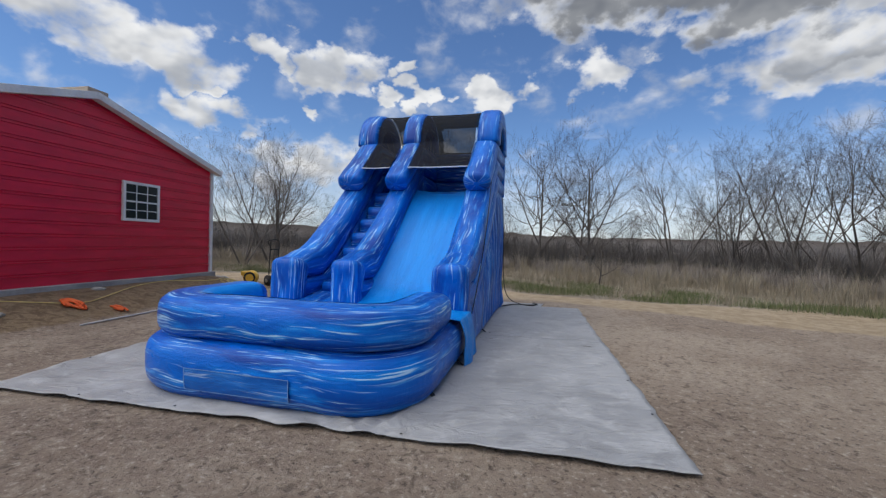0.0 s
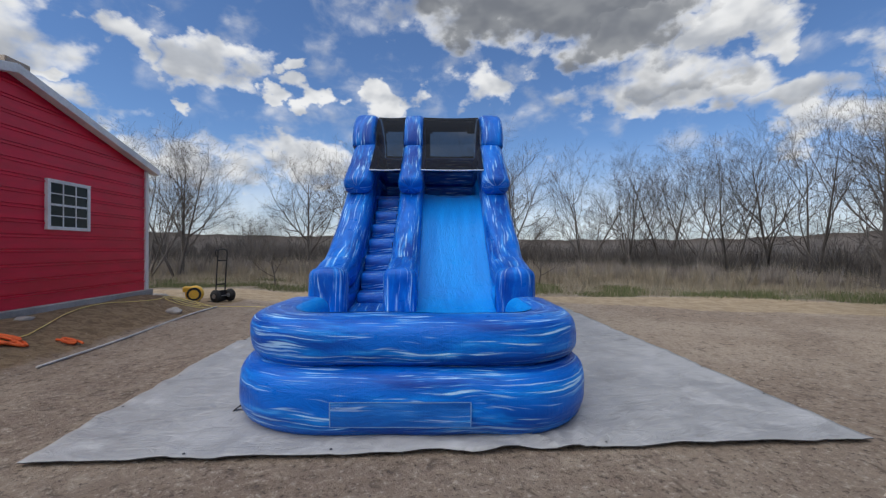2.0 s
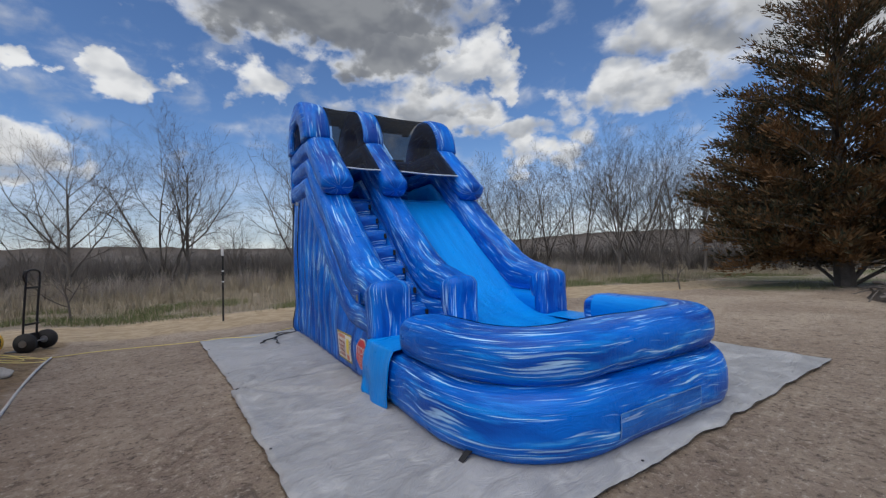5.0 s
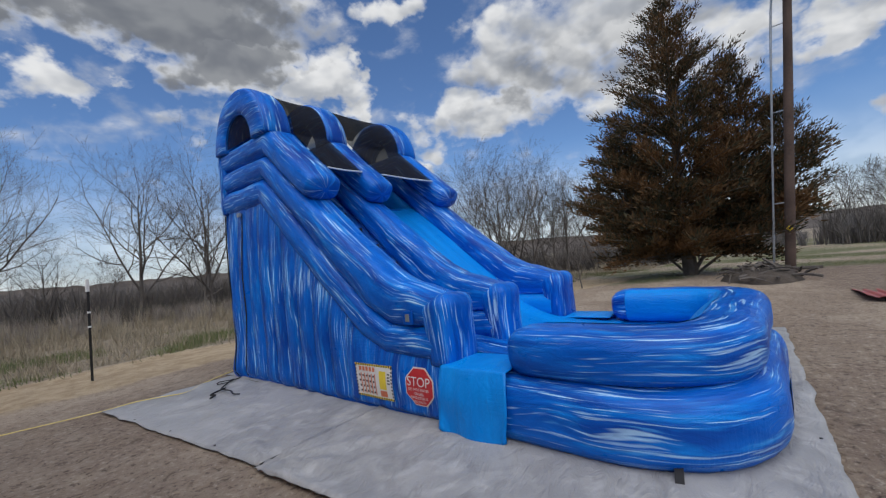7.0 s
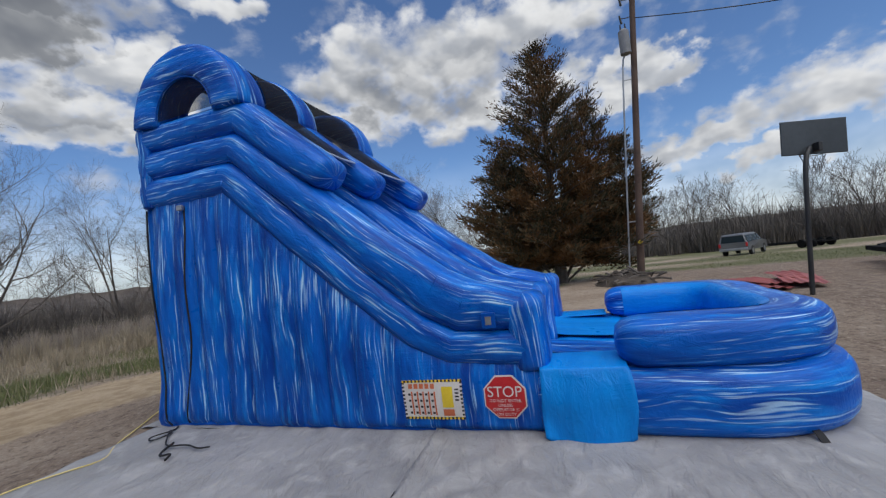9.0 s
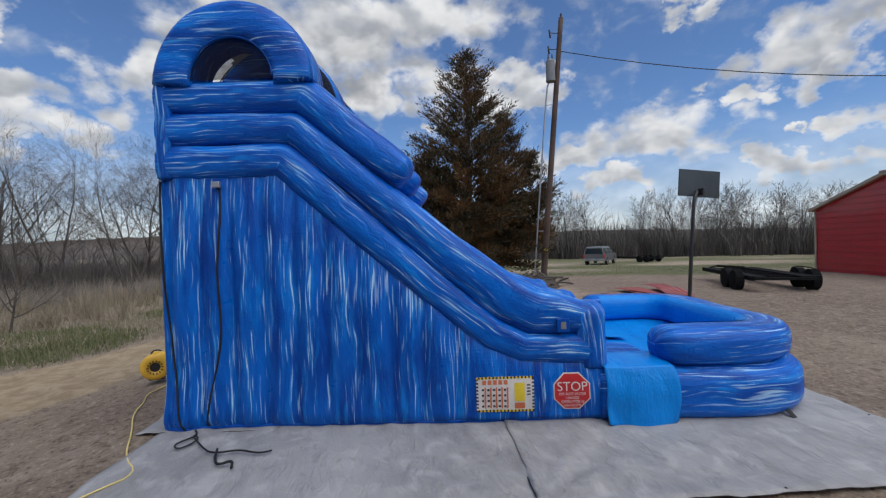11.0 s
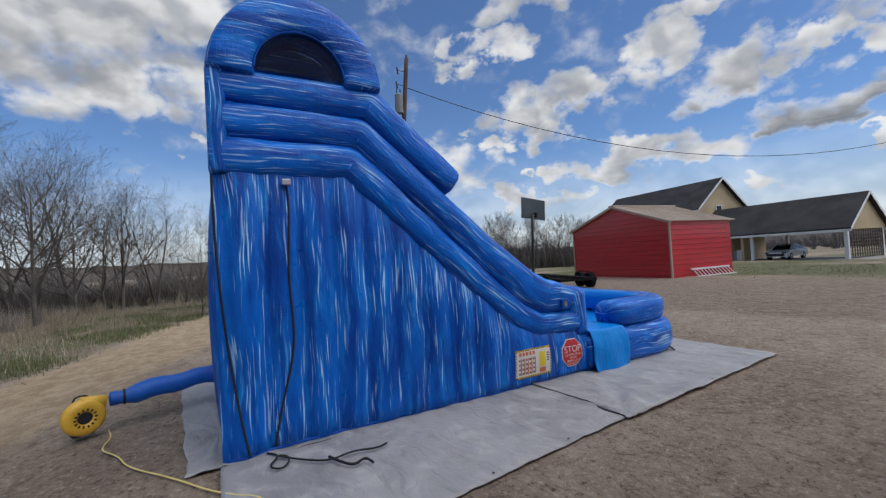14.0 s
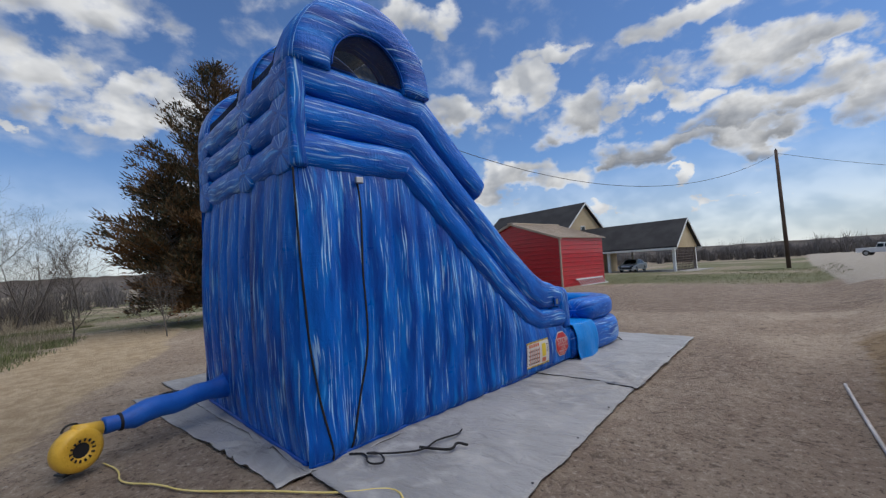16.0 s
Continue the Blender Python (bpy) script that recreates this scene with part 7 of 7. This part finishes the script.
def flat_trailer(name, m, length, width, label, group=""):
    t_ = thing(name, m, label, "trailer", group)
    bm = bmesh.new()
    for y in (-width / 2, width / 2):
        box(bm, -length / 2, length / 2, y - 0.05, y + 0.05, 0.36, 0.50, 0.01)
    for k in range(8):
        x = -length / 2 + length * k / 7
        box(bm, x - 0.04, x + 0.04, -width / 2, width / 2, 0.38, 0.46)
    part("frame", bm, FLAT_BLACK, t_, "black steel frame")
    for k in (0, 1, 7, 8):
        y = -width / 2 + 0.11 + (width - 0.22) * k / 8
        bm = bmesh.new()
        box(bm, -length / 2 + 0.05, length / 2 - 0.05, y - 0.085, y + 0.085, 0.46, 0.49, 0.004)
        part("plank", bm, FLAT_BLACK, t_)
    bm = bmesh.new()
    rope(bm, [(length / 2, -width * 0.35, 0.48), (length / 2 + 1.1, 0, 0.48), (length / 2, width * 0.35, 0.48)], 0.05, 6, 0)
    part("tongue", bm, FLAT_BLACK, t_)
    for x in (-1.45, -0.70):
        for s in (-1, 1):
            bm = bmesh.new()
            cyl(bm, (x, s * (width / 2 + 0.07), 0.33), (x, s * (width / 2 + 0.28), 0.33), 0.33, 0.33, 20)
            w = part("wheel", bm, FLAT_BLACK, t_)
            bm = bmesh.new()
            cyl(bm, (x, s * (width / 2 + 0.26), 0.33), (x, s * (width / 2 + 0.29), 0.33), 0.17, 0.17, 12)
            part("rim", bm, FLAT_BLACK, w)
    for s in (-1, 1):
        bm = bmesh.new()
        rope(bm, [(-1.95, s * (width / 2 + 0.17), 0.44), (-1.75, s * (width / 2 + 0.17), 0.70), (-0.4, s * (width / 2 + 0.17), 0.70), (-0.2, s * (width / 2 + 0.17), 0.44)], 0.02, 5, 1)
        part("mudguard", bm, FLAT_BLACK, t_)


flat_trailer("trailer", pose(5.7, -5.3, ground_z(5.7, -5.3), 0, 0, -28), 4.4, 1.7, "low black flatbed trailer with twin axles")
flat_trailer("trailer", pose(31.5, -21.0, ground_z(31.5, -21.0), 0, 0, 20), 4.2, 1.8, "distant dark flatbed trailer by the wood")


def ladder():
    """A white ladder on its side against the shed's long wall."""
    m = pose(2.55, -11.25, -0.12, 0, 0, -17) @ pose(-0.34, -1.3, 0, 0, 0, -90)
    t_ = thing("ladder", m, "white ladder lying on its side against the shed", "ladder")
    for z, y in ((0.06, -0.12), (0.44, 0.22)):
        bm = bmesh.new()
        box(bm, 0, 3.2, y - 0.03, y + 0.03, z - 0.04, z + 0.04, 0.006)
        part("rail", bm, WHITE, t_)
    for k in range(11):
        bm = bmesh.new()
        cyl(bm, (0.15 + 0.29 * k, -0.12, 0.06), (0.15 + 0.29 * k, 0.22, 0.44), 0.022, 0.022, 8)
        part("rung", bm, WHITE, t_)


ladder()

# saplings near the track
for x, y, s in ((9.6, 6.6, 0.24), (6.5, 17.2, 0.30), (-4.6, 17.5, 0.30), (12.5, 8.0, 0.26)):
    plant(4, x, y, s, x * 40)
